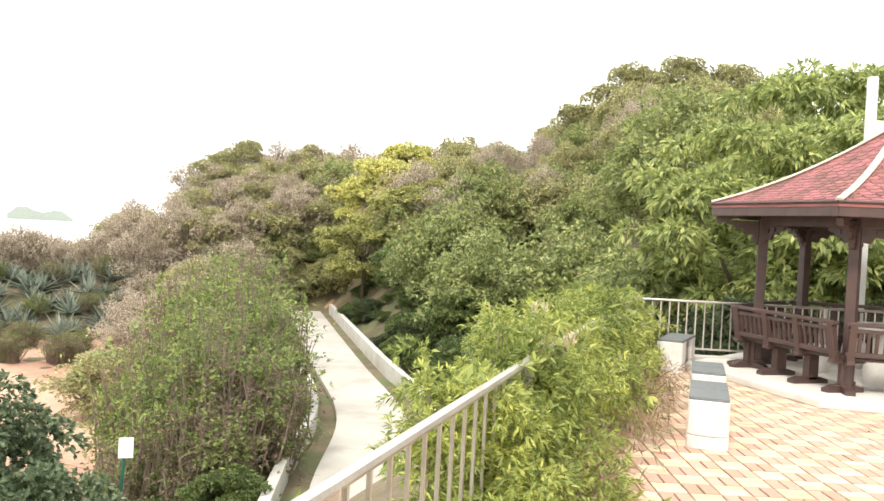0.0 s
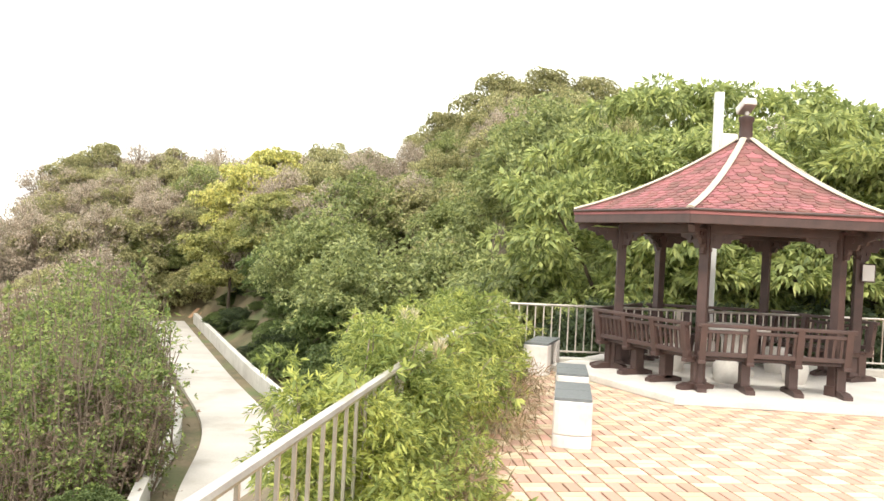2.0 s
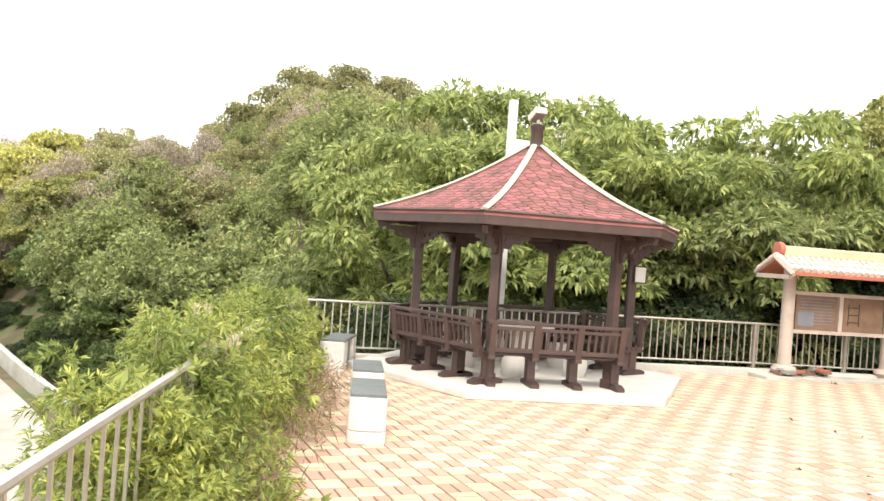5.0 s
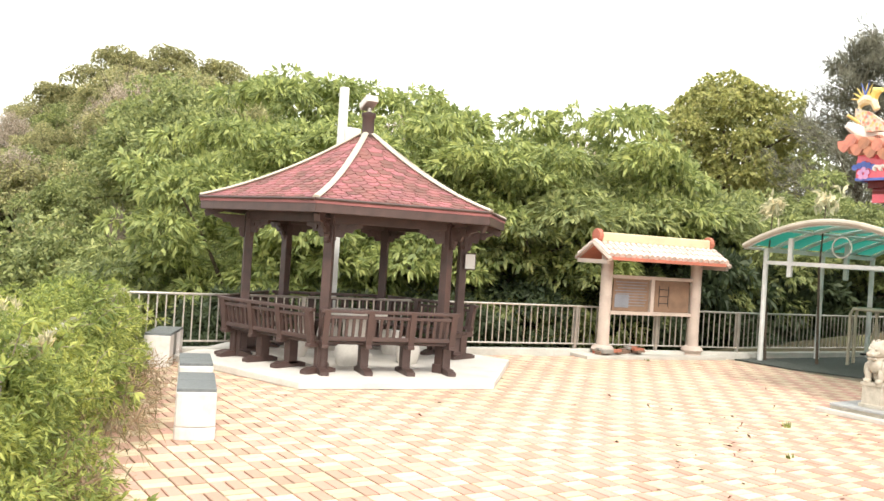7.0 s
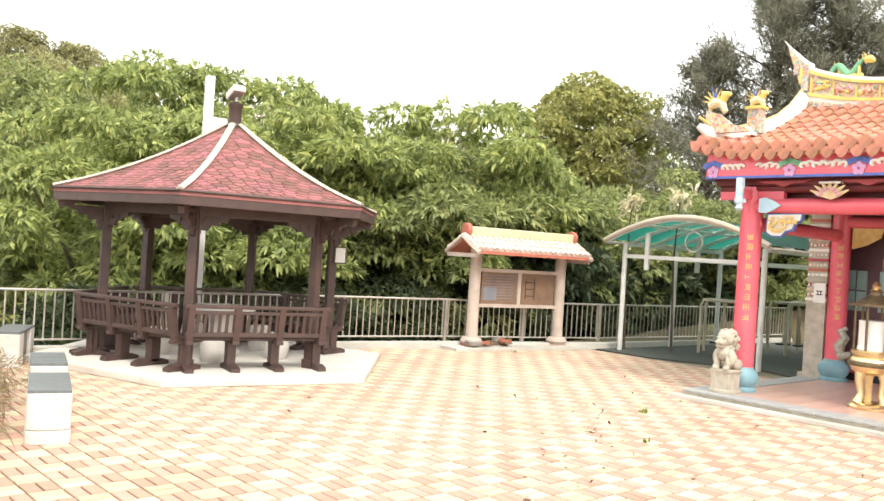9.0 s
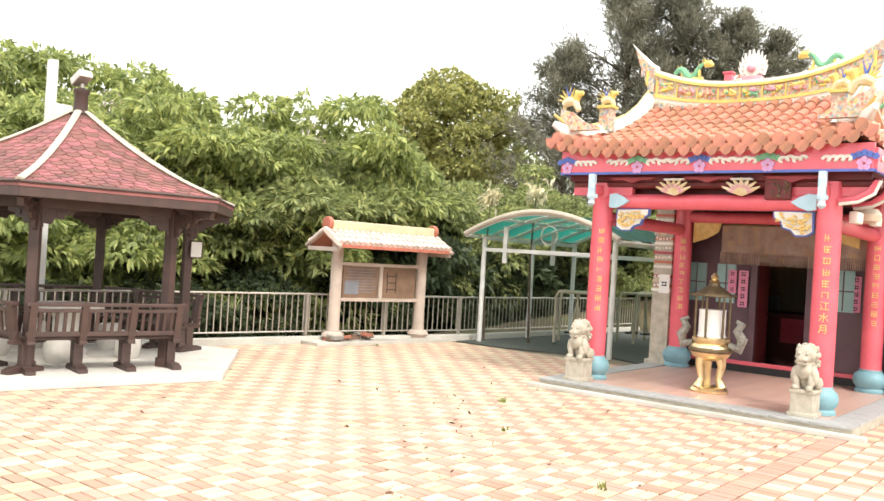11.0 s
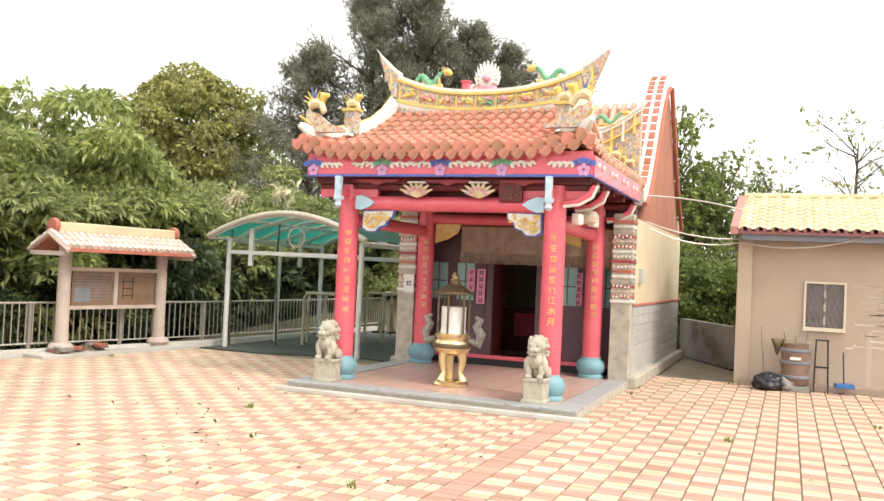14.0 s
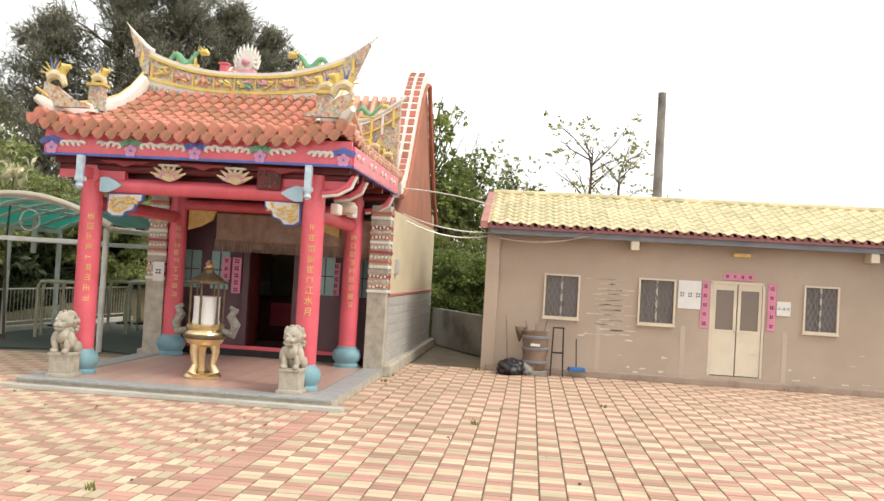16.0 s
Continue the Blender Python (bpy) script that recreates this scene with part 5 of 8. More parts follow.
    for k in range(5):
        yc = TC + (k - 2) * (0.94 if abs(k - 2) < 2 else 1.06)
        if abs(k - 2) < 2:
            for s in (-1, 1):
                g = Geo()
                for q in range(4):
                    g2 = swirl((0, 0), 0.070 - 0.006 * q, pose(10.875, yc + s * (0.19 + 0.085 * q), 3.325 + 0.02 * (q % 2), 0, 0, 90 if s > 0 else -90), 0.024)
                    g.add(g2.v, g2.f)
                part("cloud_scroll", g, "white_paint", front)
        else:
            g = Geo()
            s = 1 if k == 0 else -1
            for q in range(4):
                g2 = swirl((0, 0), 0.062, pose(10.875, yc + s * (0.18 + 0.085 * q), 3.33, 0, 0, 90 if s > 0 else -90), 0.024)
                g.add(g2.v, g2.f)
            part("cloud_scroll", g, "white_paint", front)
        fl = Geo()
        for q in range(5):
            a = radians(72 * q)
            fl.tube([(10.885, yc + 0.055 * math.sin(a), 3.27 + 0.055 * math.cos(a)), (10.868, yc + 0.055 * math.sin(a), 3.27 + 0.055 * math.cos(a))], 0.040, 7)
        part("lotus", fl, "violet_paint", front, "violet-pink painted lotus")
        lf = Geo()
        for q in (-2, -1, 0, 1, 2):
            lf.tube([(10.88, yc + q * 0.065, 3.405 - abs(q) * 0.022), (10.862, yc + q * 0.065, 3.405 - abs(q) * 0.022)], 0.046, 6)
        part("leaf_crest", lf, "blue_paint" if k % 2 == 0 else "green_paint", front)
    # cloud boards hanging behind the fascia
    for yc in (3.55, 4.71, 5.87):
        edge = [(q * 0.42, 0.02 - 0.03 * math.cos(q * 3.1) - 0.015 * math.cos(q * 9.4)) for q in between(-1, 1, 16)]
        part("cloud_board", Geo().plate([(-0.42, 0.06), (0.42, 0.06)] + [(a, b) for a, b in reversed(edge)], pose(11.70, yc, 3.17, 0, 0, 90), 0.03), "maroon", t)
    # white carved brackets at the corner towards the house
    for x0 in (11.75, 12.5, 14.9):
        br = part("corner_bracket", Geo().tube([(x0, 2.52, 3.16), (x0, 2.60, 3.02), (x0, 2.75, 2.93), (x0, 2.98, 2.90)], [0.045, 0.06, 0.05, 0.04], 8), "temple_red", t, "red bracket with a white carved edge", smooth=True)
        part("white_edge", Geo().tube([(x0 - 0.04, 2.48, 3.16), (x0 - 0.04, 2.55, 2.99), (x0 - 0.04, 2.73, 2.89), (x0 - 0.04, 2.96, 2.86)], 0.022, 6), "white_paint", br)
    # struts at the front corners, white and blue
    for y in (3.11, 6.41):
        g = Geo().box((11.48, y, 3.09), (0.10, 0.09, 0.34)).box((11.50, y, 2.93), (0.13, 0.12, 0.06)).lathe((11.48, y, 2.78), [(0.02, 0), (0.06, 0.04), (0.04, 0.08), (0.06, 0.13)], 10)
        part("hanging_strut", g, "pale_blue_paint", t, "pale blue and white hanging strut", bevel=0.01)
        part("arm", Geo().box((11.68, y, 3.03), (0.36, 0.09, 0.14)), "temple_red", t)
        part("arm", Geo().box((11.86, y, 3.03), (0.10, 1.0, 0.12)), "temple_red", t)
    # lotus brackets between the beam and the eave
    for y in (4.22, 5.20):
        g = Geo()
        for q in range(7):
            a = radians(-75 + 25 * q)
            g.tube([(11.72, y, 2.98), (11.68, y + 0.13 * math.sin(a), 3.0 + 0.12 * math.cos(a)), (11.66, y + 0.27 * math.sin(a), 3.04 + 0.17 * math.cos(a))], [0.025, 0.036, 0.010], 6)
        petals = Geo()
        for q in range(9):
            a = radians(-84 + 21 * q)
            petals.tube([(11.66, y + 0.10 * math.sin(a), 3.0 + 0.08 * math.cos(a)), (11.64, y + 0.18 * math.sin(a), 3.01 + 0.12 * math.cos(a))], [0.022, 0.006], 5)
        br = part("lotus_bracket", g, "glaze_white", t, "pink and white lotus bracket", smooth=True)
        part("petals", petals, "pink_paint", br, "pink lotus petals")
        part("bracket_cap", Geo().box((11.70, y, 3.19), (0.10, 0.30, 0.03)), "white_paint", br, bevel=0.01)
    plaque = part("plaque", Geo().box((11.74, 3.74, 3.08), (0.06, 0.36, 0.34)), "dark_red", t, "dark carved panel with gilded relief", bevel=0.03)
    relief = Geo()
    rngq = random.Random(12)
    for k in range(26):
        yq, zq = 3.74 + rngq.uniform(-0.15, 0.15), 3.08 + rngq.uniform(-0.14, 0.14)
        relief.tube([(11.70, yq, zq), (11.70, yq + rngq.uniform(-0.04, 0.04), zq + rngq.uniform(-0.04, 0.04))], 0.014, 5)
    part("relief", relief, "bronze", plaque)
    # eave shade is painted into the board, ceiling and purlins with dark red
    part("carved_board", Geo().box((12.05, TC, 3.09), (0.05, 3.2, 0.26)), "dark_red", t, "carved board under the eave, coloured dark for its shade")
    part("ceiling", Geo().box((13.5, 4.765, 3.30), (3.84, 4.4, 0.05)), "dark_red", t, "red porch ceiling, shade painted into its colour")
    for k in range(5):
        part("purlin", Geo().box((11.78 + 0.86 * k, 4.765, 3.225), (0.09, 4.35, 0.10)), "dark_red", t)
    # carved heads and jars on the side
    part("carved_block", Geo().box((12.2, 2.86, 2.72), (0.30, 0.12, 0.16)), "white_paint", t, "white carved bracket block", bevel=0.03)
    part("carved_block", Geo().box((13.7, 2.95, 2.78), (0.34, 0.12, 0.16)), "white_paint", t, "white carved bracket block", bevel=0.03)
    lamp = part("side_lamp", Geo().lathe((13.3, 2.98, 2.72), [(0.05, 0), (0.17, 0.03), (0.20, 0.12), (0.15, 0.20), (0.04, 0.22)], 14), "cream_paint", t, "round cream lamp", smooth=True)
    # porch roof
    roof = part("porch_roof", Geo().sheet([[(tile_run(v)[0], TC + u * (2.42 - 0.62 * min(1, v / 0.5)), tile_run(v)[1] - 0.03 + corner_lift(TC + u * 2.42, v)) for u in between(-1, 1, 14)] for v in between(0, 1, 8)], 0.06), "roof_clay", t, "clay tiled porch roof with swallowtail ridge")
    part("rear_slope", Geo().sheet([[(13.15 + 2.55 * v, TC + u * 1.9, 4.43 - 0.85 * v) for u in between(-1, 1, 4)] for v in between(0, 1, 5)], 0.06), "roof_clay", roof)
    seg, pitch = 8, 0.208
    cols = [TC + pitch * k for k in range(-11, 12)]
    seg_mesh = {}
    for y in cols:
        room = 1.0 if abs(y - TC) < 1.82 else max(0.0, 0.5 * (2.46 - abs(y - TC)) / 0.62)
        for s in range(seg):
            v0, v1 = s / seg, (s + 1.12) / seg
            if v1 > room + 0.10:
                continue
            lift = corner_lift(y, v0)
            key = (s, round(lift, 2))
            if key not in seg_mesh:
                (x0, z0), (x1, z1) = tile_run(v0), tile_run(min(1, v1))
                g = Geo().tube([(x0 - 0.02, 0, z0 + 0.045 + lift), (x1, 0, z1 + 0.030 + corner_lift(y, v1))], [0.080, 0.073], 9)
                seg_mesh[key] = part("barrel_tile", g, "roof_clay_piece", roof, smooth=True)
                seg_mesh[key].matrix_basis = pose(0, y, 0)
            else:
                shared("barrel_tile", seg_mesh[key].data, roof, pose(0, y, 0))
    drip = None
    for y in [TC + pitch * (k + 0.5) for k in range(-12, 12)]:
        m = pose(10.72, y, 3.52 + corner_lift(y, 0))
        if drip is None:
            drip = part("drip_tile", Geo().plate([(-0.10, 0.05), (0.10, 0.05), (0.09, -0.03), (0.05, -0.085), (0, -0.11), (-0.05, -0.085), (-0.09, -0.03)], pose(0, 0, 0, 0, 0, 90), 0.03), "roof_clay_piece", roof)
            drip.matrix_basis = m
        else:
            shared("drip_tile", drip.data, roof, m)
    disc = None
    for y in cols:
        m = pose(10.70, y, 3.60 + corner_lift(y, 0))
        if disc is None:
            disc = part("end_tile", Geo().tube([(0, 0, 0), (0.05, 0, 0)], 0.086, 12), "roof_clay_piece", roof)
            disc.matrix_basis = m
        else:
            shared("end_tile", disc.data, roof, m)
    # side slopes: short barrel tiles along the flanks
    for y_out, s in ((2.24, 1), (7.12, -1)):
        g = Geo()
        for k in range(23):
            x = 10.95 + 0.208 * k
            up = 0.16 * max(0, (12.0 - x) / 1.2) ** 2
            reach = min(1.0, (x - 10.75) / 1.3)
            g.tube([(x, y_out, 3.58 + up), (x, y_out + s * 0.75 * reach, 3.58 + up * (1 - 0.7 * reach) + 0.32 * reach)], 0.066, 8)
            g.tube([(x + 0.104, y_out - s * 0.02, 3.51 + up), (x + 0.104, y_out + s * 0.03, 3.53 + up)], 0.07, 8)
        tagged(part("side_tiles", g, "roof_clay", roof, smooth=True), kind="stuff")
        xs = between(10.8, 15.6, 12)
        part("side_deck", Geo().sheet([[(x, y_out + s * 0.04, 3.55 + 0.16 * max(0, (12.0 - x) / 1.2) ** 2) for x in xs], [(x, y_out + s * (0.05 + 0.73 * min(1, max(0.02, (x - 10.75) / 1.3))), 3.55 + 0.33 * min(1, (x - 10.75) / 1.3) + 0.05 * max(0, (12.0 - x) / 1.2)) for x in xs]], 0.05), "roof_clay", roof)
        part("gable_panel", Geo().plate([(-1.9, 0), (1.9, 0), (0.0, 0.62)], pose(13.15, y_out + s * 0.66, 3.86), 0.06), "white_paint", roof)
    # ridge
    ys = between(TC - 1.72, TC + 1.72, 24)

    def arc(y, mid, rise):
        return mid + rise * (abs(y - TC) / 1.72) ** 2.4

    ridge = part("ridge", ribbon(13.15, 0.24, ys, lambda y: arc(y, 4.36, 0.16), lambda y: arc(y, 4.50, 0.18)), "white_paint", roof, "curved white ridge with painted panels")
    part("ridge_strip", ribbon(13.15, 0.28, ys, lambda y: arc(y, 4.50, 0.18), lambda y: arc(y, 4.545, 0.185)), "yellow_paint", ridge)
    part("ridge_body", ribbon(13.15, 0.20, ys, lambda y: arc(y, 4.545, 0.185), lambda y: arc(y, 4.75, 0.28)), "panel_grey", ridge)
    part("ridge_strip", ribbon(13.15, 0.27, ys, lambda y: arc(y, 4.75, 0.28), lambda y: arc(y, 4.79, 0.29)), "yellow_paint", ridge)
    part("ridge_cap", ribbon(13.15, 0.24, ys, lambda y: arc(y, 4.79, 0.29), lambda y: arc(y, 4.84, 0.30)), "white_paint", ridge)
    teeth = Geo()
    for k in range(34):
        y = TC - 1.66 + 3.32 * k / 33
        teeth.box((13.01, y, arc(y, 4.42, 0.16)), (0.03, 0.06, 0.05))
    part("ridge_teeth", teeth, "panel_grey", ridge)
    rng = random.Random(3)
    for k in range(9):
        y = TC - 1.5 + 3.0 * k / 8
        z = arc(y, 4.65, 0.235)
        frame_geo = Geo().box((13.04, y + 0.18, z), (0.02, 0.025, 0.20))
        part("panel_post", frame_geo, "yellow_paint", ridge)
        for q in range(9):
            part("flower", Geo().tube([(13.05, y + rng.uniform(-0.14, 0.14), z + rng.uniform(-0.06, 0.06)), (13.02, y + rng.uniform(-0.14, 0.14), z + rng.uniform(-0.06, 0.06))], rng.uniform(0.014, 0.032), 6), rng.choice(["green_paint", "pink_paint", "yellow_paint", "yellow_paint", "gold_paint", "roof_clay"]), ridge)
    for s in (-1, 1):
        y0 = TC + s * 1.72
        pts_lo, pts_hi = [], []
        for k in range(9):
            u = k / 8
            y = y0 + s * 0.42 * u
            pts_hi.append((y, 5.14 + (0.34 if s > 0 else 0.25) * u ** 1.3))
            pts_lo.append((y, 4.55 + (0.90 if s > 0 else 0.81) * u ** 1.2))
        outline = [(p[0] - TC, p[1]) for p in pts_lo] + [(p[0] - TC, p[1]) for p in pts_hi[::-1]]
        tl_part = part("swallowtail", Geo().plate(outline, pose(13.15, TC, 0, 0, 0, 90), 0.17), "panel_grey", ridge, "upswept painted swallowtail")
        part("tail_cap", Geo().tube([(13.15, p[0], p[1] + 0.01) for p in pts_hi] + [(13.15, y0 + s * 0.54, 5.62 if s > 0 else 5.50)], [0.045] * 6 + [0.035, 0.03, 0.02, 0.006], 7), "white_paint", tl_part, smooth=True)
        part("tail_flower", Geo().box((13.05, y0 + s * 0.08, 4.88), (0.03, 0.13, 0.24)).box((13.05, y0 + s * 0.25, 5.12), (0.03, 0.09, 0.18)), "panel_grey", tl_part, bevel=0.01)
        part("tail_flower", Geo().box((13.05, y0 + s * 0.165, 5.0), (0.03, 0.05, 0.24)).box((13.05, y0 - s * 0.03, 4.82), (0.03, 0.05, 0.26)), "yellow_paint", tl_part, bevel=0.01)
        dragon("dragon", ridge, TC + s * 1.12, 4.93, 13.15, -s, 0.36)
        # descending ridge, coped in white
        yd = TC + s * 1.82
        curve = [(13.0, 4.62), (12.6, 4.33), (12.2, 4.12), (11.8, 3.99), (11.55, 3.95)]
        hip = part("descending_ridge", Geo().tube([(x, yd - s * 0.02, z) for x, z in curve], 0.11, 8, 1.3), "white_paint", roof, "white descending ridge", smooth=True)
        part("ridge_line", Geo().tube([(x, yd, z + 0.15) for x, z in curve], 0.024, 6), "gold_paint", hip, smooth=True)
        part("end_block", Geo().box((11.5, yd, 4.08), (0.18, 0.22, 0.36)), "panel_grey", hip, "painted end block", bevel=0.015)
        part("end_cap", Geo().box((11.5, yd, 4.275), (0.24, 0.28, 0.04)), "yellow_paint", hip)
        beast("beast", hip, 11.5, yd, 4.28, 0.24, s)
        corner = [(11.55, yd, 3.93), (11.25, TC + s * 2.08, 3.84), (10.95, TC + s * 2.30, 3.86), (10.80, TC + s * 2.42, 3.96)]
        cr = part("corner_ridge", Geo().tube(corner, [0.10, 0.10, 0.09, 0.04], 8, 1.2), "white_paint", roof, "white corner ridge", smooth=True)
        part("ridge_line", Geo().tube([(p[0], p[1], p[2] + 0.13) for p in corner], 0.022, 6), "gold_paint", cr)
        part("end_panel", Geo().plate([(-0.55, 0.0), (0.16, 0.0), (0.16, 0.34), (-0.05, 0.28), (-0.28, 0.12), (-0.55, 0.05)], pose(10.98, TC + s * 2.22, 3.86, 0, 0, 90 if s > 0 else -90), 0.10), "panel_grey", cr, "painted panel")
        beast("beast", cr, 10.98, TC + s * 2.22, 4.16, 0.30, s)
    # flaming pearl
    pearl = part("flaming_pearl", Geo().tube([(13.10, TC + 0.02, 5.02), (13.20, TC + 0.02, 5.02)], 0.13, 20), "white_paint", ridge, "white flaming pearl with a red heart", smooth=True)
    fl = Geo()
    for k in range(11):
        a = radians(-115 + 23 * k)
        fl.tube([(13.15, TC + 0.02 + 0.09 * math.sin(a), 5.02 + 0.09 * math.cos(a)), (13.15, TC + 0.02 + 0.19 * math.sin(a * 0.9), 5.03 + 0.20 * math.cos(a)), (13.15, TC + 0.02 + 0.25 * math.sin(a * 0.75), 5.08 + 0.25 * math.cos(a * 0.8))], [0.045, 0.035, 0.008], 6)
    part("flames", fl, "white_paint", pearl)
    part("heart", Geo().lathe((0, 0, 0), [(0.01, -0.07), (0.06, -0.04), (0.075, 0), (0.06, 0.04), (0.01, 0.07)], 12), "pink_paint", pearl, smooth=True).matrix_basis = pose(13.06, TC + 0.02, 5.02)
    part("stand", Geo().box((13.15, TC + 0.02, 4.87), (0.14, 0.34, 0.08)), "pink_paint", pearl, bevel=0.02)
    part("small_shrine", Geo().box((13.15, TC + 0.42, 4.90), (0.12, 0.13, 0.16)).box((13.15, TC + 0.42, 4.99), (0.16, 0.18, 0.03)), "temple_red", ridge, bevel=0.01)

    # the roof as a whole sits a little in front of the columns
    roof.matrix_basis = Matrix.Translation((11.45 - 10.75 * 0.946, 4.86 - TC * 0.955, 1.9 - 1.9 * 1.052)) @ Matrix.Diagonal((0.946, 0.955, 1.052, 1))

    # ---- hall behind the porch
    zt = 2.96
    for y, s in ((2.5, 1), (6.9, -1)):
        yc = y + s * 0.14
        part("side_wall", Geo().box((18.35, yc, (1.42 + zt) / 2), (6.6, 0.28, zt - 1.42)), "cream_wall", t, "cream rendered side wall")
        base = part("wall_base", Geo().box((18.35, yc, 0.71), (6.62, 0.27, 1.42)), "white_paint", t, "grey tiled dado with white joints")
        tile = None
        for row in range(7):
            n = 11
            for k in range(n):
                x = 15.06 + 6.58 * (k + 0.5) / n
                m = pose(x, y - s * 0.004, 0.22 + 0.17 * row + 0.085)
                if s < 0:
                    continue
                if tile is None:
                    tile = part("dado_tile", Geo().box((0, 0, 0), (6.58 / n - 0.02, 0.02, 0.148)), "grey_tile", base)
                    tile.matrix_basis = m
                else:
                    shared("dado_tile", tile.data, base, m)
        part("plinth", Geo().box((18.4, y - s * 0.06, 0.10), (6.9, 0.16, 0.2)), "stone", t, bevel=0.02)
        part("string_course", Geo().box((18.35, y - s * 0.015, 1.44), (6.62, 0.05, 0.03)), "brick_red", t)
        gable = [(15.7, 2.96), (16.1, 3.25), (16.7, 3.95), (17.4, 4.9), (18.1, 5.75), (18.5, 5.9), (18.9, 5.75), (19.6, 4.9), (20.3, 3.95), (20.9, 3.25), (21.5, 2.96)]
        part("gable", Geo().plate([(x, z) for x, z in gable], pose(0, yc, 0), 0.26), "gable_red", t, "orange-red gable wall")
        # gable ridge: white curved band with red brick panels on its front edge
        front_curve = [(15.55, 3.36), (15.75, 3.40), (16.05, 3.58), (16.4, 3.95), (16.8, 4.50), (17.2, 5.06), (17.6, 5.55), (17.95, 5.88), (18.2, 6.02)]
        g, pts, faces, n = Geo(), [], [], len(front_curve)
        for i, (xa, za) in enumerate(front_curve):
            (xl, zl), (xh, zh) = front_curve[max(0, i - 1)], front_curve[min(n - 1, i + 1)]
            nrm = Vector((-(zh - zl), 0, xh - xl)).normalized() * 0.14
            pts += [(xa + e * nrm.x, yc + q * 0.19, za + e * nrm.z) for q in (-1, 1) for e in (-1, 1)]
        for i in range(n - 1):
            k, m = 4 * i, 4 * i + 4
            faces += [(k, k + 1, m + 1, m), (k + 2, m + 2, m + 3, k + 3), (k + 1, k + 3, m + 3, m + 1), (k, m, m + 2, k + 2)]
        g.add(pts, faces + [(0, 2, 3, 1), (4 * n - 4, 4 * n - 3, 4 * n - 1, 4 * n - 2)])
        gr = part("gable_ridge", g, "white_paint", t, "white gable ridge with red brick panels")
        for (xa, za), (xb, zb) in zip(front_curve, front_curve[1:]):
            for h in range(3):
                for q in (-1, 1):
                    u0, u1 = h / 3 + 0.05, (h + 1) / 3 - 0.05
                    nrm = Vector((-(zb - za), 0, xb - xa)).normalized()
                    a, b = Vector((xa + (xb - xa) * u0, yc + q * 0.095, za + (zb - za) * u0)), Vector((xa + (xb - xa) * u1, yc + q * 0.095, za + (zb - za) * u1))
                    pts = [p + nrm * e + Vector((0, w, 0)) for p in (a, b) for w in (-0.06, 0.06) for e in (0.10, 0.155)]
                    part("brick", Geo().add(pts, [(0, 1, 5, 4), (2, 6, 7, 3), (1, 3, 7, 5), (0, 4, 6, 2), (0, 2, 3, 1), (4, 5, 7, 6)]), "brick_red", gr)
        edge = Geo().tube([(x, y - s * 0.06, z - 0.12) for x, z in front_curve] + [(18.6, y - s * 0.06, 5.98), (19.4, y - s * 0.06, 5.0), (20.4, y - s * 0.06, 3.85), (21.4, y - s * 0.06, 3.1)], 0.05, 6)
        part("verge", edge, "brick_red", gr)
        # front pier with painted bands
        pier = part("pier", Geo().box((15.02, y + s * 0.17, 1.56), (0.34, 0.34, 2.9)), "stone", t, "stone pier with painted relief bands", bevel=0.01)
        rngp = random.Random(int(y * 10))
        for k in range(17):
            z = 1.50 + 0.086 * k
            wide = 0.375 if k % 4 == 0 else 0.352
            part("relief_band", Geo().box((15.02, y + s * 0.17, z), (wide, wide, 0.05)), ("white_paint", "brick_red", "panel_grey", "maroon", "stone")[k % 5], pier, bevel=0.004)
            if k % 2:
                chip = Geo()
                for q in range(5):
                    chip.box((14.835, y + s * 0.17 - 0.13 + 0.065 * q, z + rngp.uniform(-0.012, 0.012)), (0.02, rngp.uniform(0.02, 0.045), 0.04))
                part("relief", chip, "white_paint", pier)
    main = part("main_roof", Geo().sheet([[(15.5 + 3.0 * v, yy, 3.28 + 2.3 * (0.55 * v + 0.45 * v * v)) for yy in between(2.6, 6.8, 6)] for v in between(0, 1, 6)] + [[(18.5 + 3.2 * v, yy, 5.58 - 2.5 * v) for yy in between(2.6, 6.8, 6)] for v in (0.5, 1.0)], 0.08), "roof_clay", t, "clay tiled roof of the hall")
    g = Geo()
    for k in range(20):
        yy = 2.8 + 0.2 * k
        g.tube([(15.45 + 3.0 * v, yy, 3.33 + 2.3 * (0.55 * v + 0.45 * v * v)) for v in between(0, 1, 6)], 0.07, 7)
    part("barrel_tiles", g, "roof_clay", main, smooth=True)
    def sweep(y):
        return 4.60 + 0.42 * max(0.0, (3.4 - y) / 0.85) ** 1.6

    ye = between(2.55, 3.7, 12)
    inner = part("inner_ridge", ribbon(15.55, 0.18, ye, lambda y: 3.55, lambda y: sweep(y) - 0.06), "panel_grey", main, "painted ridge end on the hall roof")
    part("ridge_cap", Geo().tube([(15.55, y, sweep(y)) for y in between(2.44, 3.7, 12)], [0.012] + [0.04] * 12, 6), "white_paint", inner)
    part("ridge_strip", Geo().tube([(15.44, y, sweep(y) - 0.30) for y in ye], 0.022, 6), "yellow_paint", inner)
    part("ridge_strip", Geo().tube([(15.44, y, sweep(y) - 0.10) for y in ye], 0.016, 6), "white_paint", inner)
    for k in range(4):
        part("panel_post", Geo().box((15.44, 2.66 + 0.20 * k, sweep(2.66 + 0.20 * k) - 0.26), (0.04, 0.045, 0.38)), ("yellow_paint", "white_paint")[k % 2], inner, bevel=0.008)
    dragon("dragon", inner, 3.12, sweep(3.1), 15.55, -1, 0.32)
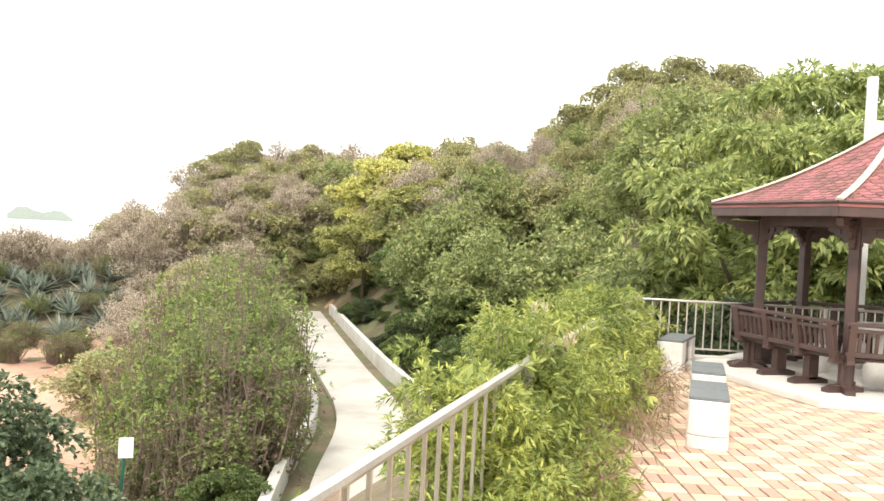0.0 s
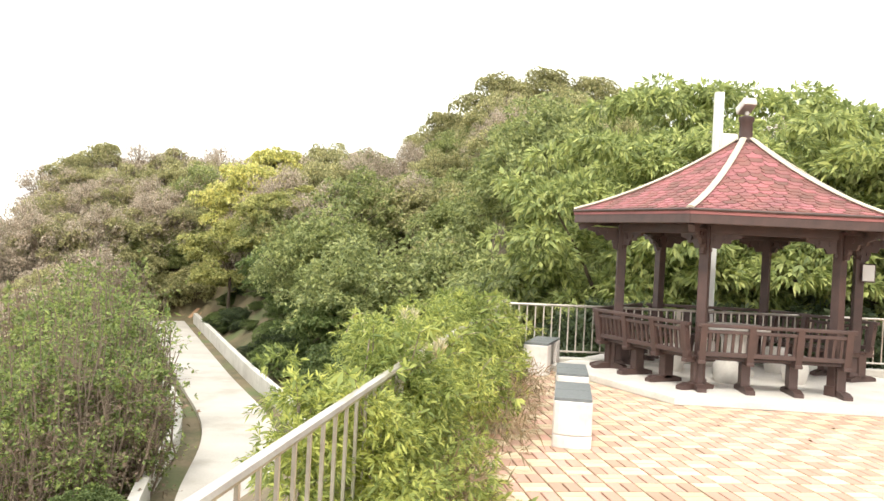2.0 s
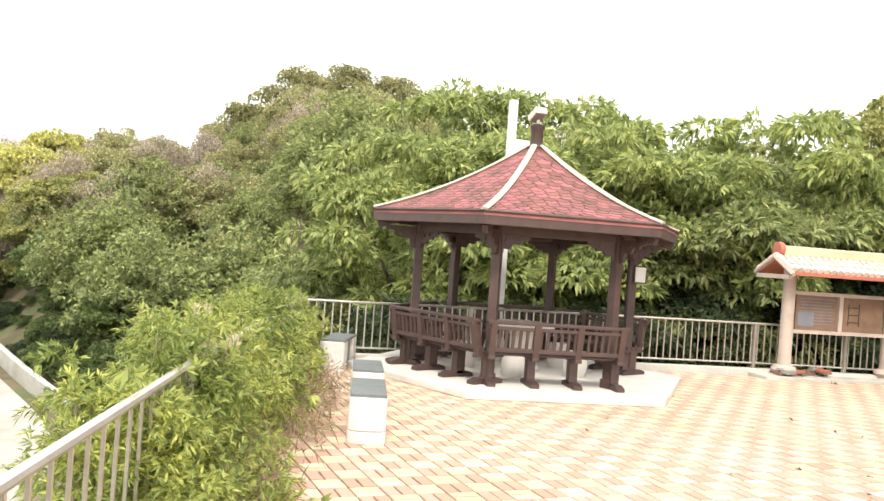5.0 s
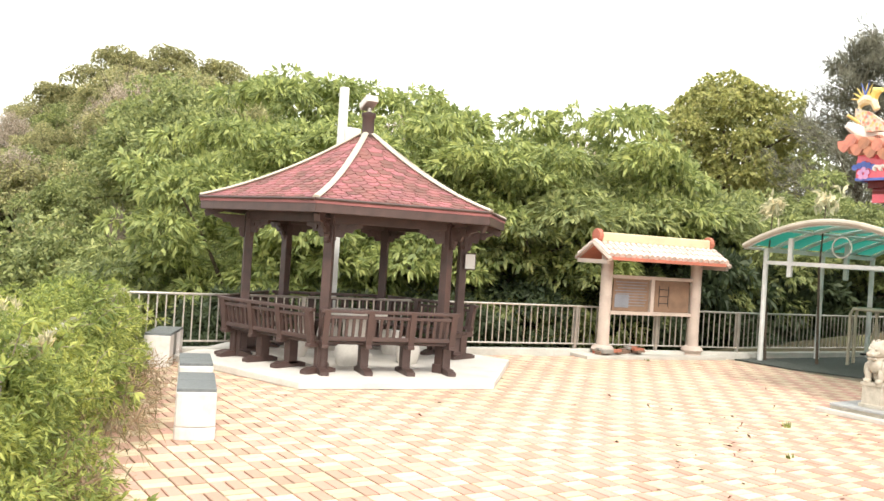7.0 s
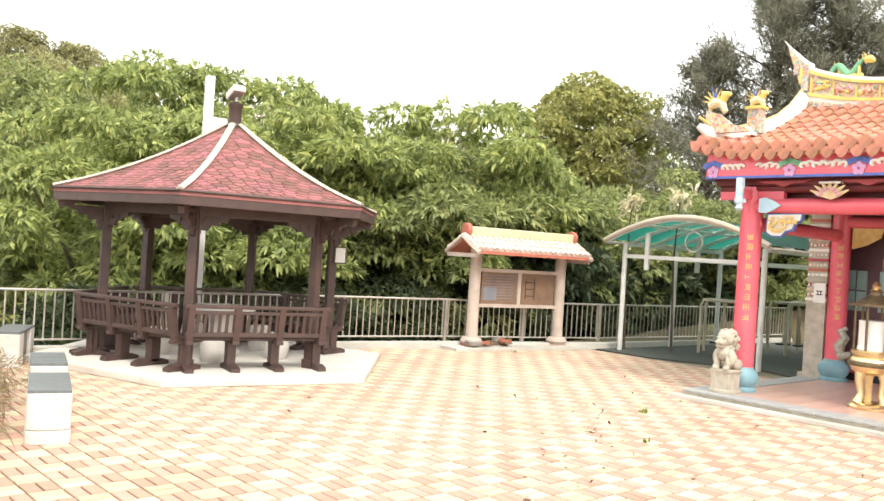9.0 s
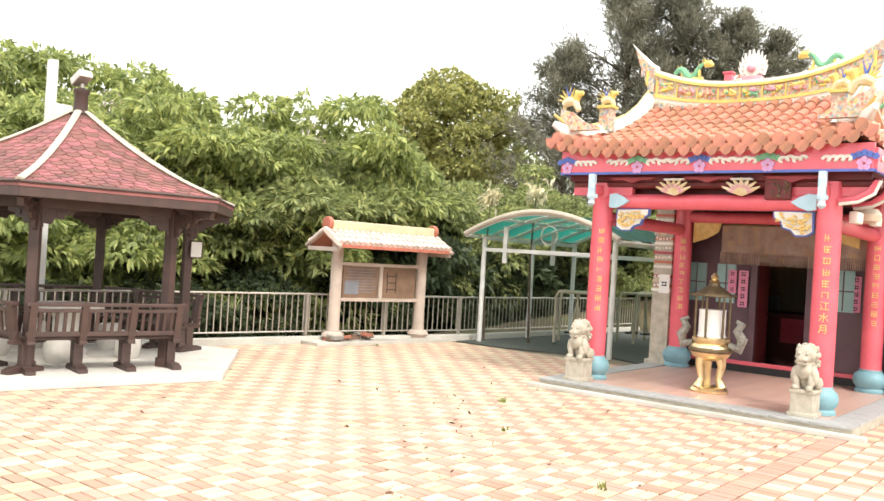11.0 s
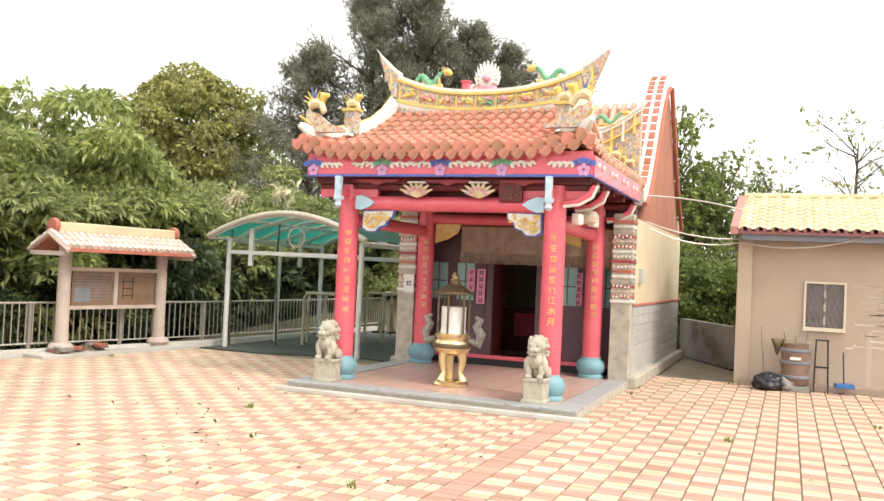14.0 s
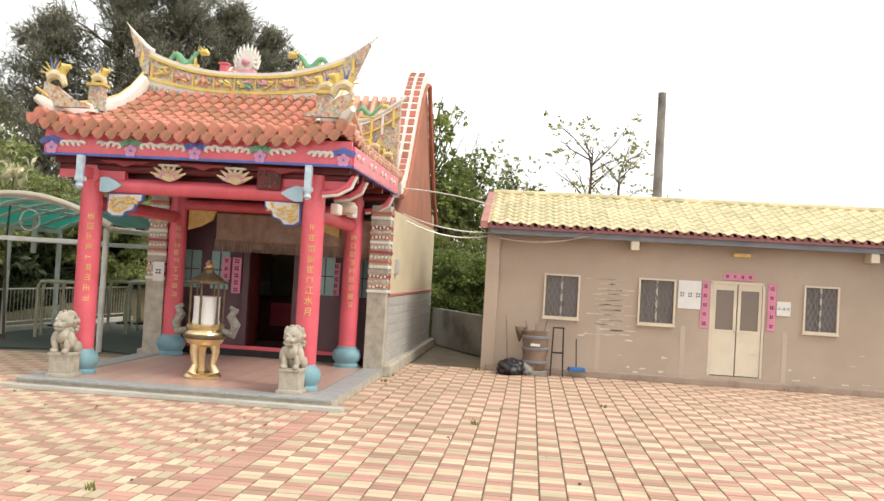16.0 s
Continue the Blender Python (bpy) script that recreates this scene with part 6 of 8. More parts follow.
    beast("beast", inner, 15.40, 2.98, 4.02, 0.24, -1)
    beast("beast", inner, 15.40, 2.72, 3.90, 0.20, -1)
    # facade
    fx = 15.55
    part("facade", Geo().box((fx, 3.45, 1.65), (0.16, 1.75, 3.0)).box((fx, 6.0, 1.65), (0.16, 1.55, 3.0)).box((fx, 4.76, 2.68), (0.16, 0.92, 0.94)), "facade_dark", t, "dark maroon timber facade with an open doorway")
    part("threshold", Geo().box((fx - 0.14, TC, 0.30), (0.10, 3.6, 0.07)), "temple_red", t, "red timber threshold", bevel=0.008)
    part("threshold_base", Geo().box((fx - 0.06, TC, 0.20), (0.2, 3.7, 0.13)), "black", t)
    for y in (4.28, 5.24):
        part("door_post", Geo().box((fx - 0.10, y, 1.25), (0.10, 0.12, 1.9)), "facade_dark", t, bevel=0.01)
    part("door_leaf", Geo().box((fx + 0.35, 5.26, 1.2), (0.72, 0.05, 1.85)), "dark_red", t, "open dark red door leaf", bevel=0.008)
    part("door_leaf", Geo().box((fx + 0.35, 4.27, 1.2), (0.72, 0.05, 1.85)), "dark_red", t, "open dark red door leaf", bevel=0.008)
    for y in (3.05, 3.75, 5.75, 6.3):
        pl = part("window_panel", Geo().box((fx - 0.10, y, 1.70), (0.04, 0.34, 0.70)), "pale_teal", t, "pale blue-green window panel")
        part("lattice", Geo().tube([(fx - 0.125, y, 1.37), (fx - 0.125, y, 2.04)], 0.012, 5).tube([(fx - 0.125, y - 0.16, 1.7), (fx - 0.125, y + 0.16, 1.7)], 0.012, 5), "facade_dark", pl)
    part("hall_floor", Geo().box((18.5, TC, 0.15), (6.0, 3.9, 0.08)), "pink_tile", t)
    part("hall_back", Geo().box((21.5, TC, 1.7), (0.2, 4.3, 3.2)), "cream_wall", t)
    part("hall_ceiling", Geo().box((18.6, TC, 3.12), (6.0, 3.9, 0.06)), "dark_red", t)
    alt = part("altar", Geo().box((18.6, TC + 0.1, 0.62), (0.7, 2.2, 0.9)).box((18.5, TC + 0.1, 1.10), (0.95, 2.5, 0.07)), "dark_red", t, "dark red altar table", bevel=0.02)
    part("altar_cloth", Geo().box((18.2, TC + 0.1, 0.78), (0.03, 1.6, 0.5)), "temple_red", alt)
    return t


M["roof_clay_piece"] = material("roof_clay_piece", (0.56, 0.235, 0.145), (0.40, 0.16, 0.10), 0.65, scale=3, fine=40, pieces=0.22, stain=(0.24, 0.14, 0.10), stain_scale=4, stain_amount=0.5)
M["panel_grey"] = material("panel_grey", (0.62, 0.56, 0.44), (0.44, 0.34, 0.26), 0.6, scale=14, fine=50)


def mosaic(m, cells, colours, amount):
    """Lays small painted patches of several colours over a material."""
    n, l = m.node_tree.nodes, m.node_tree.links
    shader = n["Principled BSDF"]
    under = shader.inputs["Base Color"].links[0].from_socket
    where, cell, ramp, cut, mix = n.new("ShaderNodeTexCoord"), n.new("ShaderNodeTexVoronoi"), n.new("ShaderNodeValToRGB"), n.new("ShaderNodeMapRange"), n.new("ShaderNodeMix")
    l.new(where.outputs["Object"], cell.inputs["Vector"])
    cell.inputs["Scale"].default_value = cells
    split = n.new("ShaderNodeSeparateColor")
    l.new(cell.outputs["Color"], split.inputs[0])
    ramp.color_ramp.interpolation = "CONSTANT"
    while len(ramp.color_ramp.elements) < len(colours):
        ramp.color_ramp.elements.new(0.5)
    for k, c in enumerate(colours):
        ramp.color_ramp.elements[k].position = k / len(colours)
        ramp.color_ramp.elements[k].color = (*c, 1)
    l.new(split.outputs[0], ramp.inputs[0])
    cut.inputs["From Min"].default_value, cut.inputs["From Max"].default_value = 0.75, 0.45
    cut.inputs["To Max"].default_value = amount
    l.new(cell.outputs["Distance"], cut.inputs["Value"])
    mix.data_type = "RGBA"
    l.new(cut.outputs[0], mix.inputs[0])
    l.new(under, mix.inputs[6])
    l.new(ramp.outputs[0], mix.inputs[7])
    l.new(mix.outputs[2], shader.inputs["Base Color"])


mosaic(M["panel_grey"], 26.0, [(0.60, 0.52, 0.40), (0.52, 0.14, 0.09), (0.62, 0.46, 0.12), (0.60, 0.24, 0.15), (0.16, 0.34, 0.22), (0.66, 0.58, 0.44), (0.20, 0.30, 0.42), (0.54, 0.30, 0.22)], 0.8)
M["violet_paint"] = material("violet_paint", (0.55, 0.34, 0.62), (0.62, 0.28, 0.44), 0.5, scale=12, fine=50)
M["glaze_white"] = material("glaze_white", (0.74, 0.68, 0.50), (0.62, 0.46, 0.20), 0.4, scale=10, fine=50)
M["pale_blue_paint"] = material("pale_blue_paint", (0.62, 0.70, 0.74), (0.34, 0.50, 0.62), 0.5, scale=9, fine=50)
M["pale_sky"] = material("pale_sky", (0.48, 0.66, 0.76), (0.36, 0.55, 0.66), 0.45, scale=6, fine=50)
M["dragon_stone"] = material("dragon_stone", (0.36, 0.34, 0.29), (0.16, 0.15, 0.13), 0.8, scale=22, fine=80, bump=0.9)
M["facade_dark"] = material("facade_dark", (0.13, 0.07, 0.085), (0.085, 0.045, 0.055), 0.5, scale=3, fine=40)
M["pale_teal"] = material("pale_teal", (0.30, 0.50, 0.48), (0.22, 0.38, 0.38), 0.4, scale=4, fine=40)
M["banner_cloth"] = material("banner_cloth", (0.40, 0.31, 0.25), (0.25, 0.17, 0.14), 0.9, scale=6, fine=50, stain=(0.42, 0.27, 0.14), stain_scale=7, stain_amount=0.6)
temple()

# embroidered valance hung before the doorway
val = thing("valance", "faded brown embroidered valance with a fringe over the temple door", "valance", (14.98, 4.45, 2.05))
cloth_rows = []
for z in between(0.20, 0.68, 4):
    cloth_rows.append([(0.03 * math.sin(y * 16) * (0.72 - z), y, z) for y in between(-1.75, 1.25, 70)])
part("cloth", Geo().sheet(cloth_rows), "banner_cloth", val, smooth=True)
fr = Geo()
for k in range(110):
    y = -1.75 + 3.0 * k / 109
    fr.tube([(0.0, y, 0.21), (0.01 * math.sin(k * 1.7), y + 0.006 * math.sin(k), 0.0)], [0.012, 0.007], 4, caps=False)
part("fringe", fr, "banner_cloth", val)
part("hanging_rod", Geo().tube([(0, -1.82, 0.69), (0, 1.35, 0.69)], 0.02, 6), "bronze", val)


def barred_strip(x, y, z, w, h, n, mat="pink_paper", across=False, label="pink paper couplet with dark brush strokes", ink="black", seed=1):
    """Paper with brush marks too small to read, as plain bars."""
    strip = thing("paper_couplet", label, "couplet", (x, y, z), group="paper couplets")
    part("paper", Geo().box((0, 0, 0), (0.006, w, h)), mat, strip)
    rng, g = random.Random(seed), Geo()
    for k in range(n):
        cy, cz = (w * (0.5 - (k + 0.5) / n), 0) if across else (0, h * (0.5 - (k + 0.5) / n))
        c = min((h if across else w) * 0.62, (w if across else h) / n * 0.8)
        for q in range(4):
            if q < 2:
                g.box((-0.005, cy, cz + (q - 0.5) * c * 0.45), (0.003, c * rng.uniform(0.5, 0.9), c * 0.13))
            else:
                g.box((-0.0055, cy + (q - 2.5) * c * 0.4, cz), (0.003, c * 0.12, c * rng.uniform(0.5, 0.9)))
    part("writing", g, ink, strip)
    return strip


barred_strip(15.40, 5.42, 1.62, 0.17, 0.66, 5, seed=2)
barred_strip(15.40, 5.62, 1.74, 0.15, 0.42, 3, seed=3)
barred_strip(15.40, 4.06, 1.66, 0.17, 0.66, 5, seed=4)
barred_strip(15.44, 3.55, 1.66, 0.15, 0.60, 5, seed=5)
barred_strip(14.72, 6.62, 1.62, 0.20, 0.34, 1, "paper", label="white paper notice on the temple pier", seed=6)


# ---------------------------------------------------------------- guardian lions
def lion(x, y, turn, label):
    li = thing("stone_lion", label, "statue", (x, y, 0.14), turn, group="guardian lions")
    li.scale = (0.86, 0.86, 0.92)
    g = Geo().box((0, 0, 0.17), (0.38, 0.32, 0.34)).box((0, 0, 0.35), (0.42, 0.36, 0.05)).box((0, 0, 0.03), (0.44, 0.38, 0.06))
    part("pedestal", g, "stone", li, "square stone pedestal", bevel=0.012)
    bm = bmesh.new()
    lumps = [((0.06, 0, 0.50), (0.17, 0.14, 0.17)), ((-0.02, 0, 0.64), (0.15, 0.14, 0.18)), ((-0.06, 0.0, 0.84), (0.15, 0.145, 0.14)), ((-0.19, 0, 0.80), (0.08, 0.10, 0.075)), ((0.05, 0, 0.84), (0.11, 0.15, 0.15)), ((-0.13, 0.10, 0.47), (0.06, 0.05, 0.13)), ((-0.13, -0.10, 0.47), (0.06, 0.05, 0.13)), ((-0.17, 0.10, 0.40), (0.08, 0.055, 0.04)), ((-0.17, -0.10, 0.40), (0.08, 0.055, 0.04)), ((0.20, 0, 0.58), (0.05, 0.05, 0.16)), ((0.02, 0.13, 0.94), (0.05, 0.035, 0.05)), ((0.02, -0.13, 0.94), (0.05, 0.035, 0.05))]
    rng = random.Random(4)
    for k in range(70):
        a, b = rng.uniform(0, 6.28), rng.uniform(-1.0, 1.4)
        r = rng.uniform(0.026, 0.045)
        lumps.append(((0.03 + 0.15 * math.cos(a) * math.cos(b), 0.165 * math.sin(a) * max(0.4, math.cos(b)), 0.80 + 0.17 * math.sin(b)), (r, r, r)))
    for q in (-1, 1):
        lumps += [((-0.215, q * 0.05, 0.865), (0.032, 0.032, 0.032)), ((-0.25, q * 0.04, 0.79), (0.04, 0.045, 0.035)), ((-0.08, q * 0.13, 0.56), (0.08, 0.07, 0.14)), ((0.10, q * 0.15, 0.45), (0.13, 0.06, 0.09))]
    lumps += [((-0.21, 0, 0.735), (0.07, 0.075, 0.03)), ((-0.12, 0, 0.62), (0.09, 0.11, 0.12)), ((0.20, 0.02, 0.74), (0.06, 0.09, 0.09))]
    for c, r in lumps:
        bmesh.ops.create_icosphere(bm, subdivisions=2, radius=1.0, matrix=Matrix.LocRotScale(c, None, r))
    for v in bm.verts:
        v.co += v.normal * 0.022 * noise.noise(v.co * 16)
    mesh = bpy.data.meshes.new("lion_figure")
    bm.to_mesh(mesh)
    bm.free()
    mesh.materials.append(M["stone"])
    mesh.shade_smooth()
    ob = new("lion_figure", mesh)
    ob.parent = li
    return li


lion(11.42, 6.42, 0, "weathered pale stone lion on a square pedestal before the column")
lion(11.45, 3.16, 0, "weathered pale stone lion on a square pedestal at the platform corner")


# ---------------------------------------------------------------- incense burner
def burner(x, y):
    b = thing("incense_burner", "gilded tripod incense burner with a bronze roofed top", "incense burner", (x, y, 0.14))
    part("foot_plate", Geo().lathe((0, 0, 0), [(0.27, 0), (0.28, 0.03), (0.25, 0.06), (0.22, 0.08)], 20), "gold", b, smooth=True)
    for k in range(3):
        a = radians(120 * k + 30)
        c, s = math.cos(a), math.sin(a)
        part("leg", Geo().tube([(0.20 * c, 0.20 * s, 0.07), (0.14 * c, 0.14 * s, 0.20), (0.18 * c, 0.18 * s, 0.38), (0.16 * c, 0.16 * s, 0.50)], [0.07, 0.045, 0.06, 0.08], 10), "gold", b, smooth=True)
    part("bowl", Geo().lathe((0, 0, 0.46), [(0.12, 0), (0.25, 0.05), (0.30, 0.14), (0.28, 0.22), (0.24, 0.25), (0.27, 0.29), (0.27, 0.33), (0.22, 0.34)], 26), "gold", b, "polished gilded bowl", smooth=True)
    part("bowl_band", Geo().lathe((0, 0, 0.58), [(0.30, 0), (0.315, 0.02), (0.315, 0.05), (0.30, 0.07)], 26), "bronze", b)
    for s in (-1, 1):
        part("handle", Geo().tube([(0, s * 0.27, 0.70), (0, s * 0.42, 0.66), (0, s * 0.46, 0.80), (0, s * 0.38, 0.92), (0, s * 0.44, 1.02), (0, s * 0.36, 1.06)], [0.05, 0.07, 0.075, 0.065, 0.06, 0.03], 9), "dragon_stone", b, "scrolled grey dragon handle", smooth=True)
    part("drum", Geo().lathe((0, 0, 0.78), [(0.20, 0), (0.20, 0.06), (0.19, 0.08), (0.19, 0.40), (0.20, 0.42)], 24), "paper", b, "white drum wrapped in paper", smooth=True)
    for k in range(6):
        a = radians(60 * k)
        part("roof_post", Geo().tube([(0.24 * math.cos(a), 0.24 * math.sin(a), 0.80), (0.24 * math.cos(a), 0.24 * math.sin(a), 1.38)], 0.018, 8), "bronze", b)
    rf = Geo()
    rings = [(0.34, 1.40), (0.27, 1.42), (0.20, 1.48), (0.09, 1.55), (0.06, 1.60)]
    rows = [[(r * math.cos(radians(60 * k)), r * math.sin(radians(60 * k)), z + (0.03 if i == 0 else 0)) for k in range(7)] for i, (r, z) in enumerate(rings)]
    rf.sheet(rows, 0.03)
    part("roof", rf, "bronze", b, "six-sided bronze roof")
    part("finial", Geo().lathe((0, 0, 1.58), [(0.05, 0), (0.08, 0.03), (0.04, 0.07), (0.06, 0.10), (0.015, 0.16)], 12), "gold", b, smooth=True)


burner(12.30, 4.75)


# ---------------------------------------------------------------- notice board
def notice_board():
    p, q = Vector((11.99, 12.32, 0)), Vector((14.20, 11.98, 0))
    long = (q - p).length
    turn = math.degrees(math.atan2(q.y - p.y, q.x - p.x))
    nb = thing("notice_board", "roofed notice board on two round concrete pillars", "notice board", tuple(p), turn)
    for x in (0, long):
        pil = part("pillar", Geo().lathe((x, 0, 0.05), [(0.13, 0.18), (0.12, 0.4), (0.115, 1.6), (0.12, 2.0)], 18), "concrete_pink", nb, smooth=True)
        part("pillar_base", Geo().lathe((x, 0, 0.0), [(0.22, 0), (0.22, 0.05), (0.17, 0.09), (0.23, 0.16), (0.20, 0.22), (0.14, 0.25)], 18), "concrete_pink", pil, smooth=True)
    part("plinth", Geo().box((long / 2, 0.05, 0.03), (long + 1.2, 0.85, 0.07)), "concrete", nb, bevel=0.012)
    z0, z1 = 0.88, 1.60
    frame_geo = Geo()
    for z in (z0, z1):
        frame_geo.box((long / 2, 0, z), (long - 0.22, 0.08, 0.07))
    frame_geo.box((long / 2, 0, (z0 + z1) / 2), (0.09, 0.075, z1 - z0))
    part("frame", frame_geo, "concrete_pink", nb, "pale painted frame", bevel=0.008)
    for k, x in enumerate((long * 0.27, long * 0.73)):
        pan = part("panel", Geo().box((x, 0.01, (z0 + z1) / 2), (long / 2 - 0.24, 0.03, z1 - z0 - 0.08)), "notice_wood", nb, "brown wooden panel")
        g = Geo()
        if k == 0:
            for r in range(9):
                g.box((x, -0.008, z1 - 0.10 - r * 0.058), (long / 2 - 0.34 - 0.06 * (r % 3), 0.006, 0.016))
            part("writing", g, "grey_paint", pan, "rows of faded engraved writing")
            part("sheet", Geo().box((x - 0.22, -0.01, (z0 + z1) / 2 - 0.12), (0.34, 0.006, 0.26)), "grey_paint", pan)
        else:
            for r in range(3):
                g.box((x - 0.22, -0.008, z1 - 0.22 - r * 0.14), (0.24, 0.006, 0.015))
            g.box((x - 0.33, -0.008, (z0 + z1) / 2), (0.014, 0.006, 0.42)).box((x - 0.10, -0.008, (z0 + z1) / 2), (0.014, 0.006, 0.42))
            part("plan", g, "black", pan, "thin black plan lines")
            part("grain_board", Geo().box((x + 0.12, -0.008, (z0 + z1) / 2), (0.38, 0.006, 0.5)), "notice_wood", pan)
    # little roof along the board
    rz, ez, hw, over = 2.26, 1.98, 0.52, 0.38
    roof = part("roof", Geo().sheet([[(x, y, z) for x in (-over, long + over)] for y, z in ((-hw, ez), (0, rz), (hw, ez))], 0.06), "brick_red", nb, "small pitched roof of pinkish tiles")
    tile = None
    n = 22
    for k in range(n):
        for s in (-1, 1):
            for r in range(3):
                u0, u1 = r / 3, (r + 1.1) / 3
                x = -over + (long + 2 * over) * (k + 0.5) / n
                key = (s, r)
                g = Geo().tube([(0, s * hw * (1 - u0) * 1.02, ez + (rz - ez) * u0 + 0.03), (0, s * hw * (1 - min(1, u1)), ez + (rz - ez) * min(1, u1) + 0.02)], [0.058, 0.05], 7)
                if tile is None:
                    tile = {}
                if key not in tile:
                    tile[key] = part("roof_tile", g, "pink_roof_tile", roof, smooth=True)
                    tile[key].matrix_basis = pose(x, 0, 0)
                else:
                    shared("roof_tile", tile[key].data, roof, pose(x, 0, 0))
    part("ridge", Geo().box((long / 2, 0, rz + 0.10), (long + 0.5, 0.20, 0.19)), "ridge_yellow", roof, "faded yellow ridge", bevel=0.03)
    for x in (-0.27, long + 0.27):
        part("ridge_end", Geo().tube([(x - 0.05, 0, rz + 0.12), (x + 0.05, 0, rz + 0.12)], 0.14, 14), "brick_red", roof, "round red ridge end", bevel=0.02)
    for x in (-over + 0.03, long + over - 0.03):
        g = Geo()
        for s in (-1, 1):
            g.tube([(x, s * (hw + 0.06), ez - 0.05), (x, 0, rz - 0.02)], 0.045, 6)
        g.box((x, 0, ez - 0.10), (0.06, 1.0, 0.08))
        part("barge_board", g, "concrete_pink", roof)
    part("tie_beam", Geo().box((long / 2, 0, 2.0), (long, 0.10, 0.12)), "concrete_pink", nb, bevel=0.01)


M["concrete_pink"] = material("concrete_pink", (0.54, 0.45, 0.38), (0.42, 0.34, 0.29), 0.8, scale=2, fine=40, stain=(0.32, 0.26, 0.22), stain_scale=3, stain_amount=0.4)
M["pink_roof_tile"] = material("pink_roof_tile", (0.72, 0.60, 0.53), (0.58, 0.42, 0.36), 0.7, scale=3, fine=40, pieces=0.15)
M["ridge_yellow"] = material("ridge_yellow", (0.64, 0.56, 0.36), (0.52, 0.42, 0.28), 0.7, scale=3, fine=40)
notice_board()
rubble = thing("rubble", "heap of broken roof tiles and stones by the notice board", "rubble", (12.0, 12.15, 0.07))
rng = random.Random(9)
for k in range(16):
    x, y = rng.uniform(-0.25, 0.85), rng.uniform(-0.12, 0.2)
    part("fragment", Geo().box((x, y, 0.03 + 0.04 * (k % 3)), (rng.uniform(0.12, 0.28), rng.uniform(0.08, 0.18), rng.uniform(0.04, 0.08)), None), rng.choice(["old_concrete", "brick_red", "stone", "drum_brown"]), rubble, bevel=0.01)


# ---------------------------------------------------------------- canopy over the exercise corner
def canopy():
    c = thing("canopy", "white steel canopy with an arched teal polycarbonate roof", "canopy")
    y0, y1, x0, x1 = 11.35, 8.10, 15.6, 19.6
    for x in (x0, (x0 + x1) / 2, x1):
        for y in (y0, y1):
            part("post", Geo().tube([(x, y, 0), (x, y, 2.36)], 0.055, 12), "post_white", c, "white steel post", smooth=True)

    def arch(u):
        return y0 + 0.28 + (y1 - y0 - 0.56) * u, 2.36 + 0.52 * math.sin(math.pi * u) ** 0.9

    for k in range(6):
        x = x0 - 0.35 + (x1 - x0 + 0.7) * k / 5
        part("rib", Geo().tube([(x, *arch(u)) for u in between(0, 1, 14)], 0.04, 8), "post_white", c, smooth=True)
        if k < 5:
            xb = x0 - 0.35 + (x1 - x0 + 0.7) * (k + 1) / 5
            for q in range(4):
                us = between(q / 4 + 0.006, (q + 1) / 4 - 0.006, 4)
                part("sheet", Geo().sheet([[(xx, arch(u)[0], arch(u)[1] + 0.05) for u in us] for xx in (x + 0.02, xb - 0.02)]), "teal", c, "translucent teal sheet")
    for u in (0.0, 0.25, 0.5, 0.75, 1.0):
        y, z = arch(u)
        part("purlin", Geo().tube([(x0 - 0.35, y, z), (x1 + 0.35, y, z)], 0.03, 8), "post_white", c)
    for x in (x0, (x0 + x1) / 2, x1):
        part("tie_beam", Geo().box((x, (y0 + y1) / 2, 2.08), (0.07, y0 - y1, 0.08)), "post_white", c)
        part("king_post", Geo().box((x, (y0 + y1) / 2 + 1.05, 2.20), (0.06, 0.10, 0.8)), "post_white", c)
    for y in (y0, y1):
        part("edge_beam", Geo().box(((x0 + x1) / 2, y, 2.34), (x1 - x0, 0.07, 0.09)), "post_white", c)
    part("front_arch", Geo().tube([(x0 - 0.38, arch(u)[0], arch(u)[1] + 0.04) for u in between(0, 1, 18)], 0.06, 8), "cream_trim", c, "rusty cream front arch", smooth=True)
    ring = [(x0 - 0.1, 9.6 + 0.2 * math.cos(radians(a)), 2.44 + 0.2 * math.sin(radians(a))) for a in range(0, 361, 20)]
    part("ring", Geo().tube(ring, 0.018, 6), "steel", c, "steel ring hanging from the arch", smooth=True)
    return c


canopy()
structure("mat", Geo().slab([(15.1, 11.6), (15.1, 10.2), (15.9, 8.2), (15.5, 7.2), (23.5, 7.2), (23.5, 11.3)], -0.01, 0.012), "rubber", "dark green-grey rubber safety floor under the canopy", "floor")


def tube_frame(name, x, y, turn, label, mat="frame_beige"):
    """A free-standing exercise frame of bent tubes with foot pedals."""
    f = thing(name, label, "exercise machine", (x, y, 0.012), turn, group="exercise machines")
    for s in (-0.28, 0.28):
        pts = [(s, -0.45, 0.05), (s, -0.45, 1.10), (s, -0.40, 1.22), (s, 0.40, 1.22), (s, 0.45, 1.10), (s, 0.45, 0.05)]
        part("side_frame", Geo().tube(pts, 0.035, 8), mat, f, smooth=True)
    part("cross_bar", Geo().tube([(-0.28, 0, 1.22), (0.28, 0, 1.22)], 0.03, 8), mat, f)
    part("cross_bar", Geo().tube([(-0.28, -0.45, 0.30), (0.28, -0.45, 0.30)], 0.03, 8), mat, f)
    for s in (-0.14, 0.14):
        part("swing_arm", Geo().tube([(s, 0.0, 1.20), (s, 0.12 * (1 if s > 0 else -1), 0.30)], 0.025, 8), mat, f)
        part("pedal", Geo().box((s, 0.12 * (1 if s > 0 else -1), 0.27), (0.12, 0.34, 0.04)), "black", f, bevel=0.01)
    return f


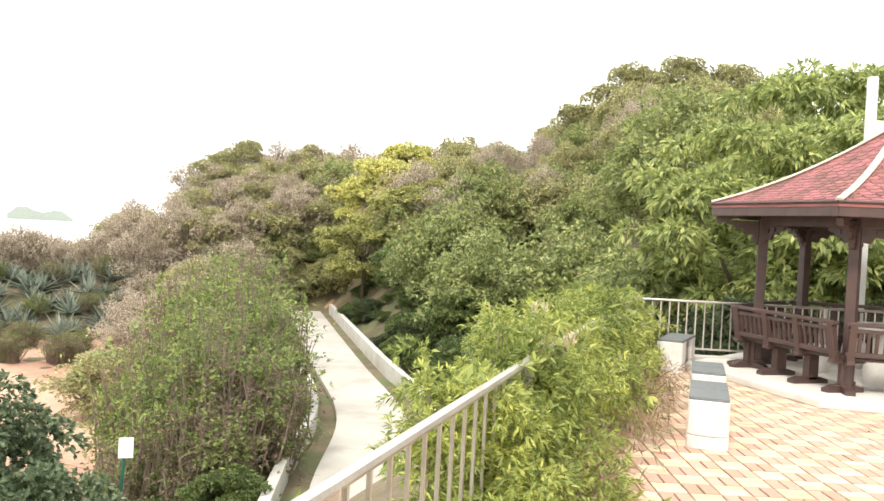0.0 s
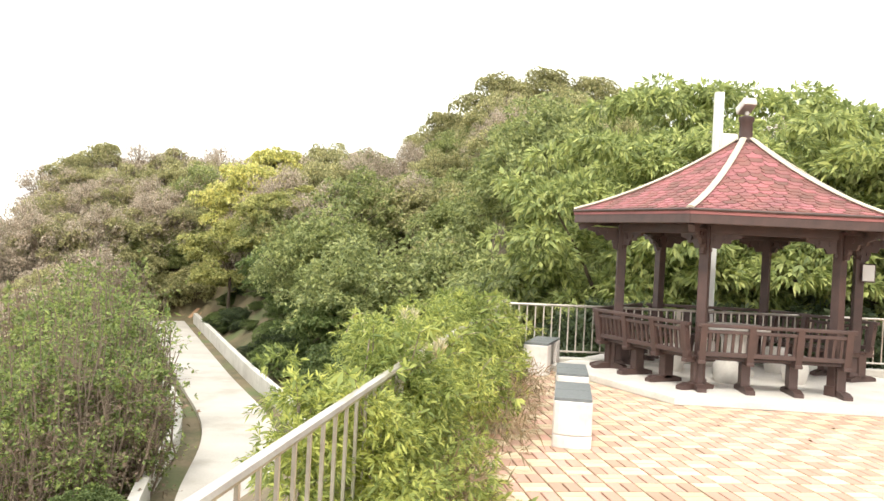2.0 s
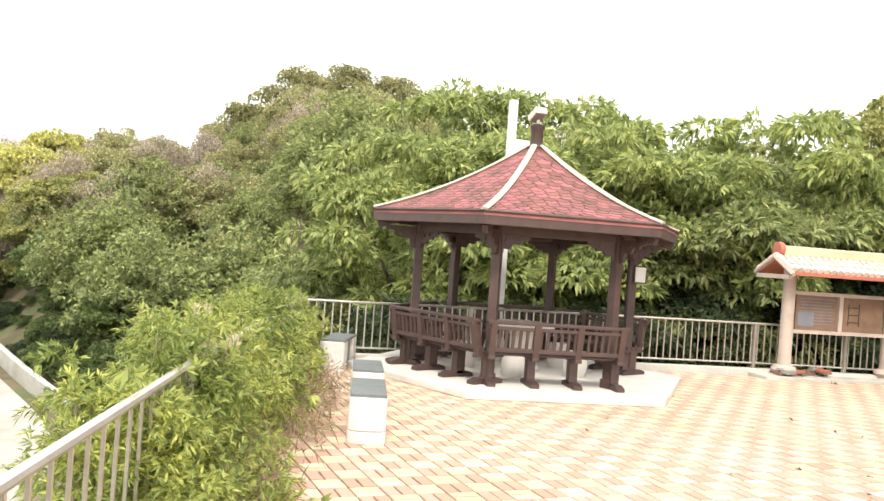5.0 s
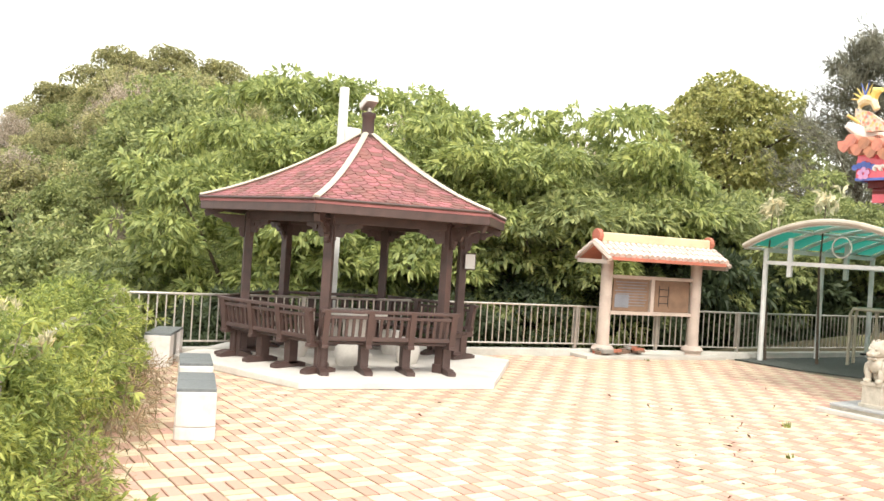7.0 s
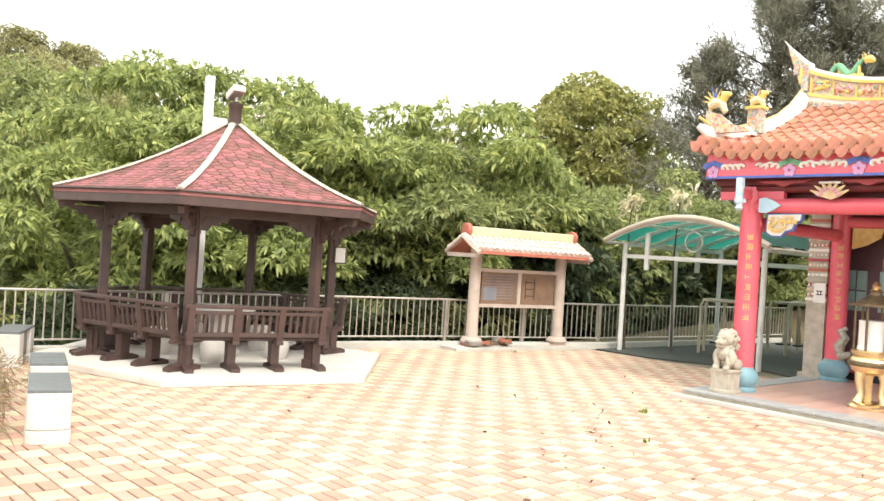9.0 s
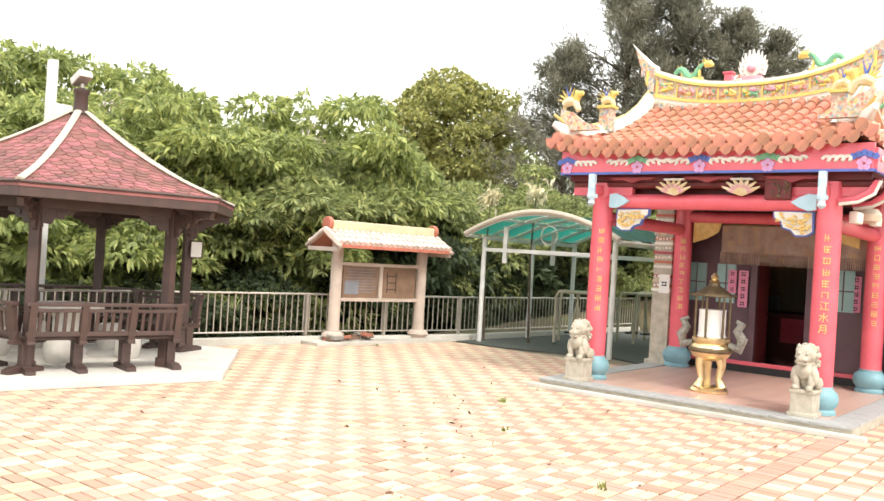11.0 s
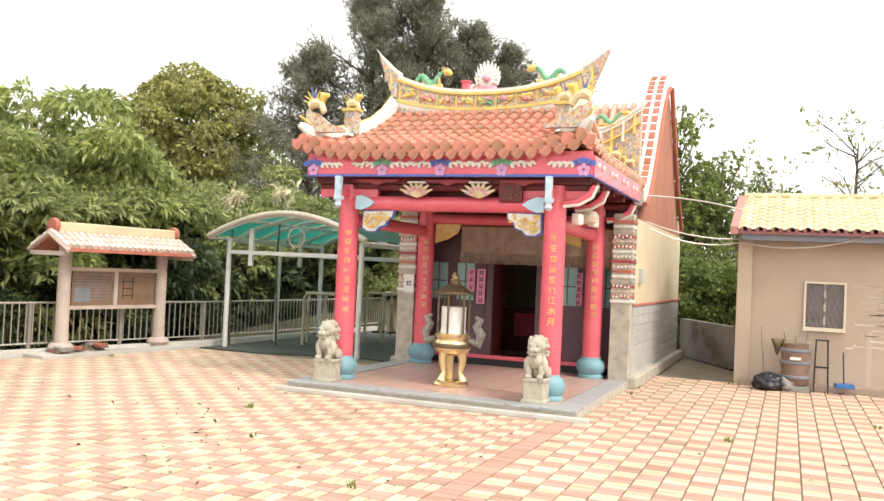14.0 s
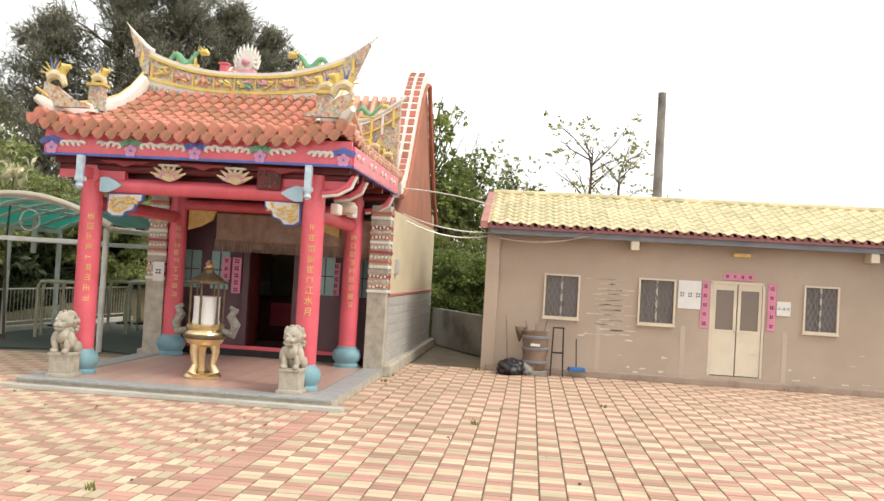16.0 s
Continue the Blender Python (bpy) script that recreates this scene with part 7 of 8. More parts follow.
M["frame_beige"] = material("frame_beige", (0.50, 0.45, 0.33), (0.36, 0.32, 0.24), 0.45, scale=5, fine=40)
M["frame_green"] = material("frame_green", (0.03, 0.13, 0.09), (0.02, 0.09, 0.06), 0.45, scale=5, fine=40)
tube_frame("exercise_machine", 17.3, 9.85, 20, "beige tubular exercise machine on the rubber floor")
tube_frame("exercise_machine", 19.3, 9.25, 70, "beige tubular stepping machine on the rubber floor")
tube_frame("exercise_machine", 20.7, 9.4, -15, "beige tubular exercise machine near the fence")

# ---------------------------------------------------------------- plants near the terrace
hedge = thing("hedge", "overgrown bright green hedge swallowing the railing", "hedge")
rng5 = np.random.default_rng(51)
blobs = []
for k in range(300):
    u = rng5.uniform(0, 1) ** 0.9
    y = 4.75 + 7.85 * u
    line = 0.43 + (y - 5.37) * 0.345
    off = rng5.normal(0.02 - 0.22 * min(1, u * 2), 0.28)
    off = max(-0.75, min(0.72 - 0.5 * u, off))
    top = (1.06 + 0.11 * math.sin(y * 2.1) + 0.10 * math.sin(y * 5.3 + off * 4)) * max(0.16, 1 - 1.15 * max(0, off)) * rng5.uniform(0.72, 1.06) * min(1.06, 0.80 + 2.2 * u) - 0.5 * max(0, u - 0.6)
    for z in (top * 0.3, top * 0.62, top * 0.9):
        if rng5.random() < 0.75:
            r = rng5.uniform(0.10, 0.26)
            blobs.append((line + off, y, max(0.08, z), r, r * rng5.uniform(0.8, 1.3), r * rng5.uniform(0.6, 1.0)))
for k in range(64):
    y = rng5.uniform(2.9, 5.4)
    blobs.append((-0.33 + (y - 2.92) * 0.325 + rng5.uniform(-0.25, 0.22), y, rng5.uniform(-0.1, 0.05 + 0.22 * (y - 2.9)), 0.13, 0.16, 0.09))
stems = Geo()
for k in range(90):
    b = blobs[int(rng5.integers(len(blobs)))]
    stems.tube([(b[0] + rng5.normal(0, 0.1), b[1] + rng5.normal(0, 0.1), 0.0), (b[0], b[1], max(0.15, b[2]))], [0.010, 0.005], 4, caps=False)
tagged(part("stem_tangle", stems, "pale_bark", hedge), kind="stuff")
crown = new("leaves", leaf_mesh("leaves", shell_spots(blobs, 42000, rng5, 0.15), 0.066, "leaf_hedge", rng5, 0.22, 0.25, 4))
crown.parent = hedge
sprigs, sprig_leaves = Geo(), []
for k in range(150):
    b = blobs[int(rng5.integers(len(blobs) - 64))]
    p = Vector(b[:3])
    d = Vector((rng5.normal(0.2, 0.5), rng5.normal(-0.1, 0.4), rng5.uniform(0.3, 1.0))).normalized() * rng5.uniform(0.25, 0.55)
    m, q = p + d * 0.6, p + d + Vector((d.x * 0.35, d.y * 0.35, -0.10))
    sprigs.tube([p, m, q], [0.006, 0.004, 0.002], 3, caps=False)
    for t in between(0.15, 1.0, 9):
        e = p.lerp(m, t / 0.55) if t < 0.55 else m.lerp(q, (t - 0.55) / 0.45)
        sprig_leaves.append((*e, *d))
tagged(part("shoot_tangle", sprigs, "pale_bark", hedge, "thin arching dry shoots"), kind="stuff")
shoots = new("shoot_leaves", leaf_mesh("shoot_leaves", np.array(sprig_leaves), 0.10, "leaf_hedge", rng5, 0.28, 0.2, 4))
shoots.parent = hedge
dry = []
for k in range(60):
    y = rng5.uniform(5.3, 11.5)
    line = 0.43 + (y - 5.37) * 0.345
    dry.append((line + rng5.uniform(0.35, 0.72), y, rng5.uniform(0.05, 0.28), 0.22, 0.22, 0.15))
litter = new("straw_litter", leaf_mesh("straw_litter", shell_spots(dry, 700, rng5, 0.2), 0.18, "straw", rng5, 0.07, 0.2, 3))
litter.parent = hedge
tagged(litter, label="dry straw-coloured stems at the foot")


def grass_tuft(name, x, y, z, height, count, mat, seed, label, plume=0):
    rng = random.Random(seed)
    g = Geo()
    tuft = thing(name, label, "grass", (x, y, z), group="grass tufts")
    for k in range(count):
        a, lean = rng.uniform(0, 6.28), rng.uniform(0.1, 0.55)
        h = height * rng.uniform(0.6, 1.0)
        c, s = math.cos(a), math.sin(a)
        pts = [(0.05 * c + lean * h * c * t * t, 0.05 * s + lean * h * s * t * t, h * t * (1 - 0.2 * lean * t)) for t in (0, 0.35, 0.7, 1.0)]
        side = Vector((-s, c, 0))
        for i, (p, q) in enumerate(zip(pts, pts[1:])):
            w0, w1 = 0.012 * (1 - i / 3), 0.012 * (1 - (i + 1) / 3)
            g.add([Vector(p) - side * w0, Vector(p) + side * w0, Vector(q) + side * w1, Vector(q) - side * w1], [(0, 1, 2, 3)])
    tagged(part("blades", g, mat, tuft), kind="stuff")
    if plume:
        pl = Geo()
        for k in range(plume):
            a = rng.uniform(0, 6.28)
            base = Vector((0.1 * math.cos(a), 0.1 * math.sin(a), 0))
            tip = base + Vector((0.34 * math.cos(a), 0.34 * math.sin(a), height * rng.uniform(0.75, 1.25)))
            pl.tube([base, (base + tip) / 2 + Vector((0, 0, 0.1)), tip], [0.006, 0.005, 0.004], 4)
            for q in range(40):
                t = rng.uniform(0.68, 1.0)
                p = base.lerp(tip, t)
                d = Vector((rng.uniform(-1, 1), rng.uniform(-1, 1), 1.2)).normalized() * 0.09
                pl.tube([p, p + d], [0.006, 0.001], 3, caps=False)
        part("plume", pl, "plume", tuft, "pale feathery plumes")
    return tuft


grass_tuft("grass_tuft", 0.62, 6.7, 0.72, 0.42, 30, "grass", 1, "tall green grass with pale plumes in the hedge", 5)
grass_tuft("grass_tuft", 0.80, 7.3, 0.75, 0.42, 30, "grass", 2, "tall green grass with pale plumes in the hedge", 4)
grass_tuft("grass_tuft", 0.9, 5.7, 0.0, 0.5, 30, "straw", 3, "dry straw-coloured grass beside the paving")
grass_tuft("grass_tuft", 1.15, 6.5, 0.0, 0.45, 30, "straw", 4, "dry straw-coloured grass beside the paving")

for k, (gx_, gy_) in enumerate(((15.2, 2.38), (14.3, 2.36), (9.4, 6.4), (7.9, 5.3), (6.6, 3.4), (17.1, 0.95), (13.2, -1.2), (10.9, 0.6), (17.15, -5.0), (12.6, 11.7))):
    grass_tuft("weed", gx_, gy_, 0.0, 0.06 + 0.02 * (k % 3), 12, "grass", 40 + k, "small green weed in a paving joint")
near_bush = make_tree("shrub", "bright yellow-green shrub below the railing", "leaf_hedge", 1.9, 2.0, 0.1, 1500, 0.16, 52, 0.03, lumps=16, category="shrub", narrow=0.5)
near_bush.matrix_basis = pose(-0.72, 5.0, -1.75)
for k, (x, y, z) in enumerate(((1.0, 9.6, -1.6), (1.4, 11.8, -1.5), (2.1, 14.0, -1.4), (3.0, 15.6, -1.5))):
    copy_thing(near_bush, pose(x, y, z, 0, 0, 50 * k))

dark_tree = make_tree("tree", "dark blue-green leafy tree below the terrace", "leaf_blue", 4.2, 4.2, 0.6, 9000, 0.11, 53, 0.10, lumps=34, narrow=0.5, flat=0.8, lump=(0.07, 0.16))
dark_tree.matrix_basis = pose(-7.0, 11.6, -4.6)
copy_thing(dark_tree, pose(-5.3, 10.7, -5.6, 0, 0, 120))
copy_thing(dark_tree, pose(-4.2, 10.6, -6.7, 0, 0, 220))

# thicket left of the lane
def thicket_bush(label, height, width, leafy, seed, stems=150):
    """A tangle of upright bare stems, green above and hung with dry brown growth below."""
    rng = np.random.default_rng(seed)
    bush = thing("thicket_tree", label, "shrub", group="thicket by the lane")
    wood, green, brown = Geo(), [], []
    for k in range(stems):
        a, q = rng.uniform(0, 6.28), math.sqrt(rng.uniform(0, 1))
        foot = Vector((math.cos(a) * q * width * 0.40, math.sin(a) * q * width * 0.40, -0.4))
        tall = height * (0.62 + 0.38 * rng.uniform() - 0.30 * q * q)
        tip = Vector((foot.x * 1.25 + rng.normal(0, 0.35), foot.y * 1.25 + rng.normal(0, 0.35), tall))
        mid = foot.lerp(tip, 0.5) + Vector(rng.normal(0, 0.22, 3))
        wood.tube([foot, mid, tip], [0.05, 0.034, 0.010], 4, caps=False)
        for w in range(5):
            t = rng.uniform(0.25, 0.98)
            p = foot.lerp(mid, t * 2) if t < 0.5 else mid.lerp(tip, t * 2 - 1)
            d = Vector((rng.normal(0, 0.55), rng.normal(0, 0.55), rng.uniform(-0.25, 0.75)))
            e = p + d * rng.uniform(0.5, 1.1)
            wood.tube([p, e], [0.012, 0.004], 3, caps=False)
            rich = rng.uniform() < leafy * (0.25 + 1.1 * t)
            for n in range(int(rng.integers(4, 14)) if rich else int(rng.integers(2, 8))):
                c = p.lerp(e, rng.uniform(0.3, 1.1)) + Vector(rng.normal(0, 0.14, 3))
                (green if rich else brown).append((*c, d.x, d.y, 0.4 + d.z))
    part("stem_tangle", wood, "stem_bark", bush, "tangle of bare brown stems")
    for name, spots, mat, size, tell in (("leaves", green, "leaf_thicket", 0.17, ""), ("dry_leaves", brown, "leaf_brown", 0.12, "withered brown leaves")):
        mesh = new(name, leaf_mesh(name, np.array(spots), size, mat, rng, 0.45, 0.3, 3))
        mesh.parent = bush
        if tell:
            tagged(mesh, label=tell)
    return bush


thicket = thicket_bush("green thicket with bare stems below beside the lane", 6.0, 4.3, 0.95, 54)
scatter(thicket, [(-15.0, 25, 0.98, 0.3), (-12.6, 30, 1.0, 0.4), (-17.8, 28, 0.95, 0.6), (-12.6, 40, 1.0, 0.4), (-14.5, 36, 1.1, 0.2), (-13.6, 27.5, 0.9, 0.2)], pick)
thicket_dry = thicket_bush("dry brown thicket with a tangle of bare stems", 4.7, 3.6, 0.3, 55, 150)
scatter(thicket_dry, [(-13.0, 24.4, 0.95, 0.3), (-11.2, 29.0, 0.62, 0.3), (-11.9, 23.6, 0.66, 0.4), (-16.8, 22.6, 0.85, 0.5), (-14.6, 22.4, 0.85, 0.5), (-19.0, 24, 0.8, 0.5), (-18, 34, 1.1, 0), (-16, 46, 1.3, 0), (-13, 52, 1.3, 0)], pick)
low_green = make_tree("shrub", "bright green shrub overgrown with vines on the slope", "leaf_vine", 3.0, 4.0, 0.1, 3600, 0.15, 56, 0.05, lumps=22, category="shrub", narrow=0.5, group="vine-covered shrubs")
scatter(low_green, [(3.4, 29, 0.8, 0.4), (5.5, 25, 1.0, 0.2), (7.5, 23, 1.0, 0.2), (10.5, 21, 0.95, 0.2), (3.6, 35, 1.1, 0.2), (7.0, 31, 1.3, 0), (11.5, 28, 1.3, 0), (1.4, 42, 1.2, 0), (14, 25, 1.2, 0.2), (-17.5, 21.5, 0.8, 0.8), (-13.4, 20.5, 0.5, 0.2), (-20, 19, 0.55, 0.2), (-1.5, 54, 1.3, 0), (7.5, 19, 0.6, 0.6), (10.5, 17.5, 0.55, 0.6)], pick)

# more of the brown far slope and of the shore scrub
spots = [(a + pick.uniform(-1.5, 1.5), r + pick.uniform(-4, 4), pick.uniform(0.8, 1.15), 0.3) for r in (47, 54, 61, 69, 78, 88) for a in between(-20, 0, 8) if r > 52 or a < -12]
for k, (az, r, s, sink) in enumerate(spots):
    x, y, z = polar(az, r, -sink)
    if nearest_road(x, y) < 4.6:
        continue
    copy_thing(hill_dry if k % 3 else hill_olive, pose(x, y, z, 0, 0, 37 * k) @ Matrix.Diagonal((s, s, s * 0.8, 1))).scale = (s, s, s * (0.62 if az < -16 else 0.85))
for k in range(22):
    az, r = -16.5 + 0.62 * k, 73 + 6 * (k % 3)
    x, y, z = polar(az, r, -0.2)
    if nearest_road(x, y) < 4.6:
        continue
    copy_thing(hill_olive if k % 2 else hill_dry, pose(x, y, z, 0, 0, 61 * k)).scale = (0.95, 0.95, 0.8)
# low shrubs on the slope between the parapet and the wood
for k in range(110):
    y = 20 + 0.42 * k
    x = along([(b, a) for a, b in ROAD], y) + 3.2 + pick.uniform(0, 6.0)
    s = pick.uniform(0.25, 0.7)
    first = low_c if k % 3 == 0 else low_green
    copy_thing(first, pose(x, y, ground_z(x, y) - 0.15, 0, 0, 47 * k)).scale = (s, s, s * pick.uniform(0.6, 1.0))
# growth round the head of the lane
for k in range(26):
    x, y = -17 + 0.55 * k + pick.uniform(-0.6, 0.6), 69.5 + 2.2 * (k % 3)
    s = pick.uniform(0.45, 0.8)
    copy_thing((hill_olive, hill_green, hill_dry)[k % 3], pose(x, y, ground_z(x, y) - 0.5, 0, 0, 53 * k)).scale = (s, s, s * pick.uniform(0.8, 1.1))
for k in range(16):
    x, y = -3.2 - 0.14 * k + pick.uniform(0, 3.0), 46 + 1.2 * k
    s = pick.uniform(0.4, 0.75)
    copy_thing(low_green, pose(x + 1.2, y, ground_z(x + 1.2, y) - 0.1, 0, 0, 29 * k)).scale = (s, s, s * 0.8)
# grey-green scrub on the bank by the shore
for k in range(46):
    az, r = -30.5 + 0.27 * k, 80 + 4.5 * (k % 4) + pick.uniform(-2, 2)
    x, y, z = polar(az, r, -0.3)
    s = pick.uniform(0.7, 1.1)
    copy_thing((hill_dry, hill_olive, hill_dry, thicket)[k % 4], pose(x, y, z, 0, 0, 71 * k)).scale = (s, s, s * pick.uniform(0.6, 0.85))
for k in range(20):
    az, r = -30 + 0.8 * k, 60 + 5 * (k % 4)
    x, y, z = polar(az, r)
    s = 0.42 + 0.12 * (k % 3)
    copy_thing(thicket_dry if k % 3 else thicket, pose(x, y, z, 0, 0, 61 * k)).scale = (s, s, s * 0.8)


def agave_plant():
    plant = thing("agave", "blue-green agave with stiff pointed leaves on the shore bank", "agave", group="agaves on the bank")
    g = Geo()
    rng = random.Random(8)
    for k in range(34):
        a, e, long = rng.uniform(0, 6.28), rng.uniform(0.15, 1.35), rng.uniform(0.8, 1.3)
        d = Vector((math.cos(a) * math.cos(e), math.sin(a) * math.cos(e), math.sin(e)))
        side = Vector((-math.sin(a), math.cos(a), 0)) * 0.07
        m = d * long * 0.4
        g.add([Vector((0, 0, 0.05)) - side * 0.6, Vector((0, 0, 0.05)) + side * 0.6, m + side, d * long - Vector((0, 0, 0.06)), m - side, m - Vector((0, 0, 0.04))], [(0, 1, 2, 5), (5, 2, 3), (4, 5, 3), (0, 5, 4)])
    part("leaves", g, "agave", plant)
    return plant


agave = agave_plant()
agave_spots = [(-29.5 + 0.42 * k + 0.3 * math.sin(k * 5), 70 + 2.5 * math.sin(k * 2.3), 1.7 + 0.6 * math.sin(k * 3.1), 0.0) for k in range(24)] + [(-29 + 0.8 * k, 75 + 1.5 * math.sin(k), 2.0, 0) for k in range(12)]
scatter(agave, agave_spots, pick)

# raw red earth cut beside the lane, and slips under the thicket
def earth_bank(x, y, z, sx, sy, sz, turn, label, seed):
    rng = np.random.default_rng(seed)
    rows = []
    for j in range(11):
        row = []
        for i in range(15):
            u, v = i / 14 * 2 - 1, j / 10
            n = noise.noise(Vector((u * 2.3 + seed, v * 2.5, 0))) * 0.6 + noise.noise(Vector((u * 7 + seed, v * 5, 1))) * 0.35
            row.append((u * sx * (1 - 0.25 * v), sy * (v ** 1.3) + n * 0.4, sz * v * (1 - 0.45 * u * u + 0.5 * noise.noise(Vector((u * 3.1, seed, 0)))) + n * 0.4 - 0.3))
        rows.append(row)
    bank = structure("earth_bank", Geo().sheet(rows), "red_earth", label, "earth bank", smooth=True)
    bank.matrix_basis = pose(x, y, z, 0, 0, turn)


earth_bank(-8.0, 66.5, -5.3, 2.0, 2.2, 1.7, -15, "raw orange-red earth cut beside the lane", 1)
earth_bank(-3.0, 52, -5.2, 4.4, 3.0, 1.5, -50, "raw orange-red earth cut behind the parapet", 2)
earth_bank(-5.0, 24.3, -5.6, 1.5, 1.6, 1.4, 20, "slip of red earth under the thicket", 3)
earth_bank(-6.6, 21.0, -6.2, 1.5, 1.5, 1.0, 10, "slip of red earth under the thicket", 4)

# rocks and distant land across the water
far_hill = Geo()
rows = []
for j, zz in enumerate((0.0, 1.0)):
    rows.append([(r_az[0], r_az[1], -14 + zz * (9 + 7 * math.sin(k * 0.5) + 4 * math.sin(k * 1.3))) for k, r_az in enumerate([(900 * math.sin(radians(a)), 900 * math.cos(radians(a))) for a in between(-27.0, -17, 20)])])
structure("far_headland", far_hill.sheet(rows), "leaf_hazed", "wooded headland across the water, haze put into its colour", "headland", smooth=True)


# ---------------------------------------------------------------- casuarinas behind the temple
def casuarina(seed, height):
    rng = np.random.default_rng(seed)
    tree = thing("casuarina_tree", "tall dark feathery casuarina behind the temple", "tree", group="casuarinas behind the temple")
    g = Geo()
    g.tube([(0, 0, -0.5), (0.15, 0.1, height * 0.4), (0.1, -0.1, height * 0.75), (0.3, 0.0, height)], [0.26, 0.2, 0.11, 0.03], 8)
    spots = []
    for k in range(84):
        k = k * 45 / 83
        z = height * (0.16 + 0.82 * (k / 45))
        a = rng.uniform(0, 6.28)
        reach = height * 0.33 * (1 - (k / 45) ** 1.8) * rng.uniform(0.55, 1.1) + 0.35
        tip = Vector((reach * math.cos(a), reach * math.sin(a), z + reach * rng.uniform(0.25, 0.6)))
        g.tube([(0.1, 0, z), (tip * 0.5 + Vector((0, 0, z * 0.5 + 0.1))), tip], [0.05, 0.03, 0.012], 4, caps=False)
        for q in range(66):
            t = rng.uniform(0.15, 1.08)
            p = Vector((0.1, 0, z)).lerp(tip, t) + Vector(rng.normal(0, 0.36 - 0.16 * t, 3))
            d = Vector((math.cos(a) * 0.45, math.sin(a) * 0.45, 0.75))
            spots.append((*p, *d))
    part("trunk", g, "bark", tree, smooth=True)
    c = new("crown", leaf_mesh("crown", np.array(spots), 0.46, "needle", rng, 0.085, 0.15, 5))
    c.parent = tree
    return tree


cas = casuarina(61, 12.5)
scatter(cas, [(58.7, 38, 0.86, 0.0), (62.8, 39, 1.04, 0), (66.0, 40, 1.05, 0), (69.2, 40, 0.98, 0), (72.0, 41, 0.82, 0)], pick)

# scrub and thin trees beyond the house
back_scrub = make_tree("tree", "thin green and brown tree beyond the alley", "leaf_thicket", 6.0, 3.6, 0.3, 2600, 0.15, 62, 0.09, "stem_bark", lumps=30, flat=1.4, lump=(0.06, 0.15), twigs=150, group="trees beyond the alley")
scatter(back_scrub, [(82.5, 30, 1.3, 0), (85.5, 31, 1.12, 0), (88.5, 33, 1.0, 0), (91.5, 36, 0.85, 0), (80, 34, 1.0, 0), (97, 40, 0.75, 0), (86.5, 27.5, 0.6, 0), (83.5, 26.5, 0.6, 0), (101, 42, 0.7, 0)], pick)
alley_green = make_tree("shrub", "green creeper and scrub behind the alley wall", "leaf_thicket", 2.6, 3.2, 0.0, 3600, 0.12, 63, 0.04, lumps=20, category="shrub", group="scrub behind the alley wall")
for k, (x, y) in enumerate(((24.2, 2.4), (23.6, 0.9), (25.6, 1.8), (22.9, -0.6), (26.5, 3.2))):
    m = pose(x, y, -0.1, 0, 0, 70 * k)
    if k:
        copy_thing(alley_green, m)
    else:
        alley_first = m
alley_green.matrix_basis = alley_first


def bare_tree(az, r, height, seed, label):
    rng = np.random.default_rng(seed)
    x, y, z = polar(az, r)
    tree = thing("bare_tree", label, "tree", (x, y, z))
    g = Geo()
    trunk = [(0, 0, -0.3), (0.1, 0.1, height * 0.35), (-0.1, 0.15, height * 0.7), (0.1, 0.1, height)]
    g.tube(trunk, [0.14, 0.10, 0.07, 0.02], 6)
    spots = []
    for k in range(26):
        t = rng.uniform(0.3, 1.0)
        p = Vector((0, 0.1, height * t))
        a = rng.uniform(0, 6.28)
        q = p + Vector((math.cos(a), math.sin(a), rng.uniform(0.4, 1.1))) * height * 0.22 * rng.uniform(0.5, 1.2)
        m = (p + q) / 2 + Vector(rng.normal(0, 0.1, 3))
        g.tube([p, m, q], [0.035, 0.02, 0.006], 4, caps=False)
        for w in range(3):
            e = q + Vector(rng.normal(0, 0.35, 3)) + Vector((0, 0, 0.2))
            g.tube([m, e], [0.012, 0.004], 3, caps=False)
            for n_leaf in range(3):
                spots.append((*(e + Vector(rng.normal(0, 0.12, 3))), 0, 0, 1))
    part("trunk", g, "bark", tree)
    c = new("crown", leaf_mesh("crown", np.array(spots), 0.20, "leaf_olive", rng, 0.5, 0.2, 3))
    c.parent = tree


bare_tree(93.8, 34, 7.3, 71, "nearly bare tree standing behind the house")
bare_tree(95.6, 36, 6.6, 72, "nearly bare thin tree behind the house")
bare_tree(88.9, 34, 5.6, 73, "nearly bare thin tree behind the alley")

# ---------------------------------------------------------------- poles and wires
px_, py_ = 24.5 * math.sin(radians(97.9)), 24.5 * math.cos(radians(97.9))
pole = thing("utility_pole", "bare grey concrete utility pole behind the house", "pole", (px_, py_, 0))
part("shaft", Geo().tube([(0, 0, 0), (0, 0, 7.25)], [0.16, 0.11], 14), "old_concrete", pole, smooth=True)
qx, qy = 16.6 * math.sin(radians(26.1)), 16.6 * math.cos(radians(26.1))
lamp_pole = thing("lamp_pole", "pale square pole with a white box behind the pavilion", "pole", (qx, qy, -2.0))
part("shaft", Geo().box((0, 0, 3.45), (0.14, 0.14, 6.9)), "post_white", lamp_pole, bevel=0.01)
part("box", Geo().box((0.16, -0.06, 5.95), (0.30, 0.26, 0.36)), "post_white", lamp_pole, "white equipment box", bevel=0.02)


def wire(name, a, b, sag, label):
    w = thing(name, label, "cable")
    pts = []
    for t in between(0, 1, 14):
        p = Vector(a).lerp(Vector(b), t)
        pts.append(p - Vector((0, 0, sag * 4 * t * (1 - t))))
    part("strand", Geo().tube(pts, 0.014, 5), "steel", w)


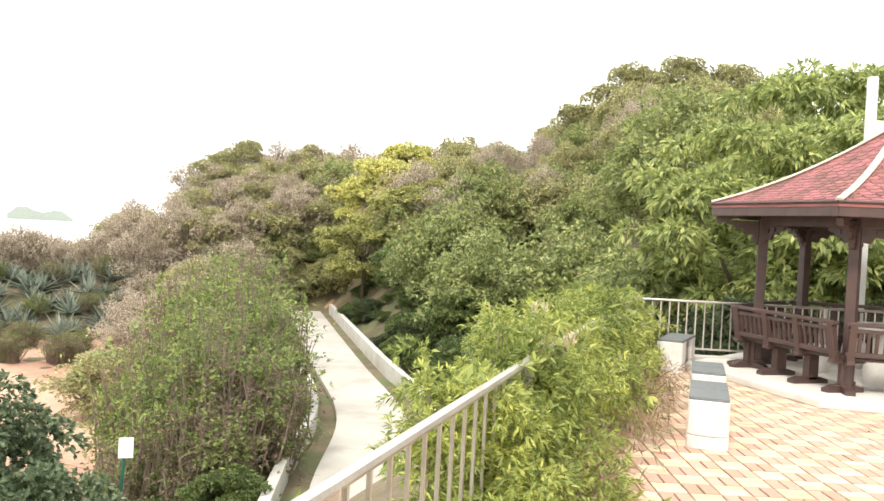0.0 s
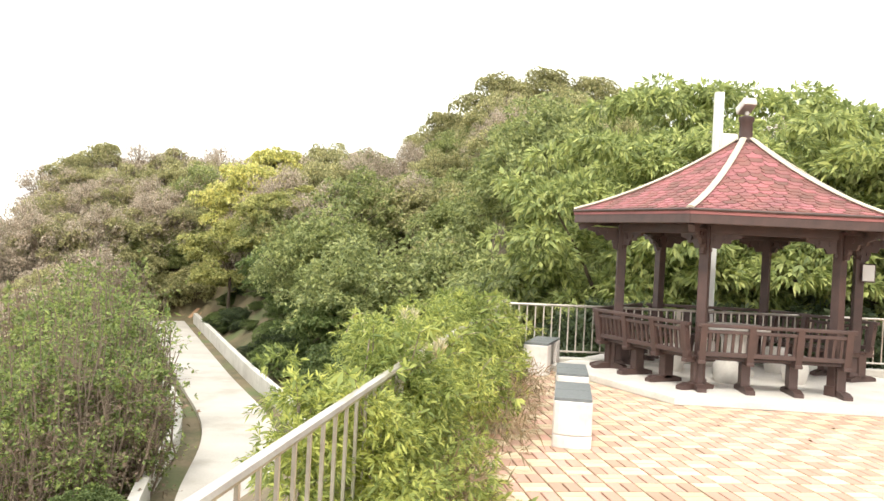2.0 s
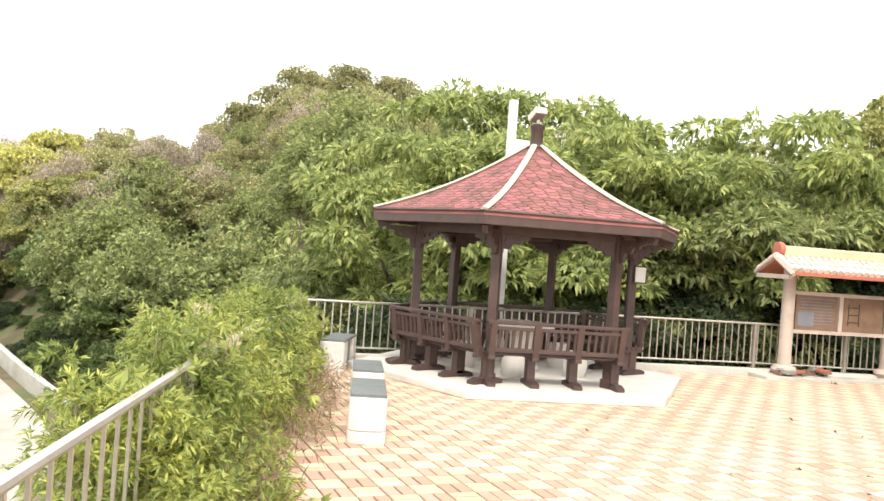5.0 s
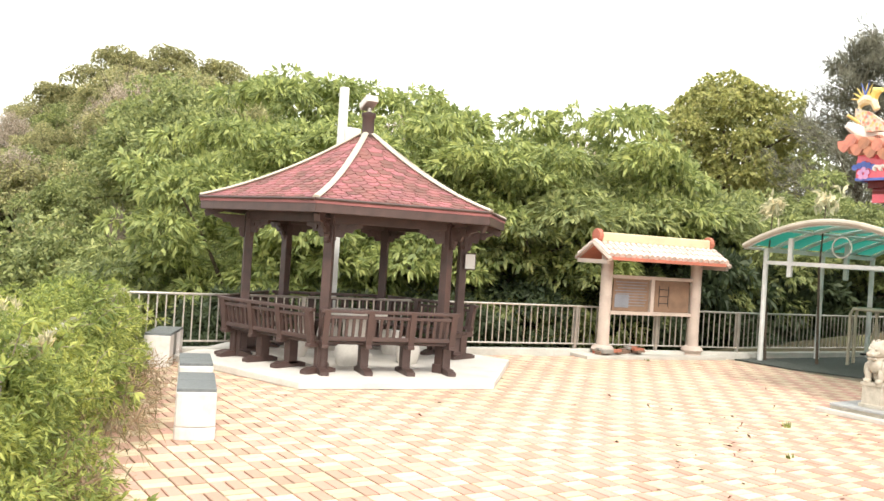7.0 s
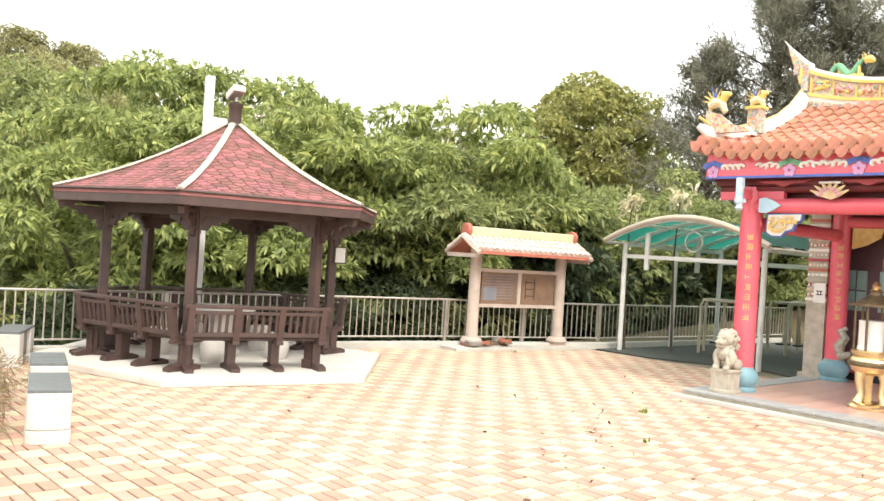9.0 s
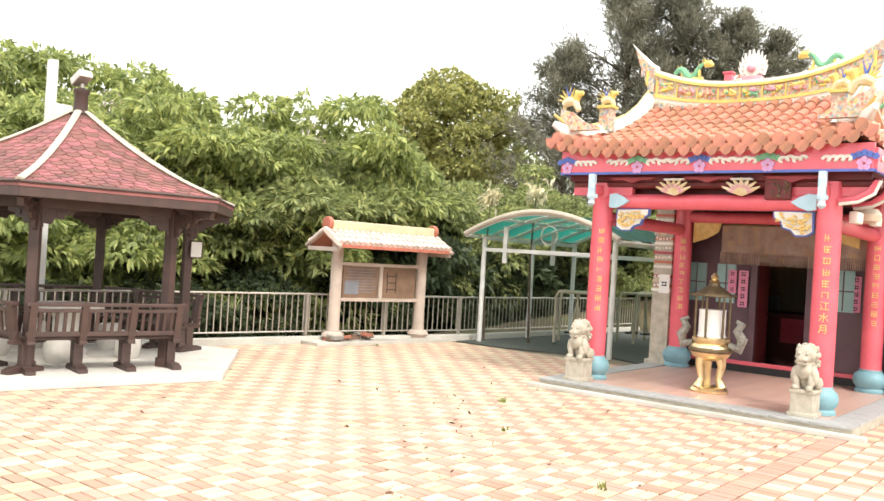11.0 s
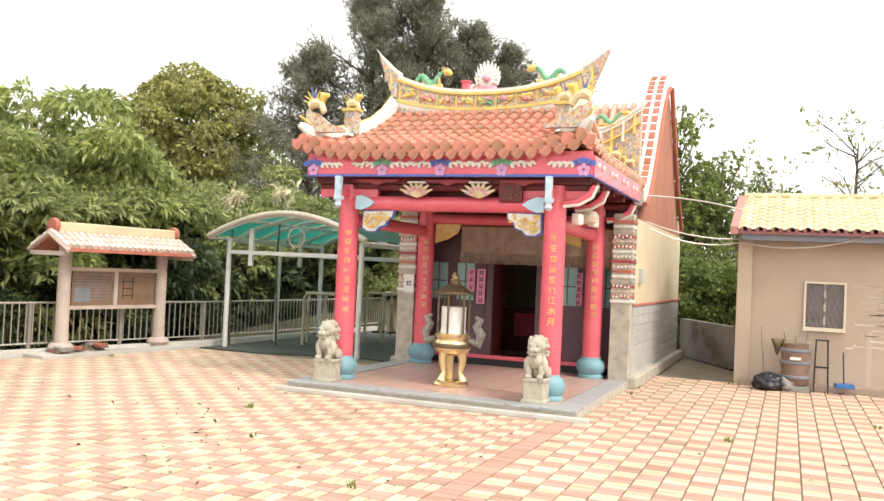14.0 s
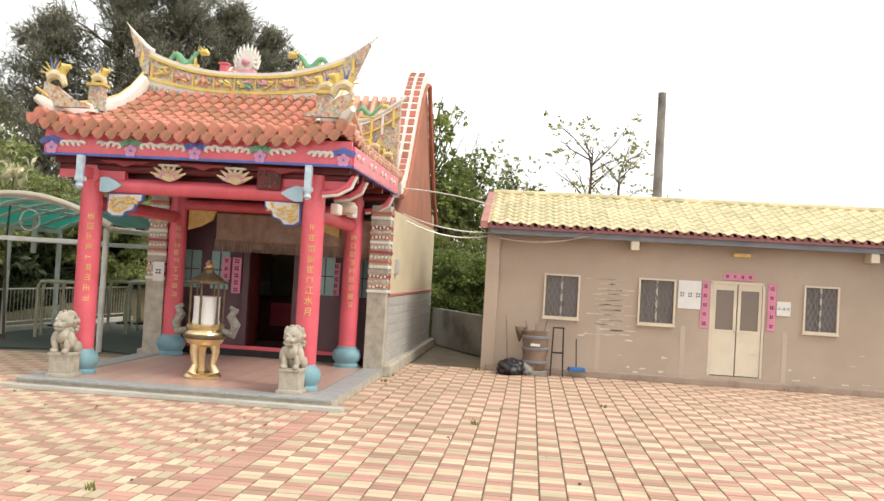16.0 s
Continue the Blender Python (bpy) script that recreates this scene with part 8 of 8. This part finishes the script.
wire("cable", (15.9, 2.45, 2.95), (17.15, 0.85, 2.75), 0.10, "slack pale cable between the temple and the house")
wire("cable", (16.4, 2.44, 2.85), (17.15, 0.80, 2.70), 0.16, "slack pale cable between the temple and the house")
wire("cable", (17.1, 0.8, 2.68), (17.02, -1.3, 2.86), 0.16, "slack pale cable along the eave")
wire("cable", (15.6, 2.42, 3.4), (17.2, 0.85, 3.3), -0.05, "thin cable between the roofs")

# ---------------------------------------------------------------- signs and clutter at the house
sx, sy, sz = polar(-20.4, 12.5)
sign = thing("signpost", "small white sign on a green pole below the terrace", "sign", (sx, sy, -4.2), 20)
part("pole", Geo().tube([(0, 0, 0), (0.12, 0, 2.75)], 0.025, 8), "frame_green", sign)
part("board", Geo().box((0.14, -0.02, 2.85), (0.20, 0.03, 0.28)), "paper", sign, bevel=0.005)

barred_strip(17.385, -3.44, 1.56, 0.15, 0.92, 5, seed=11, label="pink paper couplet beside the house door")
barred_strip(17.385, -4.72, 1.58, 0.15, 0.92, 5, seed=12, label="pink paper couplet beside the house door")
barred_strip(17.385, -4.07, 2.145, 0.58, 0.13, 4, across=True, seed=13, label="pink paper strip over the house door")
barred_strip(17.385, -3.15, 1.74, 0.46, 0.56, 3, "paper", across=True, ink="grey_paint", seed=14, label="white paper notice on the house wall")
barred_strip(17.385, -4.95, 1.57, 0.26, 0.28, 3, "paper", across=True, ink="grey_paint", seed=15, label="white paper notice on the house wall")
light = thing("wall_lamp", "small brown wall lamp over the house door", "lamp", (17.36, -4.1, 2.57))
part("case", Geo().box((0, 0, 0), (0.08, 0.34, 0.08)), "gold_paint", light, bevel=0.02)

marks = thing("wall_marks", "chipped white render scars on the house wall", "stain", (17.397, 0, 0))
rngm = random.Random(17)
for k in range(46):
    y, z = -1.60 + rngm.gauss(0, 0.18), 0.85 + 0.1 * (k % 12) + rngm.uniform(-0.012, 0.012)
    w, hgt = rngm.uniform(0.08, 0.5), rngm.uniform(0.007, 0.018)
    pts = [(q * w / 2, hgt * rngm.uniform(0.3, 1.0) * s) for s in (-1, 1) for q in ((-1, -0.4, 0.3, 1) if s < 0 else (1, 0.2, -0.5, -1))]
    part("scar", Geo().plate(pts, pose(0, y, z, 0, 0, 90), 0.004), "scar_white", marks)
for k in range(26):
    y, z = rngm.uniform(-8, 0.4), rngm.choice((rngm.uniform(0.14, 0.24), rngm.uniform(0.14, 0.9)))
    w, hgt = rngm.uniform(0.03, 0.16), rngm.uniform(0.008, 0.03)
    pts = [(q * w / 2, hgt * rngm.uniform(0.2, 1.0) * s) for s in (-1, 1) for q in ((-1, -0.4, 0.3, 1) if s < 0 else (1, 0.2, -0.5, -1))]
    part("scar", Geo().plate(pts, pose(0, y, z, 0, 0, 90), 0.004), "scar_white", marks)

drum = thing("rain_drum", "brown plastic drum full of rods by the house corner", "drum", (16.95, -0.16, 0.0))
part("barrel", Geo().lathe((0, 0, 0.10), [(0.20, 0), (0.24, 0.05), (0.25, 0.2), (0.23, 0.24), (0.26, 0.40), (0.24, 0.45), (0.26, 0.60), (0.22, 0.72), (0.23, 0.75), (0.17, 0.76)], 22), "drum_brown", drum, smooth=True)
for z in (0.26, 0.52, 0.74):
    part("hoop", Geo().lathe((0, 0, z), [(0.245, -0.03), (0.272, -0.02), (0.272, 0.02), (0.245, 0.03)], 22), "grey_paint", drum, "grey hoop")
for k in range(5):
    part("rod", Geo().tube([(0.05 * math.cos(k * 2.1), 0.10 * math.sin(k * 2.1), 0.5), (0.11 * math.cos(k * 2.1), 0.24 * math.sin(k * 2.1), 1.0 + 0.05 * (k % 3))], 0.012, 6), "pale_bark", drum)
part("stand", Geo().box((0, 0, 0.05), (0.5, 0.5, 0.10)), "old_concrete", drum, bevel=0.01)
part("mark", Geo().box((-0.262, 0.0, 0.60), (0.01, 0.18, 0.05)), "paper", drum)
broom = thing("broom", "straw broom leaning in the house corner", "broom", (17.0, 0.30, 0.0))
part("stick", Geo().tube([(0, 0.05, 0), (0.12, 0.14, 1.12)], 0.014, 6), "pale_bark", broom)
bt = Geo()
for k in range(24):
    a = 6.28 * k / 24
    bt.tube([(0.02, -0.14, 0.62), (0.02 + 0.08 * math.cos(a), -0.16 + 0.12 * math.sin(a), 0.92)], [0.010, 0.006], 4)
part("bristles", bt, "straw", broom)
stool = thing("steel_rack", "thin steel rack standing by the house wall", "rack", (17.05, -0.60, 0.0))
for a, b in ((-0.10, -0.12), (-0.10, 0.12), (0.10, -0.12), (0.10, 0.12)):
    part("leg", Geo().tube([(a, b, 0), (a * 0.8, b * 0.8, 0.95)], 0.011, 6), "black", stool)
for z in (0.45, 0.94):
    part("shelf_ring", Geo().tube([(-0.09, -0.11, z), (0.09, -0.11, z), (0.09, 0.11, z), (-0.09, 0.11, z), (-0.09, -0.11, z)], 0.010, 5), "black", stool)


def lumpy(name, label, category, at, size, mat, seed, squash=0.7):
    bm = bmesh.new()
    bmesh.ops.create_icosphere(bm, subdivisions=4, radius=1.0)
    for v in bm.verts:
        n = noise.noise(v.co * 2.2 + Vector((seed, 0, 0))) * 0.30 + noise.noise(v.co * 6 + Vector((0, seed, 0))) * 0.12
        v.co *= 1 + n
        v.co.z = max(-0.62, v.co.z) * squash
        v.co *= size
    mesh = bpy.data.meshes.new(name)
    bm.to_mesh(mesh)
    bm.free()
    mesh.materials.append(M[mat])
    mesh.shade_smooth()
    ob = new(name, mesh)
    ob.matrix_basis = pose(at[0], at[1], at[2] + 0.62 * squash * size)
    return tagged(ob, label, category)


lumpy("rubbish_bag", "crumpled black rubbish bag by the house corner", "bag", (16.75, 0.28, 0.0), 0.27, "black_bag", 3)
lumpy("bucket_sack", "small grey sack beside the drum", "sack", (16.8, -0.02, 0.0), 0.15, "old_concrete", 5, 1.0)
dust = thing("dustpan", "blue plastic dustpan with a long handle", "dustpan", (16.95, -0.98, 0.12), 10)
part("pan", Geo().plate([(-0.16, 0.0), (0.16, 0.0), (0.15, 0.08), (-0.15, 0.08)], pose(0, 0, 0, 0, 0, 90), 0.20), "blue_plastic", dust, bevel=0.008)
part("handle", Geo().tube([(0.02, 0, 0.06), (0.14, 0.0, 0.62)], 0.012, 6), "black", dust)
board_cab = thing("fuse_box", "small grey meter box on the temple side wall", "box", (15.7, 2.47, 1.95))
part("case", Geo().box((0, 0, 0), (0.22, 0.08, 0.28)), "grey_tile", board_cab, bevel=0.01)

# plants springing up behind the canopy
green_box = thing("cabinet", "dark green steel cabinet at the back of the exercise corner", "cabinet", (20.8, 8.2, 0.012))
part("body", Geo().box((0, 0, 0.85), (0.5, 0.7, 1.7)), "frame_green", green_box, bevel=0.02)
part("notice", Geo().box((-0.256, 0, 1.25), (0.01, 0.35, 0.5)), "paper", green_box)


def dry_shoot(x, y, top, seed):
    """A tall shoot ending in a spray of withered tan leaves."""
    rng = np.random.default_rng(seed)
    foot = ground_z(x, y)
    shoot = thing("withered_shoot", "tall tree shoot with withered tan leaves at its tip", "tree", (x, y, foot), group="withered shoots")
    part("stem", Geo().tube([(0.2, 0.1, -0.2), (0.05, 0.1, (top - foot) * 0.6), (0, 0, top - foot)], [0.035, 0.025, 0.010], 6), "bark", shoot)
    spots = np.array([(*(np.array((0, 0, top - foot)) + rng.normal(0, 0.13, 3)), *rng.normal(0, 1, 3)) for k in range(34)])
    leaves = new("leaves", leaf_mesh("leaves", spots, 0.22, "plume", rng, 0.34, 0.5, 4))
    leaves.parent = shoot


dry_shoot(15.65, 11.29, 3.19, 91)
dry_shoot(16.4, 10.57, 3.47, 92)

# ---------------------------------------------------------------- paving, piece by piece
STEP = 0.245
PIECES = (3.7, 6.4, 2.76, 5.9)  # the stretch whose pavers are single pieces


def paver_geo(a, b):
    """A paver a by b with eased upper edges, its top at z = 0."""
    e, d = 0.006, 0.004
    low = [(sx * a / 2, sy * b / 2, -0.03) for sx, sy in ((-1, -1), (1, -1), (1, 1), (-1, 1))]
    mid = [(x, y, -d) for x, y, _ in low]
    top = [(x - math.copysign(e, x), y - math.copysign(e, y), 0.0) for x, y, _ in low]
    faces = [(8, 9, 10, 11)] + [(i, (i + 1) % 4, 4 + (i + 1) % 4, 4 + i) for i in range(4)] + [(4 + i, 4 + (i + 1) % 4, 8 + (i + 1) % 4, 8 + i) for i in range(4)]
    return low + mid + top, faces


def paved(x, y):
    if outside(x, y) > -0.12 or x > 17.28 or x > 11.0 and 2.42 < y < 7.0:
        return False
    if (x - PAV[0]) ** 2 + (y - PAV[1]) ** 2 < 2.3 ** 2 or x > 15.3 and y > 7.0:
        return False
    if x > 14.9 and y > 2.4:
        return False
    along_y = along(sorted(EDGE[4:]), x) if x > 3.14 else 99
    return y < along_y - 0.35


def paving():
    bed = bpy.data.objects["terrace_bed"]
    rng = random.Random(21)
    kinds, single = {}, {}
    joined = {"yellow": ([], []), "red": ([], [])}
    gap = 0.015
    for i in range(-20, 72):
        for j in range(-42, 55):
            x, y = i * STEP, 2.515 + j * STEP
            cx, cy = x + STEP / 2, y + STEP / 2
            if not paved(cx, cy):
                continue
            strip = j == 0
            colour = "red" if strip else ("yellow" if (i + j) % 2 else "red")
            lengthwise = strip or j < 0 or (i + j) % 2 == 0
            for h in (0, 1):
                if lengthwise:
                    px, py, a, b = x + STEP * (0.25 + 0.5 * h), cy, STEP / 2 - gap, STEP - gap
                else:
                    px, py, a, b = cx, y + STEP * (0.25 + 0.5 * h), STEP - gap, STEP / 2 - gap
                z = rng.uniform(-0.0025, 0.0025)
                v, f = paver_geo(a, b)
                if PIECES[0] < cx < PIECES[1] and PIECES[2] < cy < PIECES[3]:
                    key = (colour, lengthwise)
                    if key not in single:
                        single[key] = part("paver", Geo().add(v, f), colour + "_piece", bed)
                        single[key].matrix_basis = pose(px, py, z)
                    else:
                        shared("paver", single[key].data, bed, pose(px, py, z))
                else:
                    vs, fs = joined[colour]
                    k = len(vs)
                    vs += [(px + p[0], py + p[1], z + p[2]) for p in v]
                    fs += [tuple(k + q for q in face) for face in f]
    for colour, (vs, fs) in joined.items():
        g = Geo()
        g.v, g.f = vs, fs
        tagged(part(colour + "_pavers", g, colour + "_paver", bed, "worn " + colour + " concrete pavers"), kind="stuff")


paving()

# fallen leaves on the paving
rngl = np.random.default_rng(31)
fallen = []
for k in range(95):
    t = rngl.uniform(0, 1)
    if k < 34:
        x, y = 5.2 + 4.6 * t + rngl.normal(0, 0.4), 4.4 + 2.9 * t + rngl.normal(0, 0.3)
    else:
        x, y = rngl.uniform(1.5, 13), rngl.uniform(-1, 10)
    if paved(x, y):
        fallen.append((x, y, 0.012, math.cos(k), math.sin(k), 0.1))
leaves = new("fallen_leaves", leaf_mesh("fallen_leaves", np.array(fallen), 0.055, "leaf_fallen", rngl, 0.55, 0.0, 2))
tagged(leaves, "dry brown leaves scattered on the paving", "leaves", kind="stuff")
